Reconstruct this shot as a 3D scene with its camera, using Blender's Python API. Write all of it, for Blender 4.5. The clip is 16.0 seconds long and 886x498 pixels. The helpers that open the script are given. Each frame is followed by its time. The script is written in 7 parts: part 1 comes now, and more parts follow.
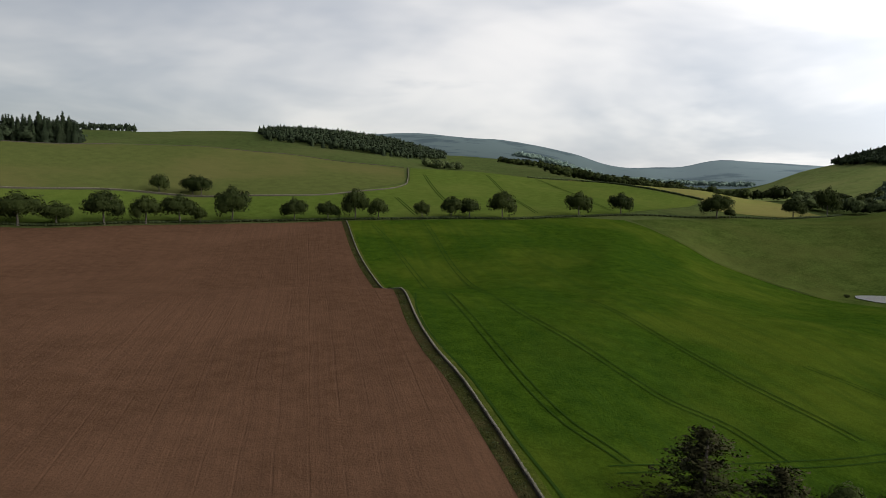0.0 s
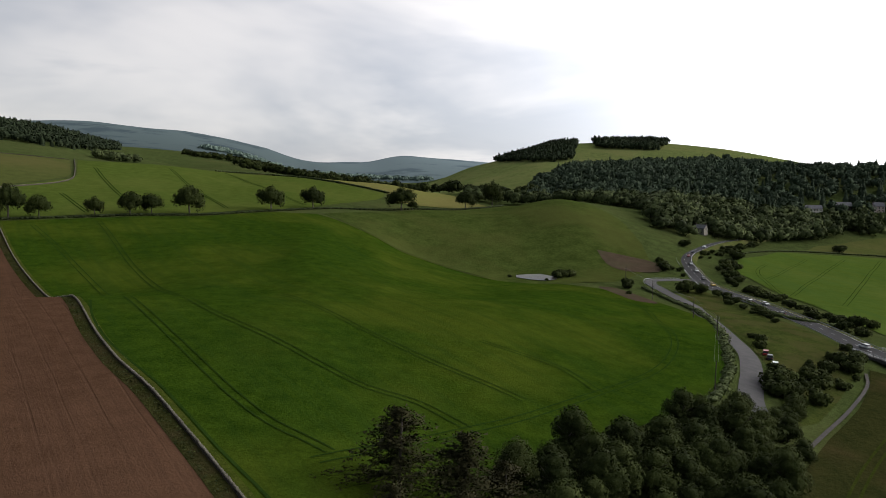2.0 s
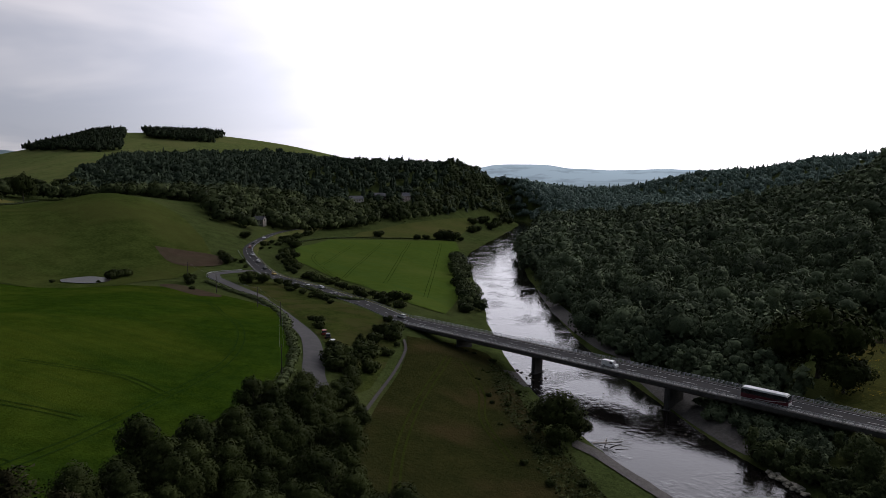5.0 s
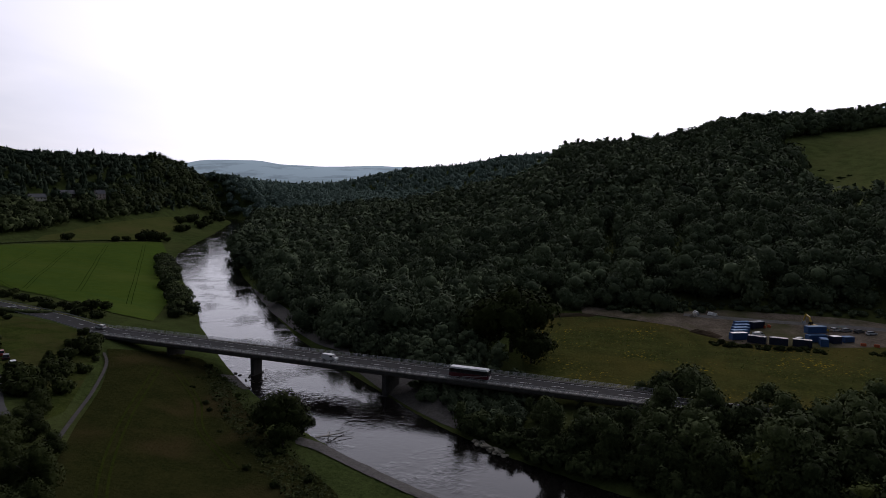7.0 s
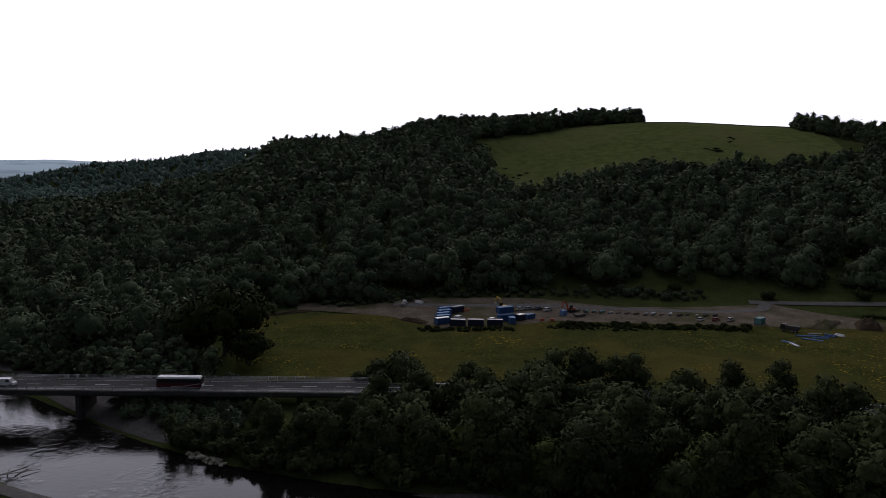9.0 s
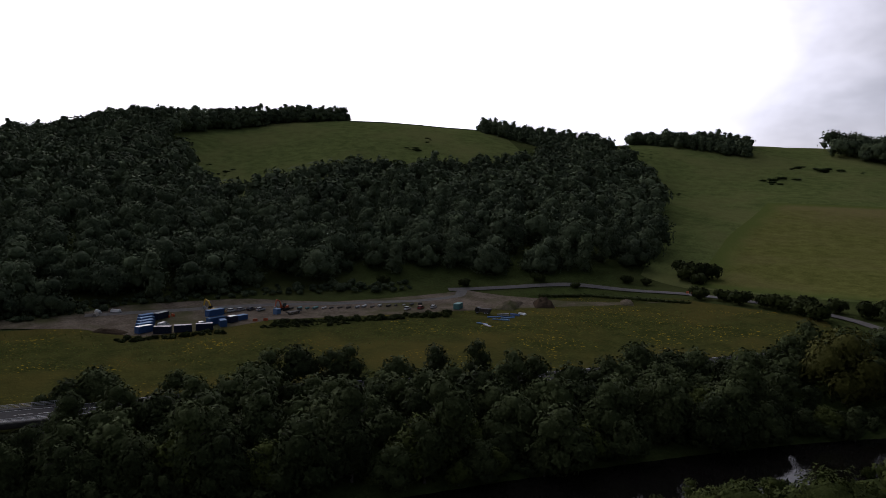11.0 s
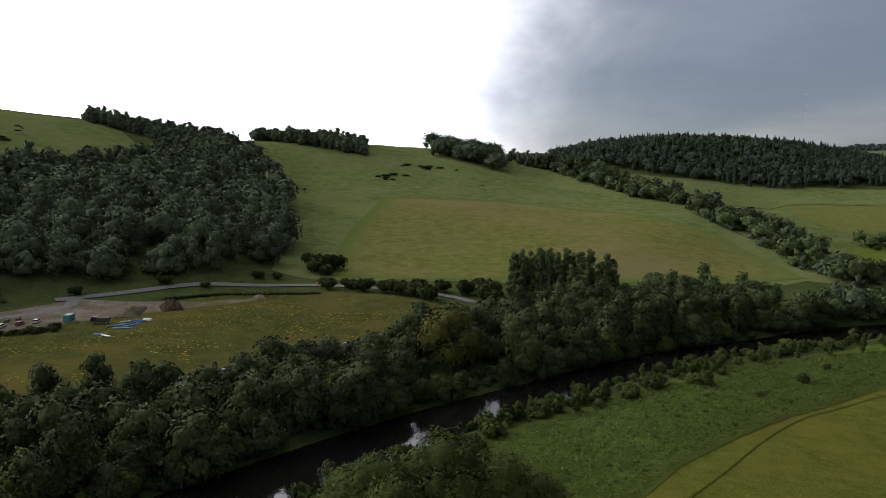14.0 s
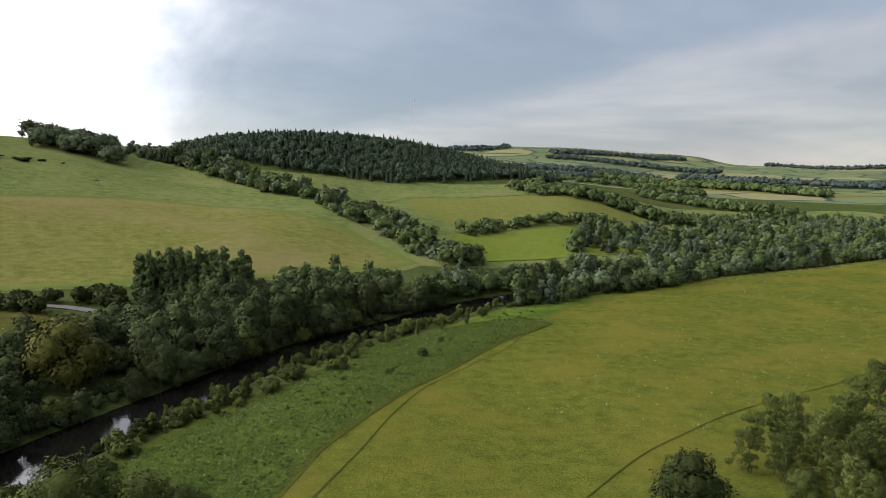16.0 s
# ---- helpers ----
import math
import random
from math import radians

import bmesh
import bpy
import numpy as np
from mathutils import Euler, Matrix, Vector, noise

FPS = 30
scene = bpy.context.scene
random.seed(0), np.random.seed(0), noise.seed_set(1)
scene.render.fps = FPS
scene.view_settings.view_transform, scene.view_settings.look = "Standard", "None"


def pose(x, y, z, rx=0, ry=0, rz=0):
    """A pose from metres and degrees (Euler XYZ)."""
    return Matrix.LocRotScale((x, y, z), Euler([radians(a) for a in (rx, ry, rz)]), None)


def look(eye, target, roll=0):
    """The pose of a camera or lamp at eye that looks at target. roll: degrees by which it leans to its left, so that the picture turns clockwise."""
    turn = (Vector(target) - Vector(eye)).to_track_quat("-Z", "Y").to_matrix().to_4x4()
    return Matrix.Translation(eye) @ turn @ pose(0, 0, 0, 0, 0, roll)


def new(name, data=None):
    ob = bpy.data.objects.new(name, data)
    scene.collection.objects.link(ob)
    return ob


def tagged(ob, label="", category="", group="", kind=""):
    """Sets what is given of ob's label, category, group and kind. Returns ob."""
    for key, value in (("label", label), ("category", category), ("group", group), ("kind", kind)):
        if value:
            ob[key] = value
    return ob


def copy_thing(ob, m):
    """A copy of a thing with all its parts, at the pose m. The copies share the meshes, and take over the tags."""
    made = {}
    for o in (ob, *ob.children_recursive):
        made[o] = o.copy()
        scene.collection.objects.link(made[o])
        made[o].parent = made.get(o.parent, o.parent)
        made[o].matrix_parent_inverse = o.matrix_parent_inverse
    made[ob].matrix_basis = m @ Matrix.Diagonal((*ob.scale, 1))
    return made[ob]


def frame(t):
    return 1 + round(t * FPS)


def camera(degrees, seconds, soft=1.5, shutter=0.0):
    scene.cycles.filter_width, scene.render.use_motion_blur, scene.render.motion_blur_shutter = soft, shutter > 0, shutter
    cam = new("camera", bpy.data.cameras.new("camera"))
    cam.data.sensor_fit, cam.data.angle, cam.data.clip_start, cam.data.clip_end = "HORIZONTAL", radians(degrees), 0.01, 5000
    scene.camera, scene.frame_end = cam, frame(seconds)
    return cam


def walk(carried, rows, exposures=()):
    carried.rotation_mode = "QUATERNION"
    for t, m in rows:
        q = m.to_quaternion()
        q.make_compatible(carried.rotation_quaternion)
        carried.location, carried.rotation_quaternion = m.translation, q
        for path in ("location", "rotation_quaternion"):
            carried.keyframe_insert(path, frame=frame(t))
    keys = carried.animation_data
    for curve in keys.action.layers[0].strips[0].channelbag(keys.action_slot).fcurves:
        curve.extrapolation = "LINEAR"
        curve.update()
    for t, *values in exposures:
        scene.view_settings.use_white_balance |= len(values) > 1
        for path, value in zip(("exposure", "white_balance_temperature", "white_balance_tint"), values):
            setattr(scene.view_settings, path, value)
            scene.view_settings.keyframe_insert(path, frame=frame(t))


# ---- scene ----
cam = camera(64.38, 16.0, soft=0.8)
# seconds, heading, pitch and lean of a camera that hovers and turns on the spot
TURN = [(0.0, 0.00, -5.08, -0.88), (0.5, -7.05, -5.12, -0.89), (1.0, -12.92, -5.12, -0.82), (1.5, -18.78, -5.15, -0.79), (2.0, -24.63, -5.20, -0.76), (2.5, -30.47, -5.24, -0.73), (3.0, -36.28, -5.26, -0.76), (3.5, -42.10, -5.29, -0.70), (4.0, -47.92, -5.32, -0.69), (6.5, -76.50, -5.35, -0.69), (7.0, -82.29, -5.36, -0.69), (7.5, -88.05, -5.35, -0.70), (8.0, -93.86, -5.37, -0.70), (8.5, -99.66, -5.34, -0.64), (9.0, -105.43, -5.36, -0.71), (11.5, -134.48, -5.29, -0.82), (12.0, -140.29, -5.30, -0.84), (12.5, -146.08, -5.28, -0.85), (13.0, -151.21, -5.28, -0.77), (13.5, -156.05, -5.27, -0.73), (14.0, -158.28, -5.26, -0.74), (14.5, -163.28, -5.26, -0.77), (15.0, -171.22, -5.27, -0.77), (15.5, -179.41, -5.27, -0.72), (16.0, -187.56, -5.26, -0.73)]
walk(cam, [(t, pose(0, 0, 63, 90 + p, r, a)) for t, a, p, r in TURN], exposures=[(0, 0.02, 6400, 11), (1, -0.18, 6400, 12), (2, -0.15, 6350, 13), (3, -0.28, 6300, 15), (4, -0.52, 6200, 17), (6.5, -1.4, 6000, 21), (9, -1.5, 5950, 22), (11.5, -1.25, 5950, 21), (12.5, -1.0, 6000, 19), (13, -0.65, 6050, 17), (14.5, 0.02, 6150, 14), (15, 0.14, 6200, 14), (16, 0.7, 6300, 14)])
# ---- sky and sun: a bright overcast with the sun behind thin cloud down the valley, and a dark rain cloud in the south ----
SUN_BEARING, SUN_HEIGHT = 106, 22


def heading(bearing, height):
    b, h = radians(bearing), radians(height)
    return Vector((math.sin(b) * math.cos(h), math.cos(b) * math.cos(h), math.sin(h)))


class Nodes:
    """Short calls for building a node tree."""

    def __init__(self, tree):
        self.tree = tree
        tree.nodes.clear()

    def add(self, kind, **inputs):
        n = self.tree.nodes.new(kind)
        for k, v in inputs.items():
            sock = n.inputs[int(k[1:])] if k[0] == "i" and k[1:].isdigit() else n.inputs[k.replace("_", " ")]
            if isinstance(v, bpy.types.NodeSocket):
                self.tree.links.new(v, sock)
            else:
                sock.default_value = v
        return n

    def math(self, op, a, b=0.0, c=0.0, clamp=False):
        n = self.add("ShaderNodeMath", i0=a, i1=b, i2=c)
        n.operation, n.use_clamp = op, clamp
        return n.outputs[0]

    def vec(self, op, a, b):
        n = self.add("ShaderNodeVectorMath", i0=a, i1=b)
        n.operation = op
        return n.outputs["Value"] if op == "DOT_PRODUCT" else n.outputs[0]

    def mix(self, f, a, b, blend="MIX"):
        n = self.tree.nodes.new("ShaderNodeMix")
        n.data_type, n.blend_type = "RGBA", blend
        for i, v in ((0, f), (6, a), (7, b)):
            if isinstance(v, bpy.types.NodeSocket):
                self.tree.links.new(v, n.inputs[i])
            else:
                n.inputs[i].default_value = v if i == 0 else (*v, 1)
        return n.outputs[2]

    def steps(self, value, low, high):
        n = self.add("ShaderNodeMapRange", Value=value, From_Min=low, From_Max=high)
        n.interpolation_type = "SMOOTHSTEP"
        return n.outputs[0]

    def noise(self, vector, scale, detail=4.0, rough=0.55, warp=0.0):
        return self.add("ShaderNodeTexNoise", Vector=vector, Scale=scale, Detail=detail, Roughness=rough, Distortion=warp).outputs["Fac"]

    def stretch(self, vector, scale, turn=0.0):
        n = self.add("ShaderNodeMapping", Vector=vector, Scale=scale, Rotation=(0, 0, radians(turn)))
        return n.outputs[0]


world = bpy.data.worlds.new("overcast_sky")
scene.world = world
world.use_nodes = True
n = Nodes(world.node_tree)
way = n.add("ShaderNodeTexCoord").outputs["Generated"]
sky = n.add("ShaderNodeTexSky")
sky.sky_type, sky.sun_disc, sky.sun_elevation, sky.sun_rotation = "NISHITA", False, radians(SUN_HEIGHT), radians(SUN_BEARING)
split = n.add("ShaderNodeSeparateXYZ", Vector=way)
up = n.math("MAXIMUM", split.outputs[2], 0.0)
flat = n.math("ADD", up, 0.17)
layer = n.add("ShaderNodeCombineXYZ", X=n.math("DIVIDE", split.outputs[0], flat), Y=n.math("DIVIDE", split.outputs[1], flat), Z=0.0).outputs[0]
broad = n.noise(layer, 0.45, 5.0, 0.55, 0.4)
wisps = n.noise(layer, 1.2, 4.0, 0.5, 0.5)
toward = n.vec("DOT_PRODUCT", way, heading(SUN_BEARING, SUN_HEIGHT))
glow = n.math("POWER", n.steps(toward, -0.15, 1.0), 2.0)
# angle round from the south-south-west, and height above the horizon, in degrees
round_ = n.math("MULTIPLY", n.math("ARCTAN2", n.vec("DOT_PRODUCT", way, heading(290, 0)), n.vec("DOT_PRODUCT", way, heading(200, 0))), 180 / math.pi)
high = n.math("MULTIPLY", n.math("ARCSINE", split.outputs[2]), 180 / math.pi)
billow = n.noise(n.vec("MULTIPLY", way, (1.0, 1.0, 1.5)), 3.2, 5.0, 0.55, 0.3)
ragged = n.math("ADD", n.math("MULTIPLY", n.math("SUBTRACT", broad, 0.5), 10.0), n.math("MULTIPLY", n.math("SUBTRACT", billow, 0.5), 44.0))
turned = n.math("ADD", round_, ragged)
fade = n.math("SUBTRACT", 1.0, n.steps(round_, 90.0, 160.0))
hem = n.math("ADD", 4.0, n.math("MULTIPLY", n.math("ADD", round_, 21.0), 0.19))
over = n.math("SUBTRACT", n.math("ADD", high, n.math("MULTIPLY", n.math("SUBTRACT", billow, 0.5), 5.0)), hem)
bank = n.math("MULTIPLY", n.math("MULTIPLY", n.steps(turned, -52.0, -14.0), fade), n.steps(over, -0.7, 1.4))
cloud = n.mix(n.steps(broad, 0.36, 0.62), (0.55, 0.572, 0.61), (1.0, 0.96, 0.91))
cloud = n.mix(n.math("MULTIPLY", n.steps(wisps, 0.5, 0.7), 0.36), cloud, (0.42, 0.46, 0.52))
cloud = n.mix(n.math("MULTIPLY", n.steps(toward, 0.25, 0.72), 0.85), cloud, (0.93, 0.92, 0.92))
overhead = n.math("SUBTRACT", 1.0, n.math("MULTIPLY", n.steps(split.outputs[2], 0.24, 0.7), 0.82))
away = n.math("ADD", 0.62, n.math("MULTIPLY", n.steps(toward, -0.65, 0.6), 0.38))
gloom = n.math("SUBTRACT", 1.0, n.math("MULTIPLY", n.math("MULTIPLY", n.steps(turned, -56.0, -18.0), fade), 0.6))
base = n.math("MULTIPLY", n.math("MULTIPLY", 1.1, gloom), n.math("MULTIPLY", overhead, away))
bright = n.math("ADD", base, n.math("MULTIPLY", glow, n.math("MULTIPLY", 2.9, n.math("MULTIPLY", gloom, gloom))))
lit = n.vec("MULTIPLY", cloud, n.add("ShaderNodeCombineXYZ", X=bright, Y=bright, Z=bright).outputs[0])
under = n.mix(n.steps(n.math("ADD", n.math("MULTIPLY", broad, 0.7), n.math("MULTIPLY", wisps, 0.3)), 0.4, 0.62), (0.15, 0.176, 0.205), (0.225, 0.25, 0.272))
lit = n.mix(n.math("MULTIPLY", bank, 0.96), lit, under)
shade = n.mix(0.025, lit, sky.outputs[0])
n.add("ShaderNodeOutputWorld", Surface=n.add("ShaderNodeBackground", Color=shade, Strength=1.0).outputs[0])

sun = new("sun", bpy.data.lights.new("sun", "SUN"))
sun.data.energy, sun.data.angle, sun.data.color = 1.0, radians(12), (1.0, 0.92, 0.8)
sun.matrix_world = look(heading(SUN_BEARING, SUN_HEIGHT) * 500, (0, 0, 0))
# ---- materials ----
def material(name, rough=0.9, spec=0.2):
    m = bpy.data.materials.new(name)
    m.use_nodes = True
    k = Nodes(m.node_tree)
    b = k.add("ShaderNodeBsdfPrincipled", Roughness=rough, Specular_IOR_Level=spec)
    k.add("ShaderNodeOutputMaterial", Surface=b.outputs[0])
    return m, k, b


def set_to(k, shader, **inputs):
    for name, v in inputs.items():
        k.tree.links.new(v, shader.inputs[name.replace("_", " ")])


def relief(k, shader, height, depth):
    set_to(k, shader, Normal=k.add("ShaderNodeBump", Height=height, Distance=depth, Strength=1.0).outputs[0])


def turf(name, low, high, patch, grain=1.3, patch_size=0.02, depth=0.35, rows=None, row_colour=None, patch_part=0.6, flowers=None, border=None):
    """Grass, crop or soil: broad patches, a fine grain, and where rows = (turn, wavelength, strength), drilled lines."""
    m, k, b = material(name, 1.0, 0.0)
    at = k.add("ShaderNodeNewGeometry").outputs["Position"]
    fine = k.noise(at, grain, 5.0, 0.7)
    mid = k.noise(at, grain * 0.14, 4.0, 0.6)
    big = k.noise(at, patch_size, 4.0, 0.55, 0.3)
    c = k.mix(k.steps(k.math("ADD", k.math("MULTIPLY", fine, 0.55), k.math("MULTIPLY", mid, 0.45)), 0.32, 0.68), low, high)
    c = k.mix(k.math("MULTIPLY", k.steps(big, 0.42, 0.68), patch_part), c, patch)
    height = fine
    if rows:
        turn, wave, part = rows
        across = k.add("ShaderNodeSeparateXYZ", Vector=k.stretch(at, (1, 1, 1), turn))
        drift = k.math("ADD", across.outputs[0], k.math("MULTIPLY", k.noise(at, 0.02, 2.0), 2.0))
        ridge = k.noise(k.add("ShaderNodeCombineXYZ", X=k.math("DIVIDE", drift, wave), Y=k.math("MULTIPLY", across.outputs[1], 0.012), Z=0.0).outputs[0], 1.0, 3.0, 0.75)
        pass_line = k.math("MULTIPLY", k.steps(k.math("SINE", k.math("MULTIPLY", drift, 2 * math.pi / (wave * 4.2))), 0.955, 1.0), k.steps(k.noise(at, 0.06, 3.0), 0.3, 0.6))
        c = k.mix(k.math("MULTIPLY", k.steps(ridge, 0.42, 0.66), part), c, row_colour)
        c = k.mix(k.math("MULTIPLY", pass_line, part * 0.5), c, row_colour)
        height = k.math("SUBTRACT", fine, k.math("MULTIPLY", k.math("ADD", ridge, k.math("MULTIPLY", pass_line, 0.4)), 0.5))
    if flowers:
        colour, part, size = flowers
        dots = k.math("MULTIPLY", k.steps(k.noise(at, size, 2.0, 0.6), 0.62, 0.68), k.math("MULTIPLY", k.steps(k.noise(at, 0.05, 4.0, 0.6), 0.45, 0.65), part))
        c = k.mix(dots, c, colour)
    if border:
        edge = k.add("ShaderNodeAttribute")
        edge.attribute_name = "edge"
        ragged = k.math("ADD", edge.outputs["Fac"], k.math("MULTIPLY", k.math("SUBTRACT", k.noise(at, 0.06, 5.0, 0.65), 0.5), 0.9))
        c = k.mix(k.steps(ragged, 0.1, 0.8), k.mix(fine, *border), c)
    set_to(k, b, Base_Color=c)
    relief(k, b, height, depth)
    return m


def leaves(name, dark, light, spread=0.3, grain=2.2):
    """Foliage: every tree its own tone, every spray of leaves a little off it, and a leafy grain."""
    m, k, b = material(name, 0.9, 0.05)
    tone = k.add("ShaderNodeAttribute")
    tone.attribute_name = "tone"
    shape = k.add("ShaderNodeNewGeometry")
    own = k.math("FRACT", k.math("ADD", k.add("ShaderNodeObjectInfo").outputs["Random"], tone.outputs["Fac"]))
    f = k.math("ADD", k.math("MULTIPLY", own, 1 - spread), k.math("MULTIPLY", shape.outputs["Random Per Island"], spread))
    fine = k.noise(shape.outputs["Position"], grain, 3.0, 0.7)
    spray = k.math("ADD", k.math("MULTIPLY", fine, 0.6), k.math("MULTIPLY", k.noise(shape.outputs["Position"], grain * 0.35, 2.0, 0.6), 0.4))
    f = k.math("ADD", k.math("MULTIPLY", f, 0.72), k.math("MULTIPLY", k.steps(spray, 0.34, 0.66), 0.28))
    set_to(k, b, Base_Color=k.mix(f, dark, light))
    relief(k, b, spray, 0.3 / grain)
    return m


def plain(name, colour, other, size=2.0, rough=0.8, metal=0.0, depth=0.01, spec=0.3):
    """A worked surface with stains and a fine grain."""
    m, k, b = material(name, rough, spec)
    b.inputs["Metallic"].default_value = metal
    at = k.add("ShaderNodeNewGeometry").outputs["Position"]
    f = k.math("ADD", k.math("MULTIPLY", k.noise(at, size, 5.0, 0.65), 0.6), k.math("MULTIPLY", k.noise(at, size * 9, 3.0, 0.7), 0.4))
    set_to(k, b, Base_Color=k.mix(k.steps(f, 0.35, 0.65), colour, other))
    relief(k, b, f, depth)
    return m


PLOUGH = turf("ploughed_soil", (0.0575, 0.0308, 0.0172), (0.0915, 0.0498, 0.0285), (0.108, 0.0585, 0.034), 2.0, 0.016, 0.2, (-10.8, 1.1, 0.26), (0.05279, 0.02959, 0.0192), 0.5)
CROP = turf("green_barley", (0.0125, 0.0278, 0.0025), (0.0345, 0.0630, 0.0058), (0.0640, 0.0800, 0.0090), 1.6, 0.017, 0.25, (-10.8, 5.5, 0.35), (0.01928, 0.04147, 0.006104), 0.55)
CROP_FAR = turf("young_crop", (0.049, 0.08, 0.0115), (0.072, 0.106, 0.018), (0.095, 0.119, 0.025), 1.2, 0.012, 0.2, (22, 7.0, 0.3), (0.04445, 0.09348, 0.02221), 0.5)
PASTURE = turf("pasture", (0.04985, 0.062, 0.0169), (0.07704, 0.088, 0.0247), (0.09744, 0.088, 0.0312), 1.1, 0.011, 0.3)
PASTURE_DARK = turf("rough_pasture", (0.017, 0.021, 0.0065), (0.036, 0.036, 0.0115), (0.05, 0.038, 0.016), 0.9, 0.035, 0.5, patch_part=0.8)
HAY = turf("ripening_hayfield", (0.12, 0.115, 0.035), (0.165, 0.145, 0.05), (0.13, 0.14, 0.035), 1.1, 0.01, 0.25)
HILL_GRASS = turf("hill_grass", (0.0656, 0.0852, 0.0255), (0.1416, 0.1694, 0.0531), (0.1539, 0.153, 0.05736), 0.8, 0.012, 0.4)
MEADOW = turf("buttercup_meadow", (0.048, 0.060, 0.0095), (0.108, 0.118, 0.021), (0.118, 0.108, 0.02), 1.5, 0.03, 0.3, flowers=((0.28, 0.23, 0.02), 0.35, 1.9), patch_part=0.75)
SITE_MEADOW = turf("rough_hay_meadow", (0.032, 0.041, 0.012), (0.078, 0.08, 0.022), (0.094, 0.08, 0.022), 0.9, 0.03, 0.4, flowers=((0.4, 0.27, 0.015), 1.0, 0.9), patch_part=0.85)
WEEDS = turf("tall_weeds", (0.034, 0.058, 0.009), (0.11, 0.158, 0.026), (0.055, 0.08, 0.014), 0.6, 0.06, 0.9, flowers=((0.34, 0.36, 0.22), 0.35, 1.7), border=((0.065, 0.080, 0.016), (0.095, 0.108, 0.022)))
VERGE = turf("rough_verge", (0.05, 0.07, 0.018), (0.09, 0.10, 0.03), (0.12, 0.105, 0.045), 1.4, 0.05, 0.5)
GROUND = turf("valley_ground", (0.0294, 0.0418, 0.0120), (0.0658, 0.0855, 0.0258), (0.0734, 0.07912, 0.02777), 0.9, 0.008, 0.4)
WEEDY = turf("weedy_wall_verge", (0.016, 0.02, 0.006), (0.046, 0.046, 0.014), (0.05, 0.038, 0.018), 1.6, 0.12, 0.6)
WALL_GRASS = turf("wall_foot_grass", (0.026, 0.042, 0.006), (0.062, 0.076, 0.012), (0.066, 0.07, 0.016), 1.6, 0.1, 0.5)
EARTH = turf("bare_earth", (0.09, 0.072, 0.052), (0.215, 0.175, 0.132), (0.074, 0.076, 0.032), 1.0, 0.045, 0.3, patch_part=0.95)
RUT = turf("wheel_rut", (0.014, 0.030, 0.005), (0.022, 0.044, 0.007), (0.018, 0.036, 0.006), 1.5, 0.05, 0.2)
ASPHALT = plain("asphalt", (0.02912, 0.028, 0.028), (0.042, 0.04088, 0.04032), 0.6, 0.9, spec=0.1)
OLD_ASPHALT = plain("worn_asphalt", (0.04056, 0.03904, 0.03701), (0.06338, 0.05983, 0.05678), 0.4, 0.9)
DUSTY_ROAD = plain("dusty_road", (0.095, 0.088, 0.079), (0.145, 0.136, 0.122), 0.4, 0.95)
CONCRETE = plain("weathered_concrete", (0.1152, 0.1116, 0.1044), (0.1872, 0.18, 0.1692), 0.5, 0.9)
STEEL = plain("galvanised_steel", (0.30, 0.31, 0.32), (0.42, 0.43, 0.44), 3.0, 0.5, 0.6)
PAINT_WHITE = plain("road_paint", (0.55, 0.55, 0.53), (0.75, 0.75, 0.73), 3.0, 0.7)
STONE = plain("drystone", (0.036, 0.031, 0.023), (0.085, 0.074, 0.056), 1.6, 0.95, 0.0, 0.06, 0.05)
PEBBLE = plain("river_shingle", (0.046, 0.041, 0.035), (0.105, 0.096, 0.084), 1.2, 0.9, 0.0, 0.12)
BARK = plain("bark", (0.055, 0.045, 0.036), (0.11, 0.095, 0.078), 1.5, 0.95, 0.0, 0.05)
LEAF = leaves("broad_leaves", (0.012, 0.0185, 0.0074), (0.097, 0.12, 0.045))
LEAF_PALE = leaves("willow_leaves", (0.023, 0.034, 0.0075), (0.112, 0.133, 0.034))
LEAF_GOLD = leaves("golden_leaves", (0.036, 0.041, 0.0095), (0.138, 0.132, 0.031))
# conifer needles, lightened and blued in base colour for haze
NEEDLE = leaves("conifer_needles", (0.033, 0.049, 0.031), (0.07, 0.094, 0.054))
GORSE = leaves("gorse", (0.0198, 0.033, 0.011), (0.0495, 0.0638, 0.0198))


def river_water():
    m, k, b = material("river_water", 0.04, 0.5)
    b.inputs["IOR"].default_value = 1.33
    b.inputs["Base Color"].default_value = (0.008, 0.007, 0.006, 1)
    at = k.add("ShaderNodeNewGeometry").outputs["Position"]
    waves = k.math("ADD", k.math("MULTIPLY", k.noise(at, 0.9, 3.0, 0.55, 0.8), 0.8), k.math("MULTIPLY", k.noise(k.stretch(at, (0.16, 0.5, 1.0), -40), 1.0, 3.0, 0.6, 1.0), 0.5))
    upstream = k.steps(k.add("ShaderNodeSeparateXYZ", Vector=at).outputs[1], -30.0, 40.0)
    riffle = k.math("MULTIPLY", upstream, k.steps(k.noise(at, 0.045, 4.0, 0.65), 0.46, 0.66))
    far_reach = k.steps(k.add("ShaderNodeSeparateXYZ", Vector=at).outputs[1], 110.0, 240.0)
    riffle = k.math("MULTIPLY", riffle, k.math("SUBTRACT", 1.0, k.math("MULTIPLY", far_reach, 0.65)))
    relief(k, b, k.math("MULTIPLY", waves, k.math("ADD", k.math("ADD", 0.05, k.math("MULTIPLY", upstream, 0.08)), k.math("MULTIPLY", riffle, 0.9))), 0.24)
    return m


WATER = river_water()


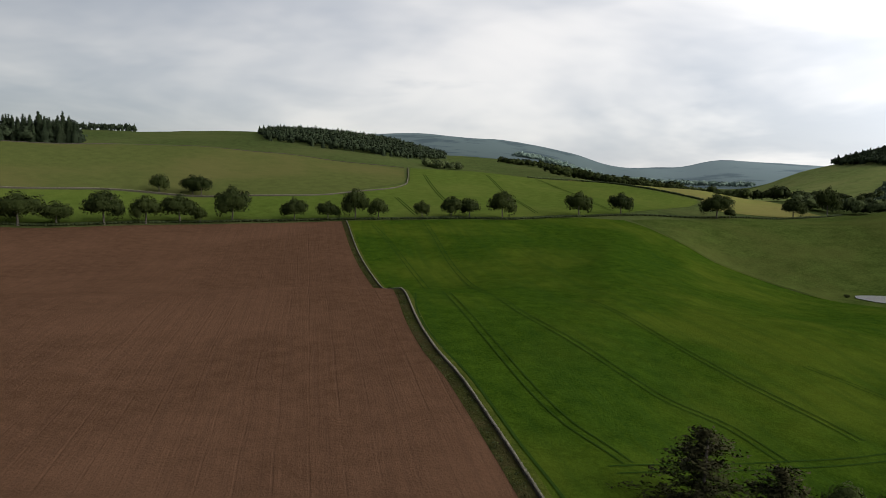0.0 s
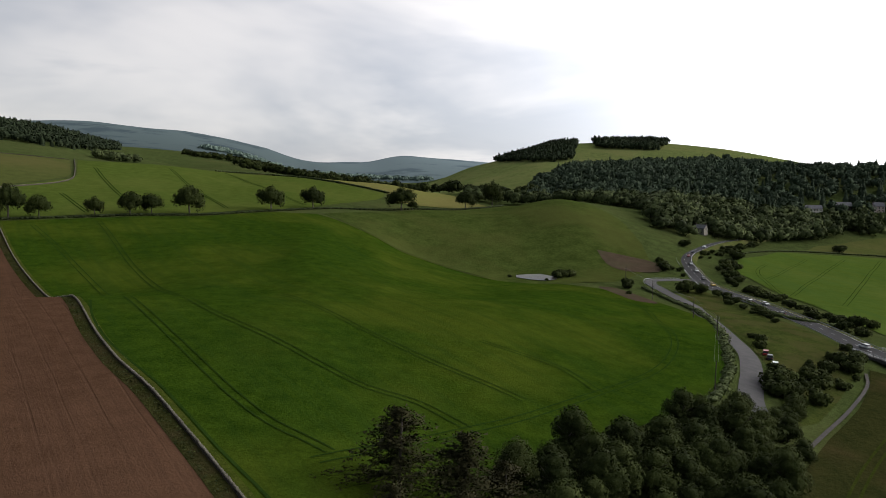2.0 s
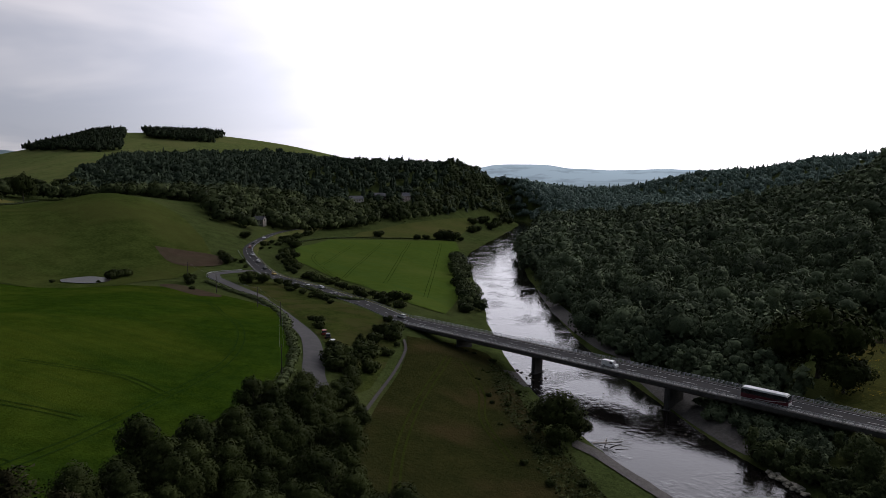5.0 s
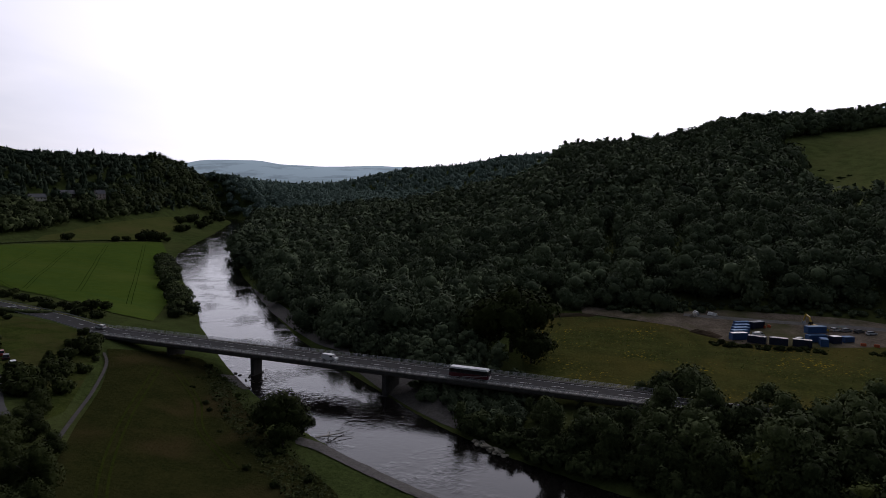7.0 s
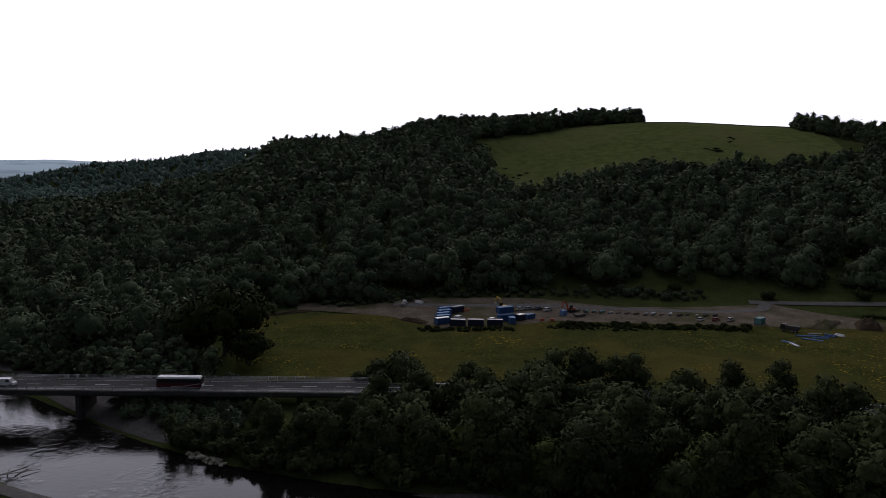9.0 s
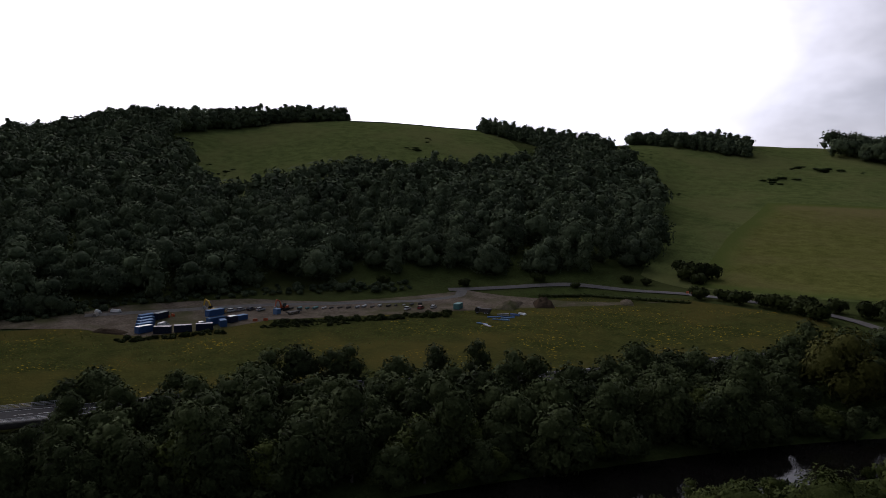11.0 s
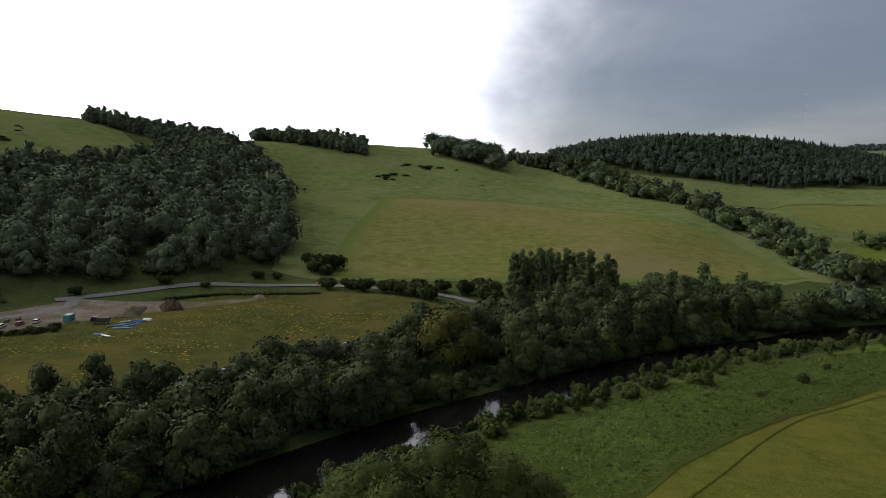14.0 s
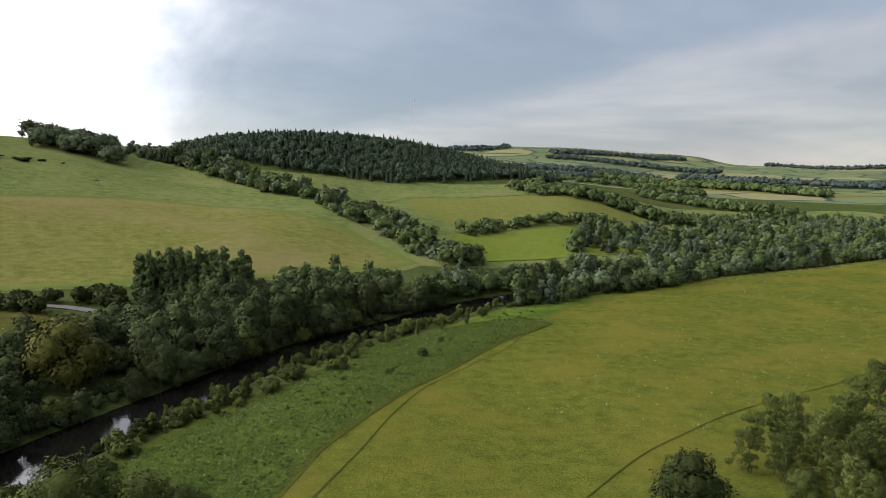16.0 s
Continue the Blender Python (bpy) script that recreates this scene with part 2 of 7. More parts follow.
def still_water():
    m, k, b = material("still_water", 0.3, 1.0)
    b.inputs["Base Color"].default_value = (0.03, 0.025, 0.018, 1)
    at = k.add("ShaderNodeNewGeometry").outputs["Position"]
    relief(k, b, k.noise(at, 1.5, 3.0, 0.6), 0.12)
    return m


STILL = still_water()
STONE_PALE = plain("pale_stone", (0.19, 0.172, 0.128), (0.35, 0.32, 0.25), 1.6, 0.95, 0.0, 0.05)
DARK_STEEL = plain("weathered_girder", (0.06, 0.055, 0.05), (0.10, 0.09, 0.08), 0.8, 0.8)
DEADWOOD = plain("bleached_wood", (0.28, 0.25, 0.21), (0.42, 0.38, 0.33), 2.0, 0.9)
WEED_LEAF = leaves("tall_weed_leaves", (0.034, 0.055, 0.009), (0.112, 0.148, 0.029))
UMBEL = leaves("white_umbels", (0.30, 0.31, 0.22), (0.5, 0.5, 0.4))
EARTH_DARK = turf("damp_earth", (0.0486, 0.036, 0.02448), (0.07776, 0.0576, 0.03744), (0.0648, 0.0612, 0.0324), 1.2, 0.05, 0.3)
SLOPE_GRASS = turf("slope_grass", (0.0790, 0.0870, 0.0204), (0.1621, 0.1616, 0.0453), (0.1793, 0.1465, 0.06251), 1.0, 0.009, 0.25, patch_part=0.7, border=((0.07974, 0.1023, 0.02547), (0.1196, 0.1415, 0.03693)))
GRIT = plain("path_grit", (0.03, 0.027, 0.02), (0.052, 0.045, 0.036), 1.0, 0.95)
STONE_MID = plain("coping_stone", (0.085, 0.076, 0.058), (0.22, 0.2, 0.155), 1.3, 0.95, 0.0, 0.05, 0.05)


def paint(name, colour, rough=0.35, metal=0.0):
    r, g, b = colour
    return plain(name, (r * 0.85, g * 0.85, b * 0.85), colour, 0.9, rough, metal, 0.004, 0.5)


WHITE = paint("white_paint", (0.72, 0.72, 0.70))
SILVER = paint("silver_paint", (0.42, 0.43, 0.44), 0.3, 0.4)
BLACK = paint("black_paint", (0.02, 0.02, 0.022))
RED = paint("red_paint", (0.32, 0.03, 0.025))
MAROON = paint("maroon_paint", (0.10, 0.012, 0.02))
YELLOW = paint("yellow_paint", (0.62, 0.40, 0.03))
ORANGE = paint("orange_paint", (0.55, 0.11, 0.03), 0.5)
BLUE = paint("blue_paint", (0.035, 0.10, 0.26), 0.5)
PALE_BLUE = paint("pale_blue_roof", (0.13, 0.25, 0.44), 0.75)
NAVY = paint("navy_paint", (0.012, 0.02, 0.055), 0.5)
TEAL = paint("teal_mesh", (0.10, 0.26, 0.25), 0.6)
RUBBER = paint("rubber", (0.015, 0.015, 0.015), 0.9)
SLATE = plain("slate_roof", (0.07, 0.07, 0.078), (0.12, 0.12, 0.13), 1.2, 0.7)
RENDER_WALL = plain("pale_harling", (0.45, 0.42, 0.37), (0.58, 0.55, 0.50), 0.8, 0.95)
DULL_WALL = plain("dull_harling", (0.19, 0.172, 0.142), (0.26, 0.238, 0.2), 0.8, 0.95)
PINK_WALL = plain("pinkish_harling", (0.48, 0.37, 0.33), (0.6, 0.49, 0.45), 0.8, 0.95)
TIMBER = plain("tarred_pole", (0.045, 0.037, 0.03), (0.08, 0.068, 0.055), 2.0, 0.9)


def window_glass():
    m, k, b = material("window_glass", 0.05, 0.6)
    b.inputs["Base Color"].default_value = (0.012, 0.014, 0.016, 1)
    return m


GLASS = window_glass()
# broad leaves paled in base colour for haze over the middle distance
LEAF_FAR = leaves("hazed_broad_leaves", (0.024, 0.038, 0.013), (0.118, 0.156, 0.054), 0.3)
# haze on the southern hills put into the leaf colour
LEAF_HAZE_FAR = leaves("hazed_distant_leaves", (0.042, 0.058, 0.05), (0.07, 0.092, 0.078), 0.3, 0.4)
# far leaves tinted pale and blue to carry the valley haze
LEAF_HAZE = leaves("hazed_far_leaves", (0.1069, 0.1517, 0.1275), (0.1811, 0.238, 0.1855), 0.4, 0.4)
LARCH_NEEDLE = leaves("larch_needles", (0.024, 0.024, 0.0105), (0.056, 0.052, 0.022))


def patchwork():
    """Far farmland: small fields of different greens with dark hedges between them."""
    m, k, b = material("far_farmland", 0.95, 0.1)
    at = k.add("ShaderNodeNewGeometry").outputs["Position"]
    bent = k.vec("ADD", at, k.vec("MULTIPLY", k.add("ShaderNodeTexNoise", Vector=at, Scale=0.004, Detail=2.0).outputs["Color"], (120, 120, 0)))
    cells = k.add("ShaderNodeTexVoronoi", Vector=k.vec("MULTIPLY", bent, (1, 1, 0)), Scale=0.0062)
    edges = k.tree.nodes.new("ShaderNodeTexVoronoi")
    edges.feature = "DISTANCE_TO_EDGE"
    k.tree.links.new(k.vec("MULTIPLY", bent, (1, 1, 0)), edges.inputs["Vector"])
    edges.inputs["Scale"].default_value = 0.0062
    pick = k.add("ShaderNodeSeparateColor", Color=cells.outputs["Color"])
    c = k.mix(pick.outputs[0], (0.075, 0.105, 0.040), (0.125, 0.150, 0.060))
    c = k.mix(k.steps(pick.outputs[1], 0.72, 0.76), c, (0.20, 0.185, 0.085))
    c = k.mix(k.math("MULTIPLY", k.steps(k.noise(at, 0.03, 4.0, 0.6), 0.3, 0.7), 0.35), c, (0.085, 0.105, 0.05))
    c = k.mix(k.math("SUBTRACT", 1.0, k.steps(edges.outputs["Distance"], 0.02, 0.05)), c, (0.030, 0.045, 0.024))
    set_to(k, b, Base_Color=c)
    return m


FARMLAND = patchwork()
# leaves darkened in base colour for trees standing against the light
LEAF_DARK = leaves("backlit_leaves", (0.012, 0.0175, 0.005), (0.036, 0.0465, 0.0115))
# hillside leaves lightened towards blue, with the haze in their base colour
LEAF_HILL = leaves("hazed_hill_leaves", (0.0185, 0.0275, 0.0165), (0.142, 0.178, 0.092), 0.45, 1.9)

NEEDLE_FAR = leaves("far_spruce_needles", (0.017, 0.025, 0.013), (0.034, 0.046, 0.022), 0.3, 0.6)


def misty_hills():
    """The distance: moorland hills; the pale glow of misty air is painted on as emission, brighter towards the sun."""
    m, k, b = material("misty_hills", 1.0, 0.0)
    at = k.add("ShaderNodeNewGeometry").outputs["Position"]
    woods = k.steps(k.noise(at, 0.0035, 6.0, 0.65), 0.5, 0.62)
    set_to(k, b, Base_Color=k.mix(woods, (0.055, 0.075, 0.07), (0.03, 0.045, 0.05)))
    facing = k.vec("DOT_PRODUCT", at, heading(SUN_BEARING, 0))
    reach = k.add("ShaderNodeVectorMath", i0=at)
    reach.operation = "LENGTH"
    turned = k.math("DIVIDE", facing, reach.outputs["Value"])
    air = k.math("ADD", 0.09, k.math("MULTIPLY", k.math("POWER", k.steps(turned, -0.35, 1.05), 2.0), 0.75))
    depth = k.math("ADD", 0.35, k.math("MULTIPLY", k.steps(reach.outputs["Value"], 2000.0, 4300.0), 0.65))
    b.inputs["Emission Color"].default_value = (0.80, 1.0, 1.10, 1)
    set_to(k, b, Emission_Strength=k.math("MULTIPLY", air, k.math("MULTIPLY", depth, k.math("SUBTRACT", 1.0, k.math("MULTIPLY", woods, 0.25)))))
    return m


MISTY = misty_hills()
LEAF_LANE = leaves("hawthorn_leaves", (0.0105, 0.0160, 0.0048), (0.058, 0.072, 0.02), 0.3, 3.5)
TRACK_DIM = turf("flattened_grass", (0.02, 0.028, 0.0055), (0.035, 0.043, 0.0085), (0.034, 0.037, 0.0085), 1.5, 0.05, 0.2)
TRODDEN = turf("trodden_grass", (0.033, 0.045, 0.008), (0.06, 0.07, 0.013), (0.055, 0.06, 0.013), 1.5, 0.05, 0.2)
KNOLL = turf("grazed_pasture", (0.0265, 0.039, 0.0085), (0.058, 0.078, 0.0175), (0.064, 0.07, 0.0185), 0.7, 0.018, 0.4)
FIELD_PALE = turf("pale_green_ley", (0.04273, 0.0614, 0.01034), (0.07784, 0.1063, 0.01941), (0.08723, 0.1025, 0.02184), 1.1, 0.012, 0.25, (22, 7.0, 0.2), (0.04066, 0.07392, 0.01157), 0.5)
DARK_CONCRETE = plain("darker_concrete", (0.05, 0.047, 0.043), (0.088, 0.083, 0.077), 0.5, 0.9)
LEY = turf("yellowing_ley", (0.092, 0.102, 0.026), (0.142, 0.146, 0.040), (0.128, 0.142, 0.034), 1.1, 0.01, 0.3)
ROUGH = turf("rough_roadside_grass", (0.024, 0.034, 0.009), (0.056, 0.07, 0.016), (0.064, 0.06, 0.021), 0.9, 0.07, 0.5, patch_part=0.75)
BRIGHT = turf("fresh_mown_grass", (0.088, 0.118, 0.019), (0.124, 0.152, 0.027), (0.138, 0.152, 0.030), 1.1, 0.014, 0.25)
# ---- the lie of the land: landform lines round the valley (bearing in degrees from +y clockwise, distance, height above the river) ----
NEAR_GROUND = [(-60, 80, 25), (-32, 80, 25), (0, 87, 25), (12, 90, 23.5), (25, 90, 19), (40, 90, 14), (55, 90, 9), (66, 90, 5), (90, 80, 4), (130, 80, 4), (180, 90, 4), (220, 90, 6), (240, 90, 9), (270, 85, 16)]
FIELD_BREAK = [(-60, 200, 32.6), (-32, 205, 32.6), (-8, 205, 32.3), (0, 205, 31.6), (7, 203, 29.7), (11, 200, 28.7), (15, 205, 27.5), (19, 214, 25.7), (23.4, 220, 24.7), (28, 232, 23.6), (32.5, 250, 21.6), (38, 240, 18.5), (46, 200, 15), (55, 200, 8), (66, 200, 3), (90, 180, 4),
               (130, 180, 5), (160, 210, 5), (180, 230, 4), (220, 230, 6), (270, 200, 20)]
FIELD_DIP = [(-60, 260, 28), (-32, 260, 27), (-8, 255, 25.5), (0, 255, 25.5), (4, 258, 27), (8, 275, 28.6), (11, 300, 30.4), (14, 340, 34.0), (18, 385, 32), (22, 395, 23), (28, 372, 15.5), (33, 378, 13.6), (38, 378, 13), (46, 380, 10), (55, 380, 7), (60, 400, 4.5), (66, 400, 3),
             (78, 380, 5), (85, 330, 6), (91, 318, 8), (104, 312, 9), (121, 322, 9), (131, 335, 10), (140, 345, 11), (148, 365, 12), (158, 375, 13), (171, 380, 12), (183, 390, 7), (197, 390, 4), (219, 380, 6), (270, 300, 22)]
HEDGEROW = [(-60, 385, 36), (-32, 385, 36.5), (-20, 395, 39), (-8, 400, 42), (0, 410, 43), (7, 430, 43.5), (14, 450, 44), (22, 480, 42), (28, 520, 41.5), (34, 560, 52), (40, 560, 36.5), (45, 580, 24), (50, 620, 14), (55, 650, 9), (60, 690, 6), (66, 700, 3),
            (72, 700, 8), (78, 560, 15), (85, 450, 20), (91, 400, 22), (104, 390, 27), (121, 400, 26), (140, 410, 25), (148, 430, 20), (158, 440, 20), (171, 445, 19), (183, 470, 10), (197, 520, 6), (219, 500, 6), (270, 420, 34)]
SLOPE = [(-60, 520, 68), (-32, 520, 70), (-13, 535, 69), (0, 545, 61), (7, 565, 58), (14, 580, 54.5), (22, 620, 47), (28, 640, 42), (34, 720, 48), (40, 750, 50), (46, 720, 38), (50, 740, 28), (55, 790, 26), (60, 860, 15), (66, 1000, 4), (72, 1000, 10),
         (78, 800, 20), (85, 650, 34), (91, 600, 50), (104, 600, 70), (112, 600, 59), (121, 600, 69), (131, 620, 73), (140, 640, 70), (148, 680, 60), (158, 700, 58), (166, 700, 52), (177, 680, 42), (183, 660, 34), (190, 690, 36), (197, 700, 37)]
SLOPE += [(207, 750, 14), (219, 700, 10), (270, 650, 55)]
CREST = [(-60, 640, 90), (-32, 622, 91.5), (-20, 640, 93.5), (-13, 640, 88), (-3, 642, 80), (2, 680, 79), (5, 700, 76), (9, 720, 71.5), (14, 730, 67.5), (20, 740, 62), (24, 770, 54), (28, 820, 52), (34, 1000, 76), (40, 1000, 84), (46, 1000, 85), (50, 1000, 86), (55, 1000, 84), (60, 1100, 84), (63, 1200, 69), (66, 1350, 57), (69, 1450, 48), (72, 1450, 38),
         (78, 1100, 26), (82, 900, 36), (85, 850, 46), (88.5, 830, 55), (90.2, 810, 68), (91.9, 800, 86), (93.3, 800, 93), (95.1, 805, 91), (98, 810, 97), (101, 815, 102), (104, 820, 118), (112, 850, 126), (121, 850, 134), (131, 850, 127), (140, 900, 113), (148, 970, 118), (158, 1050, 115)]
CREST += [(166, 1000, 92), (171, 900, 83), (177, 880, 70), (183, 860, 56), (190, 880, 58), (197, 900, 59), (207, 1000, 32), (219, 1000, 26), (270, 900, 80)]
BEHIND = [(-60, 800, 85), (-20, 800, 88), (-8, 800, 81), (0, 850, 76), (7, 900, 77), (14, 950, 66), (22, 1000, 50), (28, 1050, 66), (34, 1200, 100), (40, 1200, 100), (46, 1200, 96), (50, 1200, 88), (55, 1200, 78), (60, 1300, 66), (66, 1600, 50), (69, 1600, 45), (72, 1600, 36),
          (78, 1300, 30), (85, 1150, 40), (91, 1050, 66), (104, 1000, 108), (121, 1000, 132), (140, 1060, 112), (158, 1230, 118), (166, 1120, 104), (171, 1080, 118), (177, 1080, 127), (183, 1090, 120), (190, 1150, 98), (197, 1150, 66), (207, 1350, 48), (219, 1400, 42), (270, 1200, 80)]
SECOND_RIDGE = [(-60, 1600, 150), (-24, 1600, 163), (-17, 1500, 165), (-11, 1400, 158), (-5, 1380, 146), (0, 1350, 117), (7, 1450, 106), (14, 1500, 74), (22, 1550, 60), (27, 1500, 100), (31, 1500, 128), (34, 1500, 150), (40, 1500, 154), (46, 1500, 139), (51, 1500, 116), (57, 1600, 80), (66, 2300, 40), (70, 1850, 42), (74, 1750, 50), (75.3, 1700, 57), (78.8, 1700, 80), (80.6, 1700, 86), (84.2, 1700, 95), (85.6, 1700, 106), (88.3, 1700, 120), (91, 1700, 124), (98, 1600, 110), (121, 1500, 90), (150, 1800, 120), (171, 1700, 95), (183, 1800, 80), (190, 1800, 78), (197, 1750, 82), (207, 1850, 72), (219, 1900, 66), (270, 1900, 110)]
FAR_VALLEY = [(-60, 2600, 120), (-11, 2600, 140), (0, 2700, 190), (7, 2700, 165), (14, 2600, 85), (22, 2700, 80), (30, 2600, 90), (46, 2600, 60), (66, 3200, 60), (78, 3000, 60), (98, 2600, 80), (150, 2700, 135), (171, 2600, 150), (190, 2500, 150), (197, 2550, 150), (207, 2600, 118), (219, 2600, 100), (270, 2800, 120)]
FAR_HILLS = [(-60, 4000, 240), (-20, 4000, 230), (-8, 4000, 320), (-2, 4000, 352), (3, 4000, 335), (10, 4000, 252), (15, 4000, 182), (18, 4400, 185), (22, 4500, 242), (27, 4500, 216), (32, 4400, 160), (50, 4200, 120), (61.8, 4500, 158), (63.8, 4500, 182), (67.3, 4500, 188), (70, 4500, 166), (73.5, 4500, 160), (77, 4500, 170), (79.2, 4500, 164), (90, 4200, 140), (121, 3800, 120),
             (150, 3700, 215), (171, 3600, 222), (188, 3500, 236), (197, 3500, 243), (203, 3500, 226), (207, 3500, 200), (210, 3500, 164), (219, 3500, 150), (270, 3800, 190)]
RIVER = [(1180, 640), (1128, 540), (1062, 474), (965, 424), (798, 362), (645, 308), (543, 269), (449, 219), (338.6, 155), (265.2, 112), (202, 66.5), (151.4, 18.6), (122.5, -28), (102.5, -67), (91, -104), (70, -163), (47, -211), (17, -266), (-22, -312), (-57, -352), (-98, -384), (-160, -422), (-245, -474), (-400, -535), (-600, -600)]
RIVER_WIDTH = [26, 26, 28, 34, 40, 46, 48, 39, 35, 34, 34, 28, 25, 25, 24, 22, 20, 20, 20, 24, 26, 26, 26, 26]


def slopes(x, y):
    """Slopes of a smooth curve through the points that never overshoots them."""
    h, d = np.diff(x), np.diff(y, axis=0) / np.diff(x, axis=0)
    m = np.zeros_like(y)
    m[1:-1] = np.where(d[:-1] * d[1:] > 0, 2 * d[:-1] * d[1:] / (d[:-1] + d[1:] + 1e-12 * np.sign(d[:-1] + d[1:] + 1e-30)), 0)
    m[0], m[-1] = d[0], d[-1]
    return m


def glide(x, y, q):
    """Values at q of the smooth curve through the points x, y."""
    x, y = np.asarray(x, float), np.asarray(y, float)
    m, i = slopes(x, y), np.clip(np.searchsorted(x, q) - 1, 0, len(x) - 2)
    h = x[i + 1] - x[i]
    s = np.clip((q - x[i]) / h, 0, 1)
    return y[i] * (1 + 2 * s) * (1 - s) ** 2 + m[i] * h * s * (1 - s) ** 2 + y[i + 1] * s * s * (3 - 2 * s) + m[i + 1] * h * s * s * (s - 1)


def round_line(line, q):
    """Distance and height of a landform line at the bearings q."""
    a = np.array(line, float)
    a = np.vstack([a[-2:] - (360, 0, 0), a, a[:3] + (360, 0, 0)])
    return glide(a[:, 0], a[:, 1], q), glide(a[:, 0], a[:, 2], q)


def ripple(x, y, size, seed):
    """Soft rolling noise about -1..1, wavelength size."""
    rng, total = np.random.RandomState(seed), 0
    for k in range(7):
        a, p = rng.uniform(0, 2 * np.pi), rng.uniform(0, 2 * np.pi)
        w = 2 * np.pi / size * rng.uniform(0.7, 1.5)
        total = total + np.sin((x * np.cos(a) + y * np.sin(a)) * w + p)
    return total / 3.5


def thick_line(points, step):
    """Points along a smooth curve through the given ones, about step metres apart."""
    p = np.array(points, float)
    s = np.concatenate([[0], np.cumsum(np.linalg.norm(np.diff(p, axis=0), axis=1))])
    q = np.linspace(0, s[-1], max(2, int(s[-1] / step) + 1))
    return np.stack([glide(s, p[:, k], q) for k in range(p.shape[1])], 1)


RIVER_LINE = thick_line([(*p, w) for p, w in zip(RIVER, RIVER_WIDTH)], 6)


def river_gap(x, y):
    """Distance to the river's edge: negative in the water."""
    best = np.full(x.shape, 1e9)
    for px_, py_, w in RIVER_LINE:
        best = np.minimum(best, np.hypot(x - px_, y - py_) - w / 2)
    return best


N_AZ, N_R = 540, 300
BEARING = np.linspace(-60, 300, N_AZ + 1)
REACH = np.concatenate([[0], np.geomspace(6, 4950, N_R)])


def land():
    """Heights over the polar grid: bearings by reaches."""
    lines = [round_line(l, BEARING) for l in (NEAR_GROUND, FIELD_BREAK, FIELD_DIP, HEDGEROW, SLOPE, CREST, BEHIND, SECOND_RIDGE, FAR_VALLEY, FAR_HILLS)]
    (rb, zb), (rd, zd) = lines[1:3]
    sag = 1.7 * np.clip((BEARING - 2) / 6, 0, 1) * np.clip((36 - BEARING) / 6, 0, 1)
    lines.insert(2, (rb + 0.32 * (rd - rb), zb + 0.32 * (zd - zb) - sag))
    z = np.empty((N_AZ + 1, N_R + 1))
    for i in range(N_AZ + 1):
        r = [0] + [l[0][i] for l in lines] + [5200]
        h = [11] + [l[1][i] for l in lines] + [lines[-1][1][i] * 0.8]
        z[i] = glide(r, h, REACH)
    x, y = REACH * np.sin(np.radians(BEARING))[:, None], REACH * np.cos(np.radians(BEARING))[:, None]
    far = np.clip((REACH - 120) / 700, 0, 1)
    z += ripple(x, y, 90, 3) * 0.5 * np.clip(REACH / 100, 0, 1) + ripple(x, y, 330, 4) * 2.0 * far + ripple(x, y, 900, 6) * 7 * np.clip((REACH - 2000) / 1500, 0, 1)
    hollow = np.clip((30 - np.hypot(x - 201, y - 322)) / 14, 0, 1)
    z = z * (1 - hollow) + 13.3 * hollow
    gap = river_gap(x, y)
    bank = 1.6 + 0.5 * ripple(x, y, 40, 5)
    edge = np.where(gap < 0, np.maximum(-1.8, gap * 0.35), bank * np.clip(gap / 5, 0, 1) ** 0.8)
    k = np.clip((gap - 4) / 34, 0, 1)
    k = k * k * (3 - 2 * k)
    return x, y, np.where(gap < 600, edge * (1 - k) + z * k, z)


LAND_X, LAND_Y, LAND_Z = land()


def ground(x, y):
    """Height of the land at x, y (numbers or arrays)."""
    x, y = np.asarray(x, float), np.asarray(y, float)
    a = (np.degrees(np.arctan2(x, y)) + 60) % 360 / 360 * N_AZ
    r = np.interp(np.hypot(x, y), REACH, np.arange(N_R + 1))
    i, j = np.clip(a.astype(int), 0, N_AZ - 1), np.clip(r.astype(int), 0, N_R - 1)
    u, v = a - i, r - j
    return (LAND_Z[i, j] * (1 - u) + LAND_Z[i + 1, j] * u) * (1 - v) + (LAND_Z[i, j + 1] * (1 - u) + LAND_Z[i + 1, j + 1] * u) * v
# ---- building helpers ----
def fast_mesh(name, verts, faces, mats=(), index=None, smooth=False, tone=None, normals=None):
    """A mesh from arrays of corners and of quads or triangles."""
    verts, faces = np.asarray(verts, np.float32), [np.asarray(f, np.int32) for f in faces if len(f)]
    me = bpy.data.meshes.new(name)
    me.vertices.add(len(verts))
    me.vertices.foreach_set("co", verts.ravel())
    sizes = np.concatenate([np.full(len(f), f.shape[1], np.int32) for f in faces])
    me.loops.add(int(sizes.sum()))
    me.polygons.add(len(sizes))
    me.loops.foreach_set("vertex_index", np.concatenate([f.ravel() for f in faces]))
    me.polygons.foreach_set("loop_start", np.concatenate([[0], np.cumsum(sizes)[:-1]]).astype(np.int32))
    for m in mats:
        me.materials.append(m)
    if index is not None:
        me.polygons.foreach_set("material_index", np.asarray(index, np.int32))
    me.polygons.foreach_set("use_smooth", np.full(len(sizes), smooth))
    if tone is not None:
        me.attributes.new("tone", "FLOAT", "POINT").data.foreach_set("value", np.asarray(tone, np.float32))
    me.update(calc_edges=True)
    if normals is not None:
        normals = np.asarray(normals, np.float32)
        normals = normals / (np.linalg.norm(normals, axis=1)[:, None] + 1e-9)
        me.attributes.new("custom_normal", "FLOAT_VECTOR", "POINT").data.foreach_set("vector", normals.ravel())
    return me


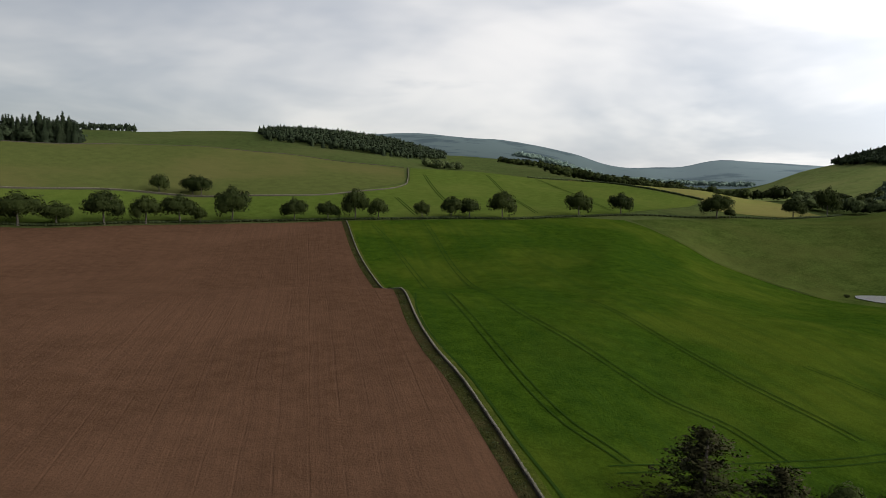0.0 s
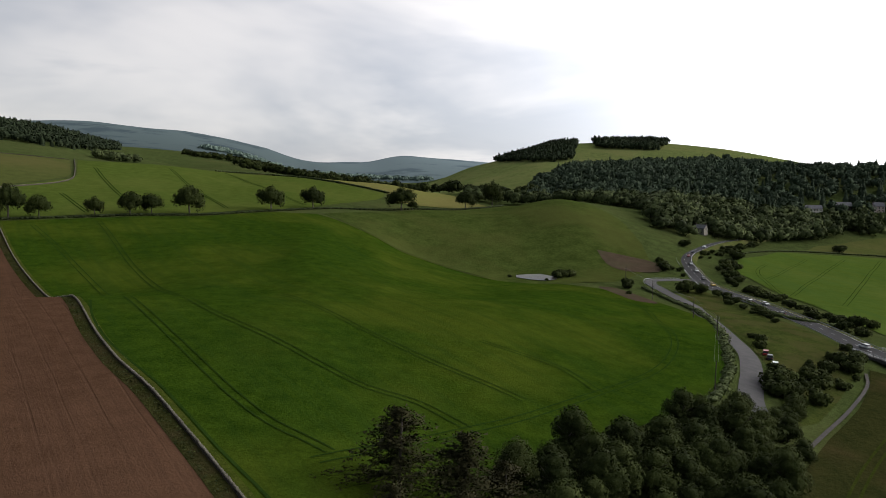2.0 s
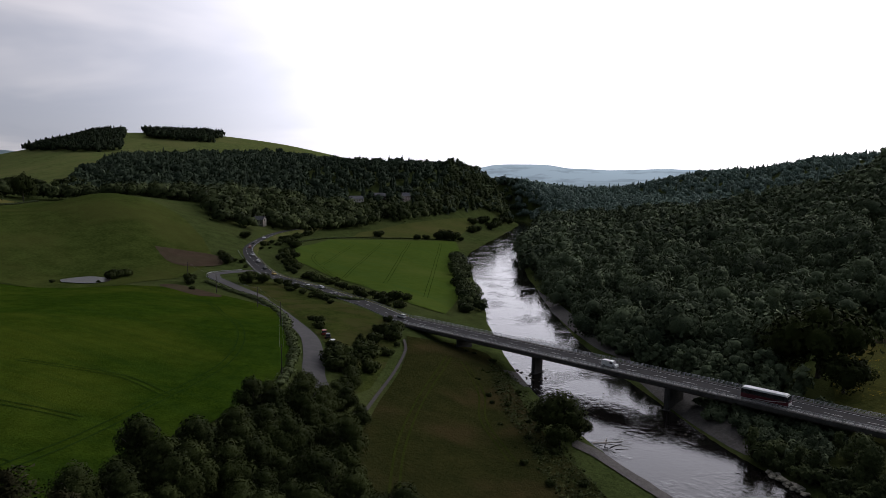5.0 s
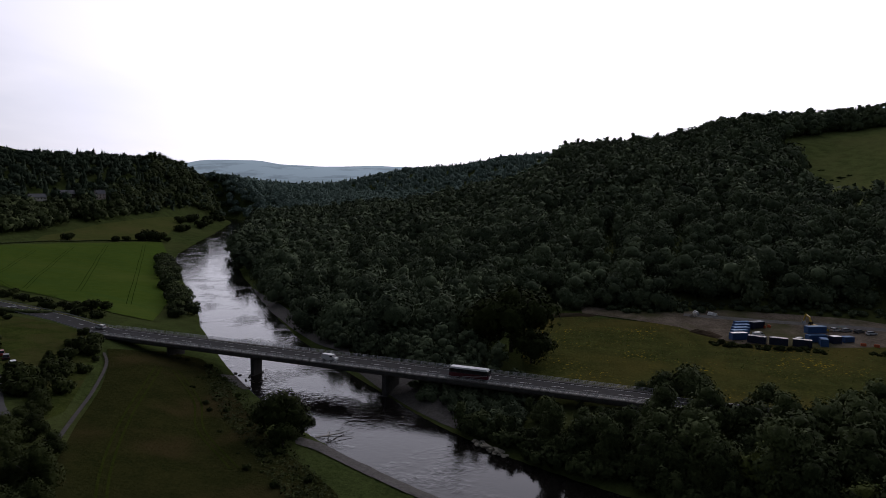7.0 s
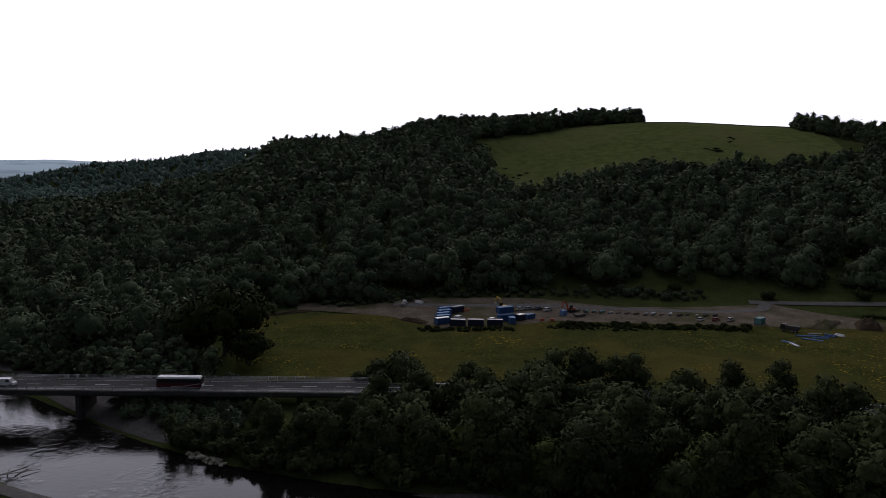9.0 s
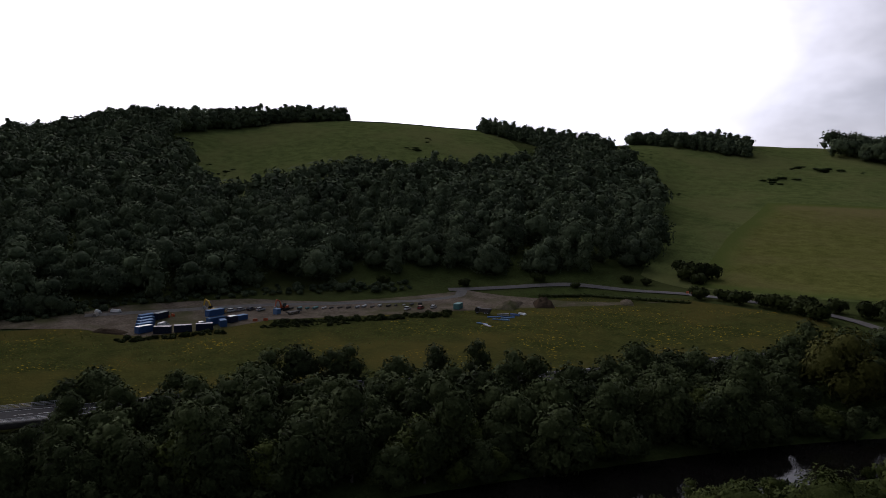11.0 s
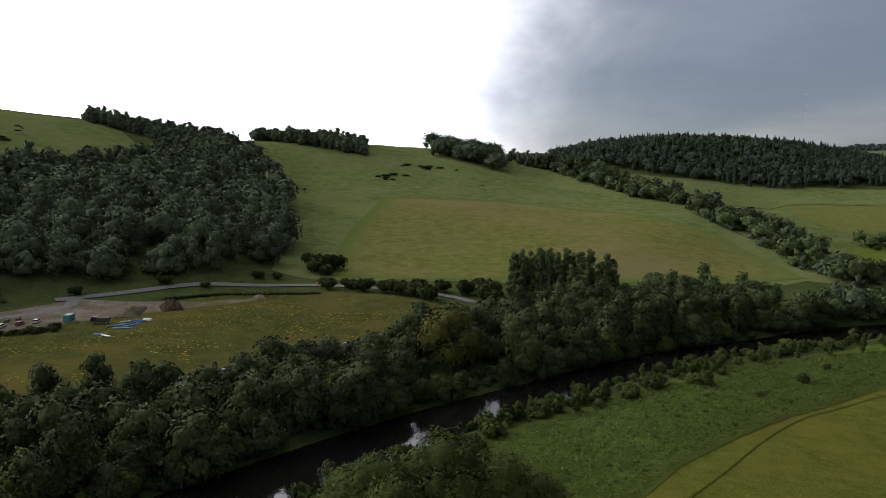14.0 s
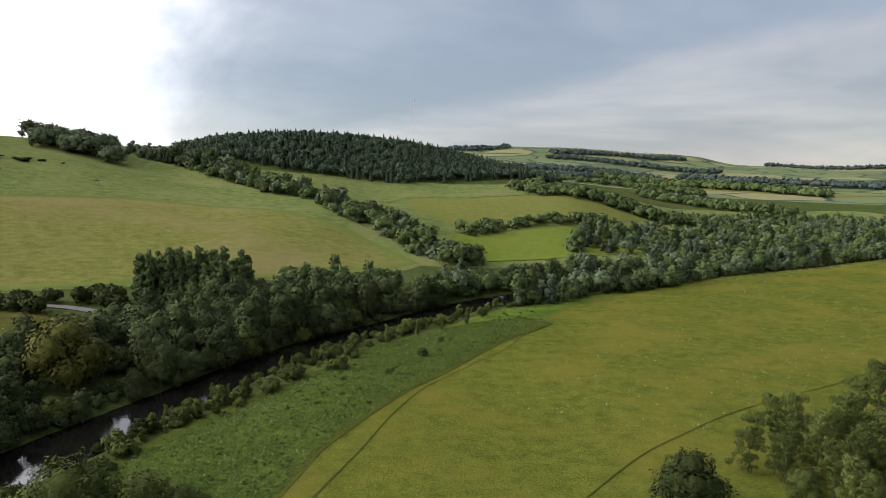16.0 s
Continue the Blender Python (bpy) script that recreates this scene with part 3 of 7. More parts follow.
def part(name, bm, mat, parent, label=""):
    """Links a bmesh as one mesh under its thing."""
    me = bpy.data.meshes.new(name)
    bm.to_mesh(me)
    bm.free()
    me.materials.append(mat)
    ob = new(name, me)
    ob.parent = parent
    return tagged(ob, label)


def edge_gap(x, y, poly):
    """Distance to a closed outline: negative inside, with the nearest point on it."""
    p = np.asarray(poly, float)
    best, inside = np.full(x.shape, 1e9), np.zeros(x.shape, bool)
    nx, ny = np.zeros(x.shape), np.zeros(x.shape)
    for (ax, ay), (bx, by) in zip(p, np.roll(p, -1, axis=0)):
        s = np.clip(((x - ax) * (bx - ax) + (y - ay) * (by - ay)) / ((bx - ax) ** 2 + (by - ay) ** 2 + 1e-9), 0, 1)
        qx, qy = ax + s * (bx - ax), ay + s * (by - ay)
        d = np.hypot(x - qx, y - qy)
        m = d < best
        best, nx, ny = np.where(m, d, best), np.where(m, qx, nx), np.where(m, qy, ny)
        inside ^= ((ay > y) != (by > y)) & (x < (bx - ax) * (y - ay) / (by - ay + 1e-12) + ax)
    return np.where(inside, -best, best), nx, ny


def smooth_outline(poly, step=6):
    p = list(poly) + [poly[0]]
    return thick_line(p, step)[:-1]


def field(name, poly, mat, lift, label, category="field", rounded=False, fade=0):
    """A field: the land's own surface inside an outline, lifted by the height of what grows on it."""
    poly = smooth_outline(poly) if rounded else poly
    p = np.asarray(poly, float)
    x, y = LAND_X[:-1], LAND_Y[:-1]
    gap, nx, ny = np.full(x.shape, 1e9), x.copy(), y.copy()
    near = (x > p[:, 0].min() - 60) & (x < p[:, 0].max() + 60) & (y > p[:, 1].min() - 60) & (y < p[:, 1].max() + 60)
    gap[near], nx[near], ny[near] = edge_gap(x[near], y[near], poly)
    inside = gap <= 0
    i2 = (np.arange(N_AZ) + 1) % N_AZ
    q = inside[:, :-1].astype(int) + inside[:, 1:] + inside[i2][:, :-1] + inside[i2][:, 1:]
    ai, rj = np.nonzero(q[:, 1:] > 0)
    rj = rj + 1
    ids = np.stack([ai * (N_R + 1) + rj, ai * (N_R + 1) + rj + 1, i2[ai] * (N_R + 1) + rj + 1, i2[ai] * (N_R + 1) + rj], 1)
    used, back = np.unique(ids.ravel(), return_inverse=True)
    vx, vy = x.ravel()[used].copy(), y.ravel()[used].copy()
    out = ~inside.ravel()[used]
    vx[out], vy[out] = nx.ravel()[used][out], ny.ravel()[used][out]
    z = np.where(out, ground(vx, vy), LAND_Z[:-1].ravel()[used]) + lift
    me = fast_mesh(name, np.stack([vx, vy, z], 1), [back.reshape(-1, 4)[:, ::-1]], [mat], smooth=True)
    if fade:
        inner = np.where(out, 0, np.clip(-gap.ravel()[used] / fade, 0, 1))
        me.attributes.new("edge", "FLOAT", "POINT").data.foreach_set("value", inner.astype(np.float32))
    return tagged(new(name, me), label, category, kind="structure")


def ribbon(name, line, width, mat, lift, across=4, level=None, skirt=0.0):
    """A strip that follows the land, or the given heights, along a line of (x, y)."""
    p = np.asarray(line, float)
    d = np.gradient(p[:, :2], axis=0)
    d /= np.linalg.norm(d, axis=1)[:, None] + 1e-9
    side = np.stack([d[:, 1], -d[:, 0]], 1)
    offs = np.linspace(-0.5, 0.5, across + 1)
    w = np.broadcast_to(width, len(p))
    pts = p[:, None, :2] + side[:, None] * (offs[None, :, None] * w[:, None, None])
    z = ground(pts[..., 0], pts[..., 1]) + lift if level is None else np.repeat(np.asarray(level)[:, None], across + 1, 1) + lift
    if skirt:
        z[:, 0] -= skirt
        z[:, -1] -= skirt
    v = np.concatenate([pts, z[..., None]], 2).reshape(-1, 3)
    i, j = np.meshgrid(np.arange(len(p) - 1), np.arange(across), indexing="ij")
    a = (i * (across + 1) + j).ravel()
    return fast_mesh(name, v, [np.stack([a, a + across + 1, a + across + 2, a + 1], 1)], [mat], smooth=True)


def box(bm, x0, y0, z0, x1, y1, z1, m=None):
    """A block added to a bmesh, turned by m if given."""
    got = bmesh.ops.create_cube(bm, size=1, matrix=Matrix.Translation(((x0 + x1) / 2, (y0 + y1) / 2, (z0 + z1) / 2)) @ Matrix.Diagonal((x1 - x0, y1 - y0, z1 - z0, 1)))
    if m is not None:
        bmesh.ops.transform(bm, matrix=m, verts=got["verts"])
    return got["verts"]


def rod(bm, a, b, r0, r1, sides=7):
    """A tapered rod from a to b."""
    a, b = Vector(a), Vector(b)
    turn = (b - a).to_track_quat("Z", "Y").to_matrix().to_4x4()
    bmesh.ops.create_cone(bm, segments=sides, radius1=r0, radius2=r1, depth=(b - a).length, cap_ends=True, matrix=Matrix.Translation((a + b) / 2) @ turn)


# ---- plants: trunk and limbs, and a crown of many sprays of leaves ----
BALL_V = [(math.cos(a) * math.cos(e), math.sin(a) * math.cos(e), math.sin(e)) for e in (-1.2, -0.3, 0.6, 1.45) for a in np.arange(5) * 2 * math.pi / 5 + e]
BALL_F = [(k * 5 + i, k * 5 + (i + 1) % 5, k * 5 + 5 + (i + 1) % 5, k * 5 + 5 + i) for k in range(3) for i in range(5)]


def outward(v, soft):
    """Triangles turned so that each one's face looks the way of its soft normal."""
    t = v.reshape(-1, 3, 3).copy()
    back = (np.cross(t[:, 1] - t[:, 0], t[:, 2] - t[:, 0]) * soft.reshape(-1, 3, 3)[:, 0]).sum(1) < 0
    t[back] = t[back][:, [0, 2, 1]]
    return t.reshape(-1, 3)


def sprays(rng, centres, radii, count, size, droop=0.0, squash=0.85):
    """Leaf sprays over a cluster of lobes, and a dark core in each lobe."""
    pick = rng.choice(len(radii), count, p=radii ** 2 / (radii ** 2).sum())
    d = rng.normal(size=(count, 3))
    d[:, 2] = d[:, 2] * 0.9 + 0.25
    d /= np.linalg.norm(d, axis=1)[:, None]
    bump = 1 + 0.18 * np.sin(d[:, 0] * 5 + pick) * np.sin(d[:, 1] * 6 + 2 * pick) + rng.uniform(-0.13, 0.1, count)
    c = centres[pick] + d * (radii[pick] * bump)[:, None] * (1, 1, squash)
    wave = 9.0 / np.median(radii)
    turn = c[:, [1, 2, 0]] * wave * (1.0, 1.13, 0.9) + (0.3, 1.7, 4.0)
    c = c + d * (np.sin(turn).sum(1) * radii[pick] * 0.055)[:, None]
    tuft = -np.cos(turn)[:, [2, 0, 1]] * 0.42
    nrm = d + tuft * 0.6 + (0, 0, 0.2) + rng.normal(0, 0.34, (count, 3))
    nrm /= np.linalg.norm(nrm, axis=1)[:, None]
    u = np.cross(nrm, rng.normal(size=(count, 3)))
    u /= np.linalg.norm(u, axis=1)[:, None] + 1e-9
    w = np.cross(nrm, u)
    s = size * rng.uniform(0.5, 1.35, count)[:, None]
    tips = [c + u * s, c - u * s * 0.5 + w * s * 0.62 - nrm * s * 0.2, c - u * s * 0.55 - w * s * 0.58 - (0, 0, 1) * s * (droop + 0.12)]
    soft = d * (1, 1, 0.9) + tuft + (0, 0, 0.2) + rng.normal(0, 0.22, (count, 3))
    soft = np.repeat(soft, 3, 0)
    return outward(np.stack(tips, 1).reshape(-1, 3), soft), np.arange(count * 3).reshape(-1, 3), soft


def cores(centres, radii, shrink, squash=0.85):
    b = np.array(BALL_V)
    v = (centres[:, None] + b[None] * (radii * shrink)[:, None, None] * (1, 1, squash)).reshape(-1, 3)
    f = (np.arange(len(radii))[:, None, None] * len(b) + np.array(BALL_F)[None]).reshape(-1, 4)
    return v, f, np.tile(b, (len(radii), 1))


def lobes(rng, kind):
    """Lobes of a crown one metre wide and one high, from the ground up."""
    if kind == "round":
        n = 11
        a = np.arange(n) * 2.4 + rng.uniform(0, 6)
        r = np.sqrt(np.arange(n) / n) * 0.33
        z = 0.66 - 1.5 * r * r + rng.uniform(-0.2, 0.05, n)
        z[0] = 0.72
        rad = rng.uniform(0.19, 0.27, n)
    elif kind == "full":
        n = 12
        a = np.arange(n) * 2.4 + rng.uniform(0, 6)
        r = np.sqrt(np.arange(n) / n) * 0.34
        z = 0.6 - 1.7 * r * r + rng.uniform(-0.26, 0.06, n)
        z[:2] = (0.7, 0.3)
        rad = rng.uniform(0.2, 0.28, n)
    elif kind == "oak":
        n = 13
        a = np.arange(n) * 2.4 + rng.uniform(0, 6)
        r = np.sqrt(np.arange(n) / n) * 0.36
        z = 0.7 - 1.6 * r * r + rng.uniform(-0.22, 0.06, n)
        z = np.maximum(z, 0.29)
        rad = rng.uniform(0.18, 0.26, n)
    elif kind == "clump":
        n = 6
        a = np.arange(n) * 2.4 + rng.uniform(0, 6)
        r = np.sqrt(np.arange(n) / n) * 0.32
        z = 0.66 - 1.3 * r * r + rng.uniform(-0.16, 0.05, n)
        z[0] = 0.7
        rad = rng.uniform(0.23, 0.31, n)
    elif kind == "tall":
        n = 6
        a = rng.uniform(0, 6.3, n)
        r = rng.uniform(0.05, 0.24, n)
        z = np.linspace(0.2, 0.86, n)
        rad = 0.32 - 0.2 * np.abs(z - 0.45)
    elif kind == "bush":
        n = 6
        a = np.arange(n) * 2.4
        r = np.sqrt(np.arange(n) / n) * 0.32
        z = rng.uniform(0.28, 0.55, n)
        rad = rng.uniform(0.2, 0.3, n)
    elif kind == "airy":
        n = 70
        a = np.arange(n) * 2.4 + rng.uniform(-0.5, 0.5, n)
        z = rng.uniform(0.12, 0.97, n)
        r = rng.uniform(0.05, 0.5, n) * (1.2 - z * 0.8)
        rad = rng.uniform(0.05, 0.12, n)
    elif kind == "larch":
        n = 16
        a = np.arange(n) * 2.4 + rng.uniform(-0.4, 0.4, n)
        z = np.linspace(0.1, 0.95, n)
        r = (1 - z) * 0.42 * rng.uniform(0.35, 1.1, n)
        rad = 0.05 + 0.13 * (1 - z) * rng.uniform(0.7, 1.2, n)
    else:
        n = 22
        a = rng.uniform(0, 6.3, n)
        z = np.linspace(0.1, 0.96, n)
        r = rng.uniform(0.03, 0.3, n) * (1.25 - 0.85 * z)
        rad = rng.uniform(0.13, 0.24, n) * (1.15 - 0.45 * z)
    return np.stack([r * np.cos(a), r * np.sin(a), z], 1), rad


def crown_arrays(seed, kind, width, height, count, size):
    rng = np.random.RandomState(seed)
    c, r = lobes(rng, kind)
    scale = np.array([width, width, height])
    rr = r * (width * 0.6 + height * 0.4) if kind in ("round", "bush", "clump", "full", "oak") else r * width
    v, f, n = sprays(rng, c * scale, rr, count, size)
    v2, f2, n2 = cores(c * scale, rr, 0.2 if kind == "airy" else 0.68)
    v2 += np.sin(v2[:, [1, 2, 0]] * 2.1 + seed) * 0.15 * size
    out = np.concatenate([v, v2]) / scale - (0, 0, 0.42)
    return np.concatenate([v, v2]), f, f2 + len(v), np.concatenate([n, n2]) * 0.75 + out * (1.2, 1.2, 0.9)


def conifer_arrays(seed, width, height, count, size):
    """A spruce: whorls of drooping boughs round a straight stem."""
    rng = np.random.RandomState(seed)
    t = rng.uniform(0, 1, count) ** 0.8
    a = rng.uniform(0, 2 * np.pi, count)
    z = height * (0.05 + 0.95 * t)
    reach = (1 - t) ** 0.65 * width / 2 * (0.85 + 0.15 * np.sin(t * 38)) * rng.uniform(0.65, 1.2, count) + 0.15
    out, side = np.stack([np.cos(a), np.sin(a), 0 * a], 1), np.stack([-np.sin(a), np.cos(a), 0 * a], 1)
    s = size * rng.uniform(0.7, 1.2, count)[:, None] * (0.45 + 0.55 * (1 - t))[:, None]
    tip = out * reach[:, None] + np.stack([0 * a, 0 * a, z - reach * 0.25], 1)
    root = out * (reach * 0.4)[:, None] + np.stack([0 * a, 0 * a, z + 0.2], 1)
    v = np.stack([tip, root + side * s * 0.5, root - side * s * 0.5], 1).reshape(-1, 3)
    n, k = 6, 4
    zz, rr = np.array([0.04, 0.4, 0.75, 0.98]) * height, np.array([0.30, 0.21, 0.10, 0.01]) * width
    ring = np.stack([np.stack([rr[i] * np.cos(np.arange(n) * 2 * np.pi / n + i), rr[i] * np.sin(np.arange(n) * 2 * np.pi / n + i), np.full(n, zz[i])], 1) for i in range(k)]).reshape(-1, 3)
    f2 = np.array([(i * n + j, i * n + (j + 1) % n, (i + 1) * n + (j + 1) % n, (i + 1) * n + j) for i in range(k - 1) for j in range(n)])
    soft = out + (0, 0, 0.45) + rng.normal(0, 0.25, (count, 3))
    n_ring = ring * (1, 1, 0) / (np.linalg.norm(ring[:, :2], axis=1)[:, None] + 1e-6) + (0, 0, 0.4)
    soft = np.repeat(soft, 3, 0)
    return np.concatenate([outward(v, soft), ring]), np.arange(count * 3).reshape(-1, 3), f2 + len(v), np.concatenate([soft, n_ring])


def larch_arrays(seed, width, height, count, size):
    """A larch: long uneven boughs, level or drooping, each hung with small sprays, and gaps between."""
    rng = np.random.RandomState(seed)
    boughs = count // 55
    t = rng.uniform(0, 1, boughs) ** 0.8
    a = rng.uniform(0, 2 * np.pi, boughs)
    long = width / 2 * (1 - t) ** 0.7 * rng.uniform(0.3, 1.25, boughs) + 0.9 * rng.uniform(0.3, 1, boughs)
    tilt = rng.uniform(-0.3, 0.45, boughs)
    pick = rng.randint(0, boughs, count)
    s = rng.uniform(0.02, 1, count)
    d = long[pick] * s
    c = np.stack([np.cos(a[pick]) * d, np.sin(a[pick]) * d, height * (0.08 + 0.9 * t[pick]) + d * tilt[pick] - 0.25 * s * d], 1) + rng.normal(0, 0.1 + 0.3 * s[:, None], (count, 3)) * (1, 1, 0.55)
    u, w = rng.normal(size=(count, 3)), rng.normal(size=(count, 3)) * (1, 1, 0.5)
    q = size * rng.uniform(0.5, 1.2, count)[:, None]
    u, w = u / np.linalg.norm(u, axis=1)[:, None] * q, w / np.linalg.norm(w, axis=1)[:, None] * q
    v = np.stack([c + u, c - u * 0.5 + w * 0.6, c - u * 0.5 - w * 0.6], 1).reshape(-1, 3)
    k = np.arange(boughs)
    o = np.stack([np.cos(a), np.sin(a), tilt - 0.25], 1) * long[:, None]
    foot = np.stack([0 * a, 0 * a, height * (0.08 + 0.9 * t)], 1)
    b = np.stack([foot - (0, 0, 0.07), foot + o, foot + (0, 0, 0.07), foot + o * 0.5 + (0, 0, 0.05)], 1).reshape(-1, 3)
    soft = c * (1, 1, 0) / (np.linalg.norm(c[:, :2], axis=1)[:, None] + 1e-6) + (0, 0, 0.6) + rng.normal(0, 0.4, (count, 3))
    soft = np.repeat(soft, 3, 0)
    n_b = np.repeat(o / long[:, None] + (0, 0, 0.8), 4, 0)
    return np.concatenate([outward(v, soft), b]), np.arange(count * 3).reshape(-1, 3), len(v) + np.stack([k * 4, k * 4 + 1, k * 4 + 3, k * 4 + 2], 1), np.concatenate([soft, n_b])


def crown_of(seed, kind, width, height, count, size):
    if kind == "larch":
        return larch_arrays(seed, width, height, count, size)
    return conifer_arrays(seed, width, height, count, size) if kind == "spruce" else crown_arrays(seed, kind, width, height, count, size)


def tree(name, seed, kind, width, height, count, size, mat, label, category="tree"):
    """A tree as a thing, off the plan, to be copied: trunk with limbs, and crown."""
    top = new(name)
    v, f, f2, soft = crown_of(seed, kind, width, height, count, size)
    ob = new("crown", fast_mesh("crown", v, [f, f2], [mat], smooth=True, normals=soft))
    ob.parent = top
    rng, bm = random.Random(seed), bmesh.new()
    r = (0.012 if kind in ("bush", "larch", "airy") else 0.028) * height
    fork = height * (0.93 if kind == "larch" else 0.34 if kind in ("round", "oak") else 0.6 if kind != "bush" else 0.2)
    rod(bm, (0, 0, -0.6), (0, 0, 0.4), r * 1.5, r, 9)
    rod(bm, (0, 0, 0.3), (0.02 * width, 0, fork), r, r * 0.7, 9)
    for i in range(0 if kind == "larch" else 5 if kind in ("round", "bush", "clump", "full", "oak") else 3):
        a = i * 1.256 + rng.uniform(-0.3, 0.3)
        rod(bm, (0.01 * width, 0, fork * rng.uniform(0.75, 1)), (math.cos(a) * width * 0.27, math.sin(a) * width * 0.27, height * rng.uniform(0.55, 0.75)), r * 0.5, r * 0.15, 6)
    part("trunk", bm, BARK, top)
    return tagged(top, label, category)


def stand(proto, x, y, scale, turn, group="", lean=0.0, sink=0.1, label=""):
    """A copy of a tree or bush on the ground."""
    m = pose(x, y, float(ground(x, y)) - sink, lean, lean * 0.5, turn)
    ob = copy_thing(proto, m)
    ob.scale = (scale * 1.0, scale * 1.0, scale) if np.isscalar(scale) else scale
    return tagged(ob, label, group=group)


def scatter(poly, spacing, seed, shore=None, jitter=0.45, clear=()):
    """Places inside an outline on a loose grid."""
    rng = np.random.RandomState(seed)
    p = np.asarray(poly, float)
    gx, gy = np.meshgrid(np.arange(p[:, 0].min(), p[:, 0].max(), spacing), np.arange(p[:, 1].min(), p[:, 1].max(), spacing * 0.87))
    gx = gx + (np.arange(gx.shape[0]) % 2)[:, None] * spacing / 2
    x, y = (gx + rng.uniform(-jitter, jitter, gx.shape) * spacing).ravel(), (gy + rng.uniform(-jitter, jitter, gx.shape) * spacing).ravel()
    keep = edge_gap(x, y, poly)[0] < 0
    if shore is not None:
        keep &= river_gap(x, y) > np.where(x < 420, shore + 8, shore)
    for cx, cy, cr in clear:
        keep &= np.hypot(x - cx, y - cy) > cr
    return np.stack([x[keep], y[keep]], 1)


def wood(name, places, kinds, mat, label, seed, low=0.8, high=1.2, sink=2.2):
    """A whole wood as one mesh: many crowns of a few kinds (kind, width, height, sprays, size)."""
    rng = np.random.RandomState(seed)
    protos = [crown_of(seed * 10 + i, *k) for i, k in enumerate(kinds)]
    vs, fs, gs, ts, ns, off = [], [], [], [], [], 0
    pick = rng.randint(0, len(protos), len(places))
    zs = ground(places[:, 0], places[:, 1]) - sink
    for (x, y), z, k in zip(places, zs, pick):
        v, f, g, soft = protos[k]
        a, s = rng.uniform(0, 6.3), low + (high - low) * rng.beta(1.5, 1.7)
        c, d = math.cos(a) * s, math.sin(a) * s
        ns.append(np.stack([soft[:, 0] * c - soft[:, 1] * d, soft[:, 0] * d + soft[:, 1] * c, soft[:, 2] * s], 1))
        vs.append(np.stack([v[:, 0] * c - v[:, 1] * d + x, v[:, 0] * d + v[:, 1] * c + y, v[:, 2] * s * rng.uniform(0.9, 1.12) + z], 1))
        fs.append(f + off)
        gs.append(g + off)
        ts.append(np.full(len(v), rng.uniform()))
        off += len(v)
    me = fast_mesh(name, np.concatenate(vs), [np.concatenate(fs), np.concatenate(gs)], [mat], smooth=True, tone=np.concatenate(ts), normals=np.concatenate(ns))
    return tagged(new(name, me), label, "wood", kind="stuff")


def mixed_wood(name, places, kinds, label, seed, low, high, sink):
    """A wood of several kinds of leaf, each kind one mesh."""
    pick = np.random.RandomState(seed + 900).choice(4, len(places), p=(0.42, 0.22, 0.24, 0.12))
    for k, (mat, own) in enumerate(((LEAF_FAR, kinds), (LEAF, kinds), (LEAF_HILL, kinds), (NEEDLE, [("spruce", 8, 15, 120, 2.2), ("tall", 9, 16, 200, 1.2)]))):
        if (pick == k).sum():
            wood(name, places[pick == k], own, mat, label, seed + k * 100, low, high, sink)


# ---- the setting: ground, river, fields, roads ----
def fan(*rows):
    """An outline from bearings and distances."""
    return [(r * math.sin(radians(b)), r * math.cos(radians(b))) for b, r in rows]


def build_ground():
    """The near land, and the hills of the distance as a backdrop."""
    i, j = np.meshgrid(np.arange(N_AZ), np.arange(N_R), indexing="ij")
    i2 = (i + 1) % N_AZ
    w = N_R + 1
    faces = np.stack([i * w + j, i2 * w + j, i2 * w + j + 1, i * w + j + 1], -1)
    v = np.stack([LAND_X[:-1], LAND_Y[:-1], LAND_Z[:-1]], -1).reshape(-1, 3)
    farm = (BEARING[i] > 150) & (BEARING[i] < 300)
    far = np.where(REACH[j] > 2050, 1, 0)
    far = np.where(farm & (REACH[j] > 1330), 2, far)
    near = (far != 1)[:, 1:]
    first = np.stack([i[:, 0] * w + 1, i2[:, 0] * w + 1], -1)
    me = fast_mesh("ground", v, [faces[:, 1:][near], np.concatenate([first[:, ::-1], np.zeros((N_AZ, 1), int)], 1)], [GROUND, FARMLAND], np.concatenate([far[:, 1:][near] // 2, np.zeros(N_AZ, int)]), smooth=True)
    tagged(new("ground", me), "rolling green valley land with grassy hills and farmland", "ground", kind="structure")
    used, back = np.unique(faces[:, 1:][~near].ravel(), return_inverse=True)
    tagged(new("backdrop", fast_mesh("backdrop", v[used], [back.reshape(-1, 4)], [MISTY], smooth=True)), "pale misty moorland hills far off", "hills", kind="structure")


build_ground()
water = new("water", ribbon("water", RIVER_LINE[:, :2], RIVER_LINE[:, 2] + 7, WATER, 0.0, 8, np.zeros(len(RIVER_LINE))))
tagged(water, "dark peaty river with riffles reflecting the bright sky", "river", kind="structure")

WALL_LINE = [(25, 30), (17.8, 62), (13.1, 83), (8.5, 104.5), (4.0, 125.5), (-1.2, 144), (-5.6, 165.5), (-11, 203), (-22, 254), (-41, 335), (-54, 396)]
ROW_LINE = [(-420, 250), (-330, 300), (-262, 330), (-212, 351), (-177, 368), (-144, 386), (-118, 394), (-84, 398), (-50, 402), (-12, 412), (36, 422), (86, 443), (117, 460), (186, 479), (257, 517), (316, 575), (345, 610)]
ROW_FRONT = [(x + 1.5, y - 5) for x, y in ROW_LINE]
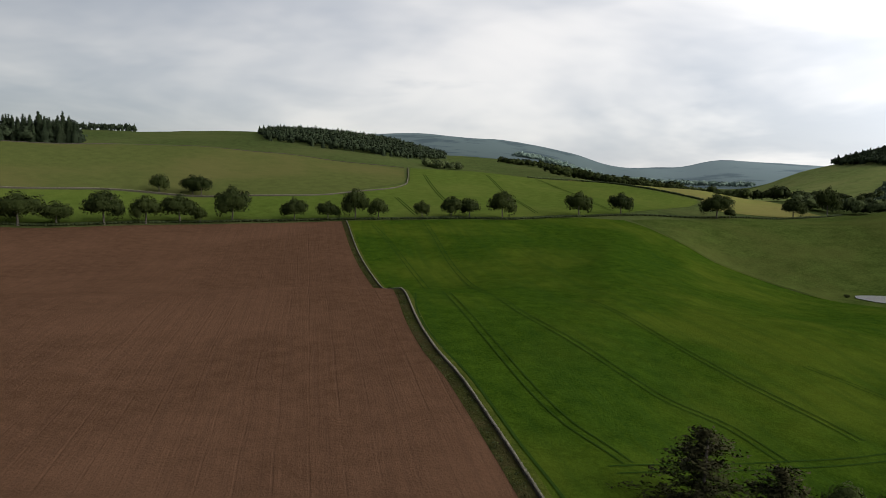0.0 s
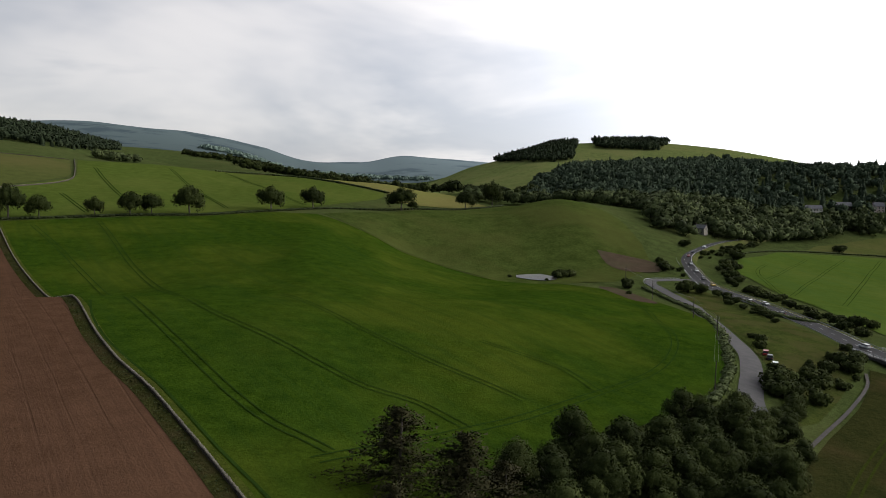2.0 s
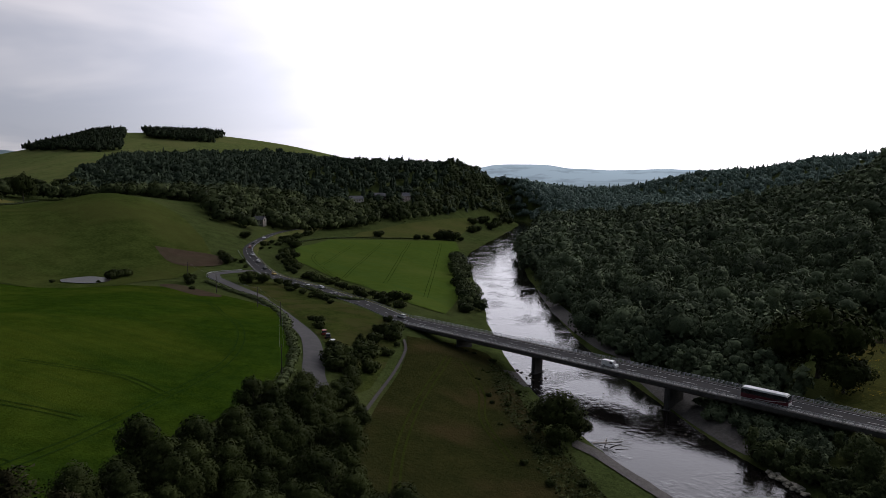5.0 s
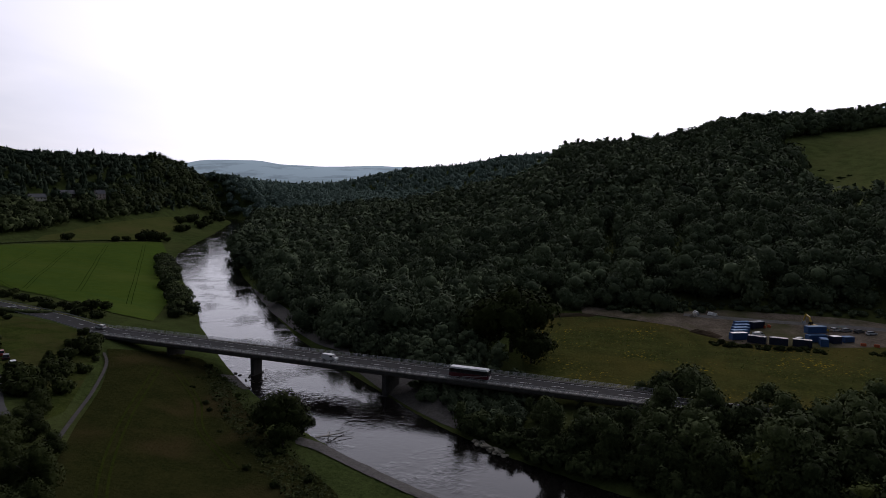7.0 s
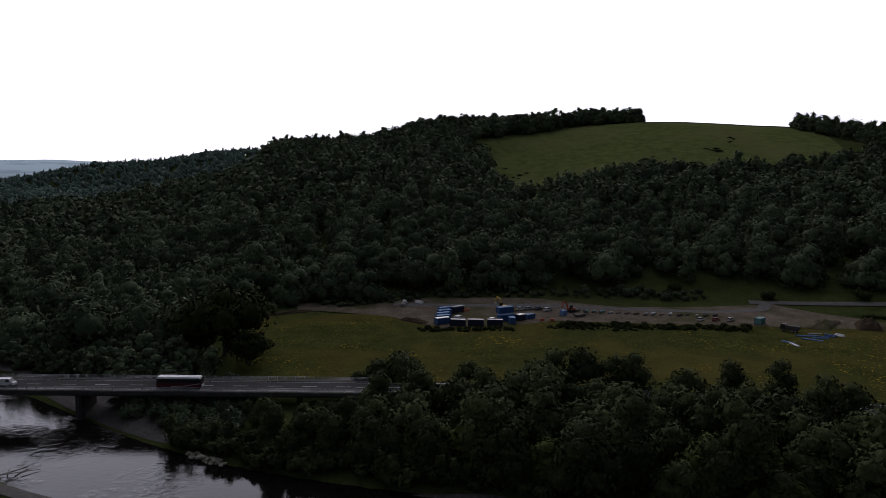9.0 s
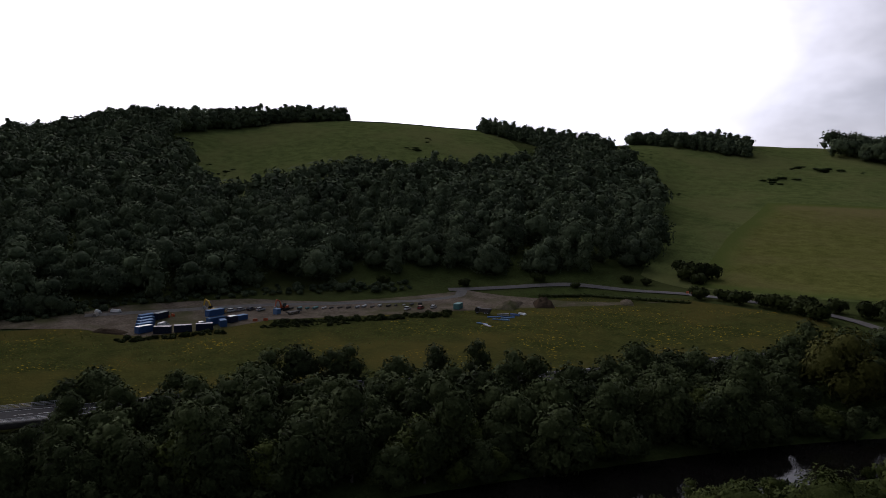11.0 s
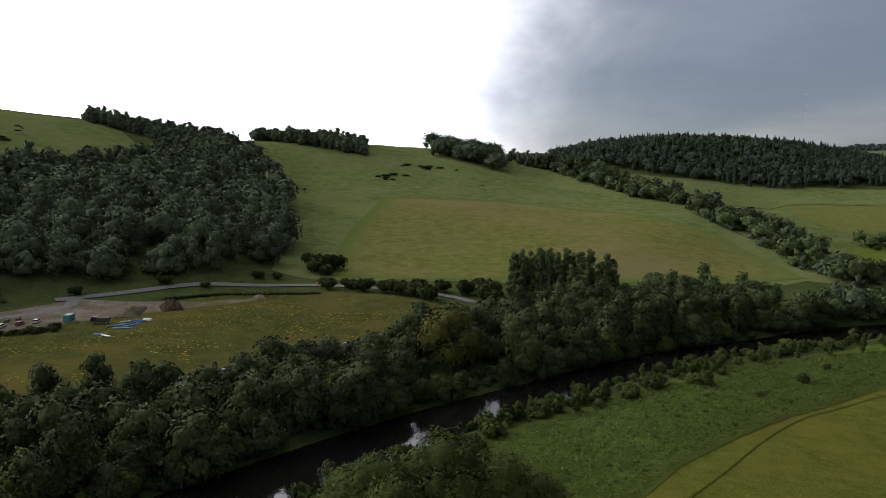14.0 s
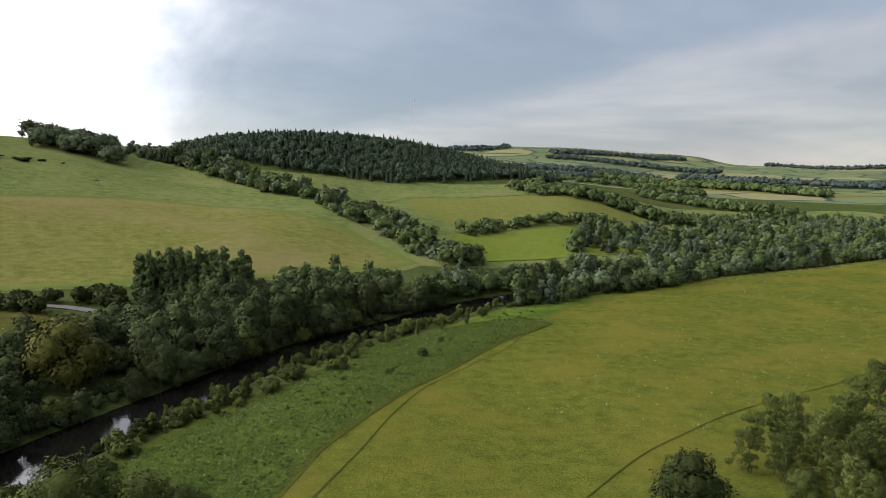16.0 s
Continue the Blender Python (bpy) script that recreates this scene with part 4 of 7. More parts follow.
field("ploughed_field", [(x - 2.7, y) for x, y in WALL_LINE] + [p for p in ROW_FRONT if p[0] < -60][::-1] + [(-480, 120), (-300, 20)], PLOUGH, 0.3, "bare brown ploughed field with fine drill lines")
field("crop_field", [(x + 1.4, y) for x, y in WALL_LINE] + [p for p in ROW_FRONT if -50 < p[0] < 110] + [(112, 436), (129, 390), (150, 366), (164, 338), (172, 312), (186, 298), (204, 292), (213, 270), (212, 236), (200, 194), (183, 172), (167, 157), (150, 139), (128, 119), (108, 111), (93, 106), (74, 102), (50, 70)],
      CROP, 0.5, "green barley field with sprayer tramlines beside a stone wall")
ROW_BACK = [(x - 1.5, y + 6) for x, y in ROW_LINE]
field("roadside_field", [p for p in ROW_BACK if p[0] < 140] + [(196, 560), (223, 611), (180, 660), (150, 700), (90, 700), (30, 690), (-30, 648), (-26, 551), (-70, 477), (-110, 455), (-201, 432), (-253, 405), (-330, 372), (-420, 330)], FIELD_PALE, 0.3, "bright green crop field behind a row of trees")
field("upper_pasture", [(-420, 336), (-330, 377), (-253, 410), (-201, 437), (-110, 460), (-70, 482), (-30, 555), (-36, 640), (-141, 626), (-230, 600), (-283, 553), (-330, 528), (-480, 450)], PASTURE, 0.2, "olive green hill pasture above the roadside field")
field("slope_field", [p for p in ROW_BACK if 200 < p[0] < 330] + [(330, 665), (300, 700), (240, 715), (140, 725), (95, 715), (155, 704), (185, 664), (228, 613), (204, 556)], HAY, 0.3, "tawny ripening field beyond a dark hedge")
field("river_field", [(378, 351), (461, 384), (540, 378), (617, 349), (500, 275), (384, 214), (322, 180), (274, 160), (274, 178), (292, 214), (312, 250), (338, 300), (352, 330)], CROP_FAR, 0.3, "flat green crop field between road and river")
field("far_river_meadow", [(500, 392), (560, 384), (630, 358), (700, 385), (850, 445), (760, 440), (640, 425), (540, 412)], PASTURE, 0.3, "green riverside meadow in front of dark woods")
field("bridge_meadow", [(210, 139), (226, 128), (222, 112), (208, 99), (190, 87), (172, 74.5), (152, 59), (129, 38), (106, 26), (84, 46), (92, 72), (112, 85.5), (140, 100.5), (170, 114.5), (192, 126.5)], PASTURE_DARK, 0.3, "rough brownish grass meadow beside the bridge")
field("site_meadow", [(262, 6), (206, 2), (194, -30), (184, -62), (168, -96), (147, -134), (128, -174), (110, -240), (104, -270), (120, -292), (150, -290), (186, -290), (214, -262), (232, -222), (262, -150), (276, -90), (292, -40), (306, -2)], SITE_MEADOW, 0.3, "yellow buttercup meadow below the wooded hill")
field("hill_pasture", [(764, -244), (640, -212), (525, -198), (486, -200), (516, -226), (499, -262), (506, -312), (484, -350), (474, -398), (462, -452), (470, -486), (560, -540), (640, -566), (720, -560), (900, -480), (860, -330)], HILL_GRASS, 0.3, "steep green hill pasture above the wood")
field("hay_slope", [(196, -318), (246, -440), (285, -570), (180, -640), (60, -632), (0, -575), (-48, -478), (20, -392), (103, -355)], SLOPE_GRASS, 0.32, "wide tawny grass slope under the south hill", fade=22)
field("south_hill_pasture", [(196, -314), (226, -318), (281, -418), (371, -545), (467, -625), (560, -660), (700, -700), (640, -860), (420, -960), (250, -1000), (205, -895), (128, -790), (51, -712), (4, -615), (-24, -575), (-56, -484), (-20, -420), (20, -388), (103, -350)], HILL_GRASS, 0.12, "green sheep pasture on the south hill")
field("hill_field", [(40, -890), (-60, -880), (-205, -850), (-209, -800), (-63, -782), (-40, -730), (30, -760)], HILL_GRASS, 0.5, "green field beneath the conifer wood")
field("middle_field", [(-63, -776), (-209, -796), (-290, -790), (-363, -765), (-195, -621), (-92, -613), (-60, -677)], LEY, 0.5, "pale yellow field between tree belts")
field("knoll_pasture", [(116, 438), (130, 392), (152, 368), (168, 340), (176, 314), (190, 300), (206, 296), (214, 300), (240, 300), (262, 312), (292, 330), (318, 372), (340, 420), (350, 500), (344, 600), (316, 568), (257, 510), (186, 472)], KNOLL, 0.25, "grazed green pasture on a rounded knoll")
field("north_hill_pasture", fan((21, 900), (26.5, 840), (30, 840), (34, 960), (40, 1150), (46, 1230), (51, 1320), (51, 1560), (21, 1560)), HILL_GRASS, 0.3, "green hill pasture round the hilltop woods")
field("valley_pasture", [(-40, -470), (-30, -560), (10, -640), (90, -760), (160, -880), (40, -900), (-120, -900), (-260, -900), (-700, -900), (-640, -660), (-400, -575), (-230, -520), (-150, -470)], HILL_GRASS, 0.1, "green pasture rising behind the riverside trees")
field("lower_field", [(-84, -496), (-84, -582), (-150, -604), (-240, -628), (-310, -610), (-235, -545), (-170, -520)], BRIGHT, 0.6, "small bright green field among trees")
field("straw_field", [(-622, -1528), (-1011, -1330), (-1100, -1250), (-1000, -1240), (-814, -1252), (-700, -1400)], HAY, 0.5, "distant pale straw coloured field")
field("flower_meadow", [(30, -120), (20, -150), (-5, -197), (-43, -251), (-74, -300), (-104, -352), (-150, -388), (-232, -444), (-310, -480), (-400, -500), (-600, -470), (-500, -200), (-300, -60), (-60, -40)], MEADOW, 0.1, "wide meadow dotted with yellow buttercups")
field("weed_bank", [(76, -100), (62, -140), (34, -190), (4, -246), (-40, -292), (-64, -324), (-96, -352), (-150, -384), (-160, -374), (-112, -338), (-88, -300), (-57, -253), (-19, -199), (6, -152), (16, -120), (30, -90)], WEEDS, 0.22, "river bank of tall weeds with pale flower heads", fade=7)

field("roadside_grass", [(134, 106), (148, 120), (166, 138), (186, 164), (206, 194), (226, 222), (244, 252), (258, 272), (272, 272), (258, 232), (246, 200), (232, 164), (214, 146), (196, 134), (170, 120), (146, 108)], ROUGH, 0.12, "rough mottled grass between the two roads")

# roads
OLD_ROAD = thick_line([(131, 112), (138, 120), (155, 135), (171, 151), (193, 182), (212, 211), (231, 236), (248, 274), (256, 291), (266, 300), (282, 301), (300, 300)], 2)
MAIN_ROAD = thick_line([(232, 153), (250, 186), (264, 217), (284, 272), (314, 321), (336, 351), (378, 380), (460, 421), (560, 455)], 3)
DECK_Z = 8.0
main_level = np.maximum(DECK_Z, ground(MAIN_ROAD[:, 0], MAIN_ROAD[:, 1]) + 0.35)
tagged(new("old_road", ribbon("old_road", OLD_ROAD, 6.0, OLD_ASPHALT, 0.18)), "worn grey lay-by road bending round the crop field", "road", kind="structure")
tagged(new("main_road", ribbon("main_road", MAIN_ROAD, 9.0, ASPHALT, 0.1, 4, main_level)), "dark asphalt main road curving up the valley", "road", kind="structure")
tagged(new("embankment", ribbon("embankment", MAIN_ROAD, 18.0, VERGE, -0.05, 6, main_level, 3.5)), "grassy embankment under the main road", "bank", kind="structure")
SOUTH_ROAD = thick_line([(184, -27), (171, -75), (155, -110), (138, -143), (119, -195), (100, -250), (84, -288), (70, -330)], 3)
SIDE_ROAD = thick_line([(268, -219), (261, -231), (251, -246), (230, -276), (185, -302), (144, -306), (115, -302), (84, -289), (40, -300), (-30, -345)], 3)
tagged(new("south_road", ribbon("south_road", SOUTH_ROAD, 9.0, ASPHALT, 0.0, 4, np.linspace(8.1, 8.6, len(SOUTH_ROAD)))), "main road behind riverside trees", "road", kind="structure")
tagged(new("side_road", ribbon("side_road", SIDE_ROAD, 5.2, DUSTY_ROAD, 0.4)), "pale side road along the foot of the hill", "road", kind="structure")
tagged(new("footpath", ribbon("footpath", thick_line([(204, 136), (193, 128), (170, 116), (140, 102), (111, 87), (90, 74)], 2), 0.9, GRIT, 0.42)), "narrow earth track to the bridge", "path", kind="structure")


def road_paint(road, line, level, half, dash_gap):
    """Edge lines and centre dashes on a road."""
    d = np.gradient(line, axis=0)
    d /= np.linalg.norm(d, axis=1)[:, None]
    side = np.stack([d[:, 1], -d[:, 0]], 1)
    for s in (-1, 1):
        o = new("edge_line", ribbon("edge_line", line + side * half * s, 0.16, PAINT_WHITE, 0.13, 1, level))
        o.parent = road
        tagged(o, "white painted edge line")
    for i in range(0, len(line) - 2, dash_gap):
        o = new("centre_dash", ribbon("centre_dash", line[i:i + 2], 0.16, PAINT_WHITE, 0.13, 1, level[i:i + 2]))
        o.parent = road
        tagged(o, "white painted dash")


road_paint(bpy.data.objects["main_road"], MAIN_ROAD, main_level, 4.0, 3)
road_paint(bpy.data.objects["south_road"], SOUTH_ROAD, np.linspace(8.1, 8.6, len(SOUTH_ROAD)) - 0.1, 4.0, 3)


def crash_barrier(line, level, offset, label):
    """A steel guard rail on short posts beside a road."""
    d = np.gradient(line, axis=0)
    d /= np.linalg.norm(d, axis=1)[:, None]
    p = line + np.stack([d[:, 1], -d[:, 0]], 1) * offset
    top = tagged(new("crash_barrier"), label, "crash barrier", kind="structure")
    rows = [np.stack([p[:, 0] + o, p[:, 1], level + h], 1) for o, h in ((-0.04, 0.45), (0.04, 0.52), (-0.02, 0.6), (0.04, 0.68), (-0.04, 0.75), (-0.1, 0.6))]
    v, k = np.stack(rows, 1).reshape(-1, 3), len(rows)
    i, j = np.meshgrid(np.arange(len(p) - 1), np.arange(k), indexing="ij")
    quads = np.stack([i * k + j, i * k + (j + 1) % k, (i + 1) * k + (j + 1) % k, (i + 1) * k + j], -1).reshape(-1, 4)
    rail = new("rail", fast_mesh("rail", v, [quads], [STEEL]))
    rail.parent = top
    bm = bmesh.new()
    box(bm, -0.06, -0.06, -0.6, 0.06, 0.06, 0.7)
    post = part("post", bm, STEEL, top)
    post.location = (*p[0], level[0])
    for q, z in zip(p[1:], level[1:]):
        o = new("post", post.data)
        o.parent, o.location = top, (*q, z)


crash_barrier(MAIN_ROAD[1:66], main_level[1:66], 5.0, "galvanised crash barrier on the river side of the road")
crash_barrier(MAIN_ROAD[1:96], main_level[1:96], -5.0, "galvanised crash barrier on the field side of the road")
crash_barrier(OLD_ROAD[-34:-6], ground(OLD_ROAD[-34:-6, 0], OLD_ROAD[-34:-6, 1]) + 0.2, -3.6, "pale crash barrier round the lay-by bend")
# ---- the bridge ----
BRIDGE_A, BRIDGE_B = Vector((184.5, -27, 0)), Vector((232.5, 153.5, 0))


def bridge():
    """Concrete girder bridge: deck, girders, wall piers, kerbs, parapet of posts and rails."""
    top = new("bridge")
    d = (BRIDGE_B - BRIDGE_A).normalized()
    length = (BRIDGE_B - BRIDGE_A).length
    top.matrix_world = Matrix.Translation(BRIDGE_A) @ Matrix.Rotation(math.atan2(d.y, d.x), 4, "Z")
    bm = bmesh.new()
    box(bm, -4, -5.9, DECK_Z - 0.4, length + 2, 5.9, DECK_Z)
    part("deck", bm, CONCRETE, top)
    bm = bmesh.new()
    box(bm, -4, -4.3, DECK_Z + 0.004, length + 2, 4.3, DECK_Z + 0.08)
    part("road_surface", bm, ASPHALT, top, "dark asphalt carriageway")
    for k in (-3.9, -1.3, 1.3, 3.9):
        bm = bmesh.new()
        box(bm, 0, k - 0.35, DECK_Z - 1.75, length, k + 0.35, DECK_Z - 0.404)
        part("girder", bm, DARK_STEEL, top, "dark weathered girder")
    for s in (-1, 1):
        bm = bmesh.new()
        box(bm, -4, s * 5.05 - 0.7, DECK_Z + 0.004, length + 2, s * 5.05 + 0.7, DECK_Z + 0.2)
        part("kerb", bm, DARK_CONCRETE, top)
        bm = bmesh.new()
        box(bm, -4, s * 5.95 - 0.12, DECK_Z - 0.75, length + 2, s * 5.95 + 0.12, DECK_Z + 0.12)
        part("edge_beam", bm, DARK_CONCRETE, top)
        for z in (0.45, 0.78, 1.1):
            bm = bmesh.new()
            box(bm, -4, s * 5.62 - 0.035, DECK_Z + z - 0.05, length + 2, s * 5.62 + 0.035, DECK_Z + z + 0.05)
            part("rail", bm, STEEL, top, "galvanised parapet rail")
        bm = bmesh.new()
        box(bm, -0.06, -0.07, 0.2, 0.06, 0.07, 1.2)
        post = part("post", bm, STEEL, top)
        post.location = (-3, s * 5.62 + s * 0.09, DECK_Z)
        for i in range(1, 75):
            o = new("post", post.data)
            o.parent, o.location = top, (-3 + i * 2.5, s * 5.62 + s * 0.09, DECK_Z)
        bm = bmesh.new()
        box(bm, -4, s * 3.9 - 0.06, DECK_Z + 0.084, length + 2, s * 3.9 + 0.06, DECK_Z + 0.088)
        part("edge_line", bm, PAINT_WHITE, top, "white painted edge line")
    bm = bmesh.new()
    box(bm, -2.0, -0.07, DECK_Z + 0.084, 2.0, 0.07, DECK_Z + 0.088)
    dash = part("centre_dash", bm, PAINT_WHITE, top, "white painted dash")
    dash.location = (3, 0, 0)
    for i in range(1, 20):
        o = tagged(new("centre_dash", dash.data), "white painted dash")
        o.parent, o.location = top, (3 + i * 9.2, 0, 0)
    for x, w, foot, half in ((72, 1.6, -1.6, 4.6), (121.2, 1.3, -1.6, 2.6), (155, 0.9, 1.0, 4.2)):
        bm = bmesh.new()
        box(bm, x - w / 2, -half, foot, x + w / 2, half, DECK_Z - 1.752)
        bmesh.ops.bevel(bm, geom=[e for e in bm.edges if abs(e.verts[0].co.z - e.verts[1].co.z) > 1], offset=0.45, segments=3, affect="EDGES")
        part("pier", bm, DARK_CONCRETE, top, "grey concrete wall pier")
        if foot < 0:
            bm = bmesh.new()
            box(bm, x - 1.2, -half - 0.5, foot, x + 1.2, half + 0.5, 0.25)
            bmesh.ops.bevel(bm, geom=bm.edges[:], offset=0.3, segments=2, affect="EDGES")
            part("pier_footing", bm, DARK_CONCRETE, top)
    for x, w in ((-1.5, 5), (length + 1, 5)):
        bm = bmesh.new()
        box(bm, x - w / 2, -6, -0.5, x + w / 2, 6, DECK_Z - 1.0)
        part("abutment", bm, CONCRETE, top, "grey concrete abutment")
    return tagged(top, "grey concrete road bridge with steel parapet rails over the river", "bridge")


bridge()
# ---- woods ----
BROAD = [("clump", 19, 19, 250, 1.75), ("full", 17, 18, 250, 1.6), ("tall", 13, 20, 220, 1.5), ("clump", 23, 20, 280, 1.8)]
CREST = [("full", 17, 23, 400, 1.25), ("tall", 13, 23, 320, 1.15), ("full", 14, 20, 360, 1.2)]
SPRUCE = [("spruce", 12, 17, 110, 2.8), ("spruce", 12, 18, 110, 2.8), ("clump", 12, 17, 130, 1.7), ("clump", 13, 15, 130, 1.7), ("clump", 12, 16, 120, 1.6)]
MIXED = [("spruce", 12, 16, 70, 3.3), ("clump", 14, 15, 90, 2.1), ("clump", 15, 15, 90, 2.2)]
FAR_BROAD = [("clump", 18, 16, 120, 2.0), ("clump", 15, 17, 110, 1.9)]
FAR_SPRUCE = [("clump", 14, 15, 44, 2.6), ("spruce", 13, 16, 36, 4.2), ("clump", 13, 15, 40, 2.6)]
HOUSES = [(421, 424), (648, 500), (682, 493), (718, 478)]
# tree-free circles from each house towards the camera, to keep it in view
HOUSE_SIGHTLINES = [(x * (1 - k * 0.035), y * (1 - k * 0.035), 13) for x, y in HOUSES for k in range(2)]


def strip(line, width):
    """An outline round a line."""
    p = np.asarray(line, float)
    d = np.gradient(p, axis=0)
    d /= np.linalg.norm(d, axis=1)[:, None]
    s = np.stack([d[:, 1], -d[:, 0]], 1) * width / 2
    return [tuple(q) for q in np.concatenate([p + s, (p - s)[::-1]])]


HILLSIDE = [(1040, 430), (800, 352), (640, 294), (447, 212), (394, 172), (345, 140), (295, 107), (257, 74), (246, 42), (250, 16), (300, 10), (318, -20), (314, -70), (318, -130), (300, -205), (266, -262), (226, -312), (240, -352), (281, -414), (371, -540), (467, -619), (530, -640), (470, -491),
     (460, -452), (470, -398), (479, -350), (500, -312), (493, -262), (510, -226), (484, -196), (540, -196), (680, -226), (764, -250), (800, -100), (880, 60), (960, 200)]
trees = scatter(HILLSIDE, 14, 1, -1)
close = np.hypot(trees[:, 0], trees[:, 1]) < 480
wood("hillside_wood", trees[~close], BROAD, LEAF_HILL, "dense dark broadleaf wood covering the hillside", 1)
wood("hillside_wood", trees[close], [("full", 19, 19, 900, 0.85), ("full", 17, 18, 820, 0.8), ("tall", 13, 20, 760, 0.8), ("clump", 21, 20, 940, 0.85)], LEAF_HILL, "tall dark broadleaf trees at the foot of the hill", 3)
wood("crest_wood", scatter(fan((91, 790), (100, 790), (104, 770), (108, 760), (112, 790), (117, 815), (120.5, 830), (121, 880), (112, 900), (100, 860), (91, 850)), 10, 2), CREST, LEAF_HILL, "line of trees along the hill crest", 2, 0.9, 1.12, 2.5)
wood("conifer_slope", scatter([(380, 650), (440, 590), (500, 530), (604, 488), (665, 455), (791, 449), (900, 464), (1050, 470), (1250, 560), (1300, 640), (1150, 680), (980, 740), (951, 900), (821, 912), (716, 930), (650, 930), (510, 800)], 13, 3, 2, clear=HOUSE_SIGHTLINES), MIXED, NEEDLE, "dark conifer plantation on the north slope", 3)
wood("valley_wood", scatter([(372, 420), (400, 398), (450, 414), (505, 420), (570, 430), (640, 440), (700, 450), (790, 455), (780, 480), (720, 462), (640, 480), (600, 505), (560, 540), (470, 550), (400, 600), (350, 680), (330, 660), (390, 560), (425, 500)], 11.5, 4, clear=HOUSE_SIGHTLINES), FAR_BROAD, LEAF, "mixed trees at the foot of the plantation", 4)
wood("valley_floor_wood", scatter([(600, 440), (650, 428), (735, 446), (830, 458), (880, 462), (960, 452), (1030, 490), (1060, 560), (1120, 700), (1040, 640), (960, 560), (860, 500), (740, 480), (660, 470)], 12, 44, 3, clear=HOUSE_SIGHTLINES), [("clump", 16, 19, 150, 1.7), ("tall", 12, 20, 140, 1.6)], LEAF, "dark tall trees along the foot of the plantation", 44)
wood("valley_end_wood", scatter(fan((65, 1190), (69, 1095), (72, 1040), (78, 972), (84, 905), (90, 865), (90, 980), (84, 1090), (78, 1220), (72, 1300), (65, 1320)), 15, 45, 3), FAR_BROAD, LEAF_HAZE, "woods at the end of the river reach", 45)
bank = scatter([(206, 22), (236, 60), (330, 145), (440, 215), (520, 250), (540, 214), (430, 110), (310, 40), (252, 4), (225, 2)], 6, 47, -1)
bank = bank[(river_gap(bank[:, 0], bank[:, 1]) > 7) & (river_gap(bank[:, 0], bank[:, 1]) < 36) & (bank[:, 1] - bank[:, 0] * 0.62 < -62)]
wood("bank_thicket", bank, [("full", 9, 8, 200, 0.8), ("full", 10, 10, 220, 0.85), ("tall", 8, 11, 200, 0.8)], LEAF_HILL, "thick scrub between wood and river", 47, sink=0.5)
wood("far_valley_wood", scatter(fan((65, 1320), (72, 1300), (78, 1220), (84, 1090), (90, 980), (92.5, 960), (92.5, 1760), (86, 1800), (80, 1800), (74, 1850), (66, 2300), (60, 1500)), 20, 5, 3), [("clump", 22, 16, 60, 2.8), ("clump", 20, 18, 60, 2.8), ("spruce", 14, 20, 36, 4.0)], LEAF_HAZE, "far woods filling the river valley", 5)
wood("ridge_wood", scatter([(-330, 1270), (-280, 1130), (-155, 1065), (-75, 1075), (-15, 1220), (10, 1330), (-20, 1450), (-150, 1500), (-280, 1480)], 11.5, 6), FAR_SPRUCE, NEEDLE_FAR, "dark plantation on the second ridge", 6, 0.92, 1.08)
wood("ridge_wood", scatter([(-40, 1050), (23, 1100), (30, 1120), (-30, 1075)], 9, 61), FAR_BROAD, LEAF, "small dark wood below the ridge plantation", 61)
wood("ridge_wood", scatter(fan((-27, 1500), (-23.5, 1480), (-23.5, 1560), (-27, 1560)), 13, 62), FAR_SPRUCE, NEEDLE_FAR, "distant dark plantation on the skyline", 62)
wood("twin_wood", scatter(fan((28.6, 1400), (30, 1300), (32, 1240), (34, 1225), (35.2, 1260), (35.2, 1480), (33, 1480), (30, 1450)), 9.5, 7), FAR_SPRUCE, NEEDLE_FAR, "dark conifer wood on a hilltop", 7, 0.94, 1.06)
wood("twin_wood", scatter([(815, 1085), (896, 1015), (940, 1050), (1000, 1100), (960, 1170), (890, 1210)], 8.5, 8), FAR_SPRUCE, NEEDLE_FAR, "dark conifer wood on the hill crest", 8, 0.94, 1.06)
wood("corner_plantation", scatter(fan((-36, 640), (-27.2, 628), (-27.2, 690), (-36, 700)), 6, 9), [("spruce", 12, 20, 170, 3.0), ("clump", 11, 15, 160, 1.6), ("spruce", 11, 18, 170, 2.8)], NEEDLE_FAR, "tall dark spruces at the pasture corner", 9, 1.0, 1.38)
wood("south_plantation", scatter(fan((167, 985), (171, 930), (177, 900), (184, 890), (190, 940), (196, 1010), (197, 1120), (191, 1240), (182, 1180), (174, 1130), (167, 1090)), 9.6, 10), SPRUCE, NEEDLE, "conifer wood crowning the south hill", 10, 0.9, 1.12)
for k, (line, w) in enumerate([([(120, 1560), (220, 1530), (330, 1480), (420, 1400)], 60), ([(140, 900), (240, 880), (330, 850), (400, 830)], 50), ([(180, 1250), (300, 1205), (400, 1190)], 60), ([(350, 770), (395, 725), (430, 680)], 36), ([(400, 2400), (700, 2350), (1000, 2300)], 120), ([(300, 2900), (560, 2700), (800, 2600)], 140)]):
    wood("valley_belt", scatter(strip(line, w), 16 if k != 4 and k != 5 else 26, 50 + k), FAR_BROAD if k < 4 else [("clump", 32, 20, 40, 4.4)], LEAF_HAZE if k > 3 else LEAF_DARK, "dark belt of trees across the valley", 50 + k)
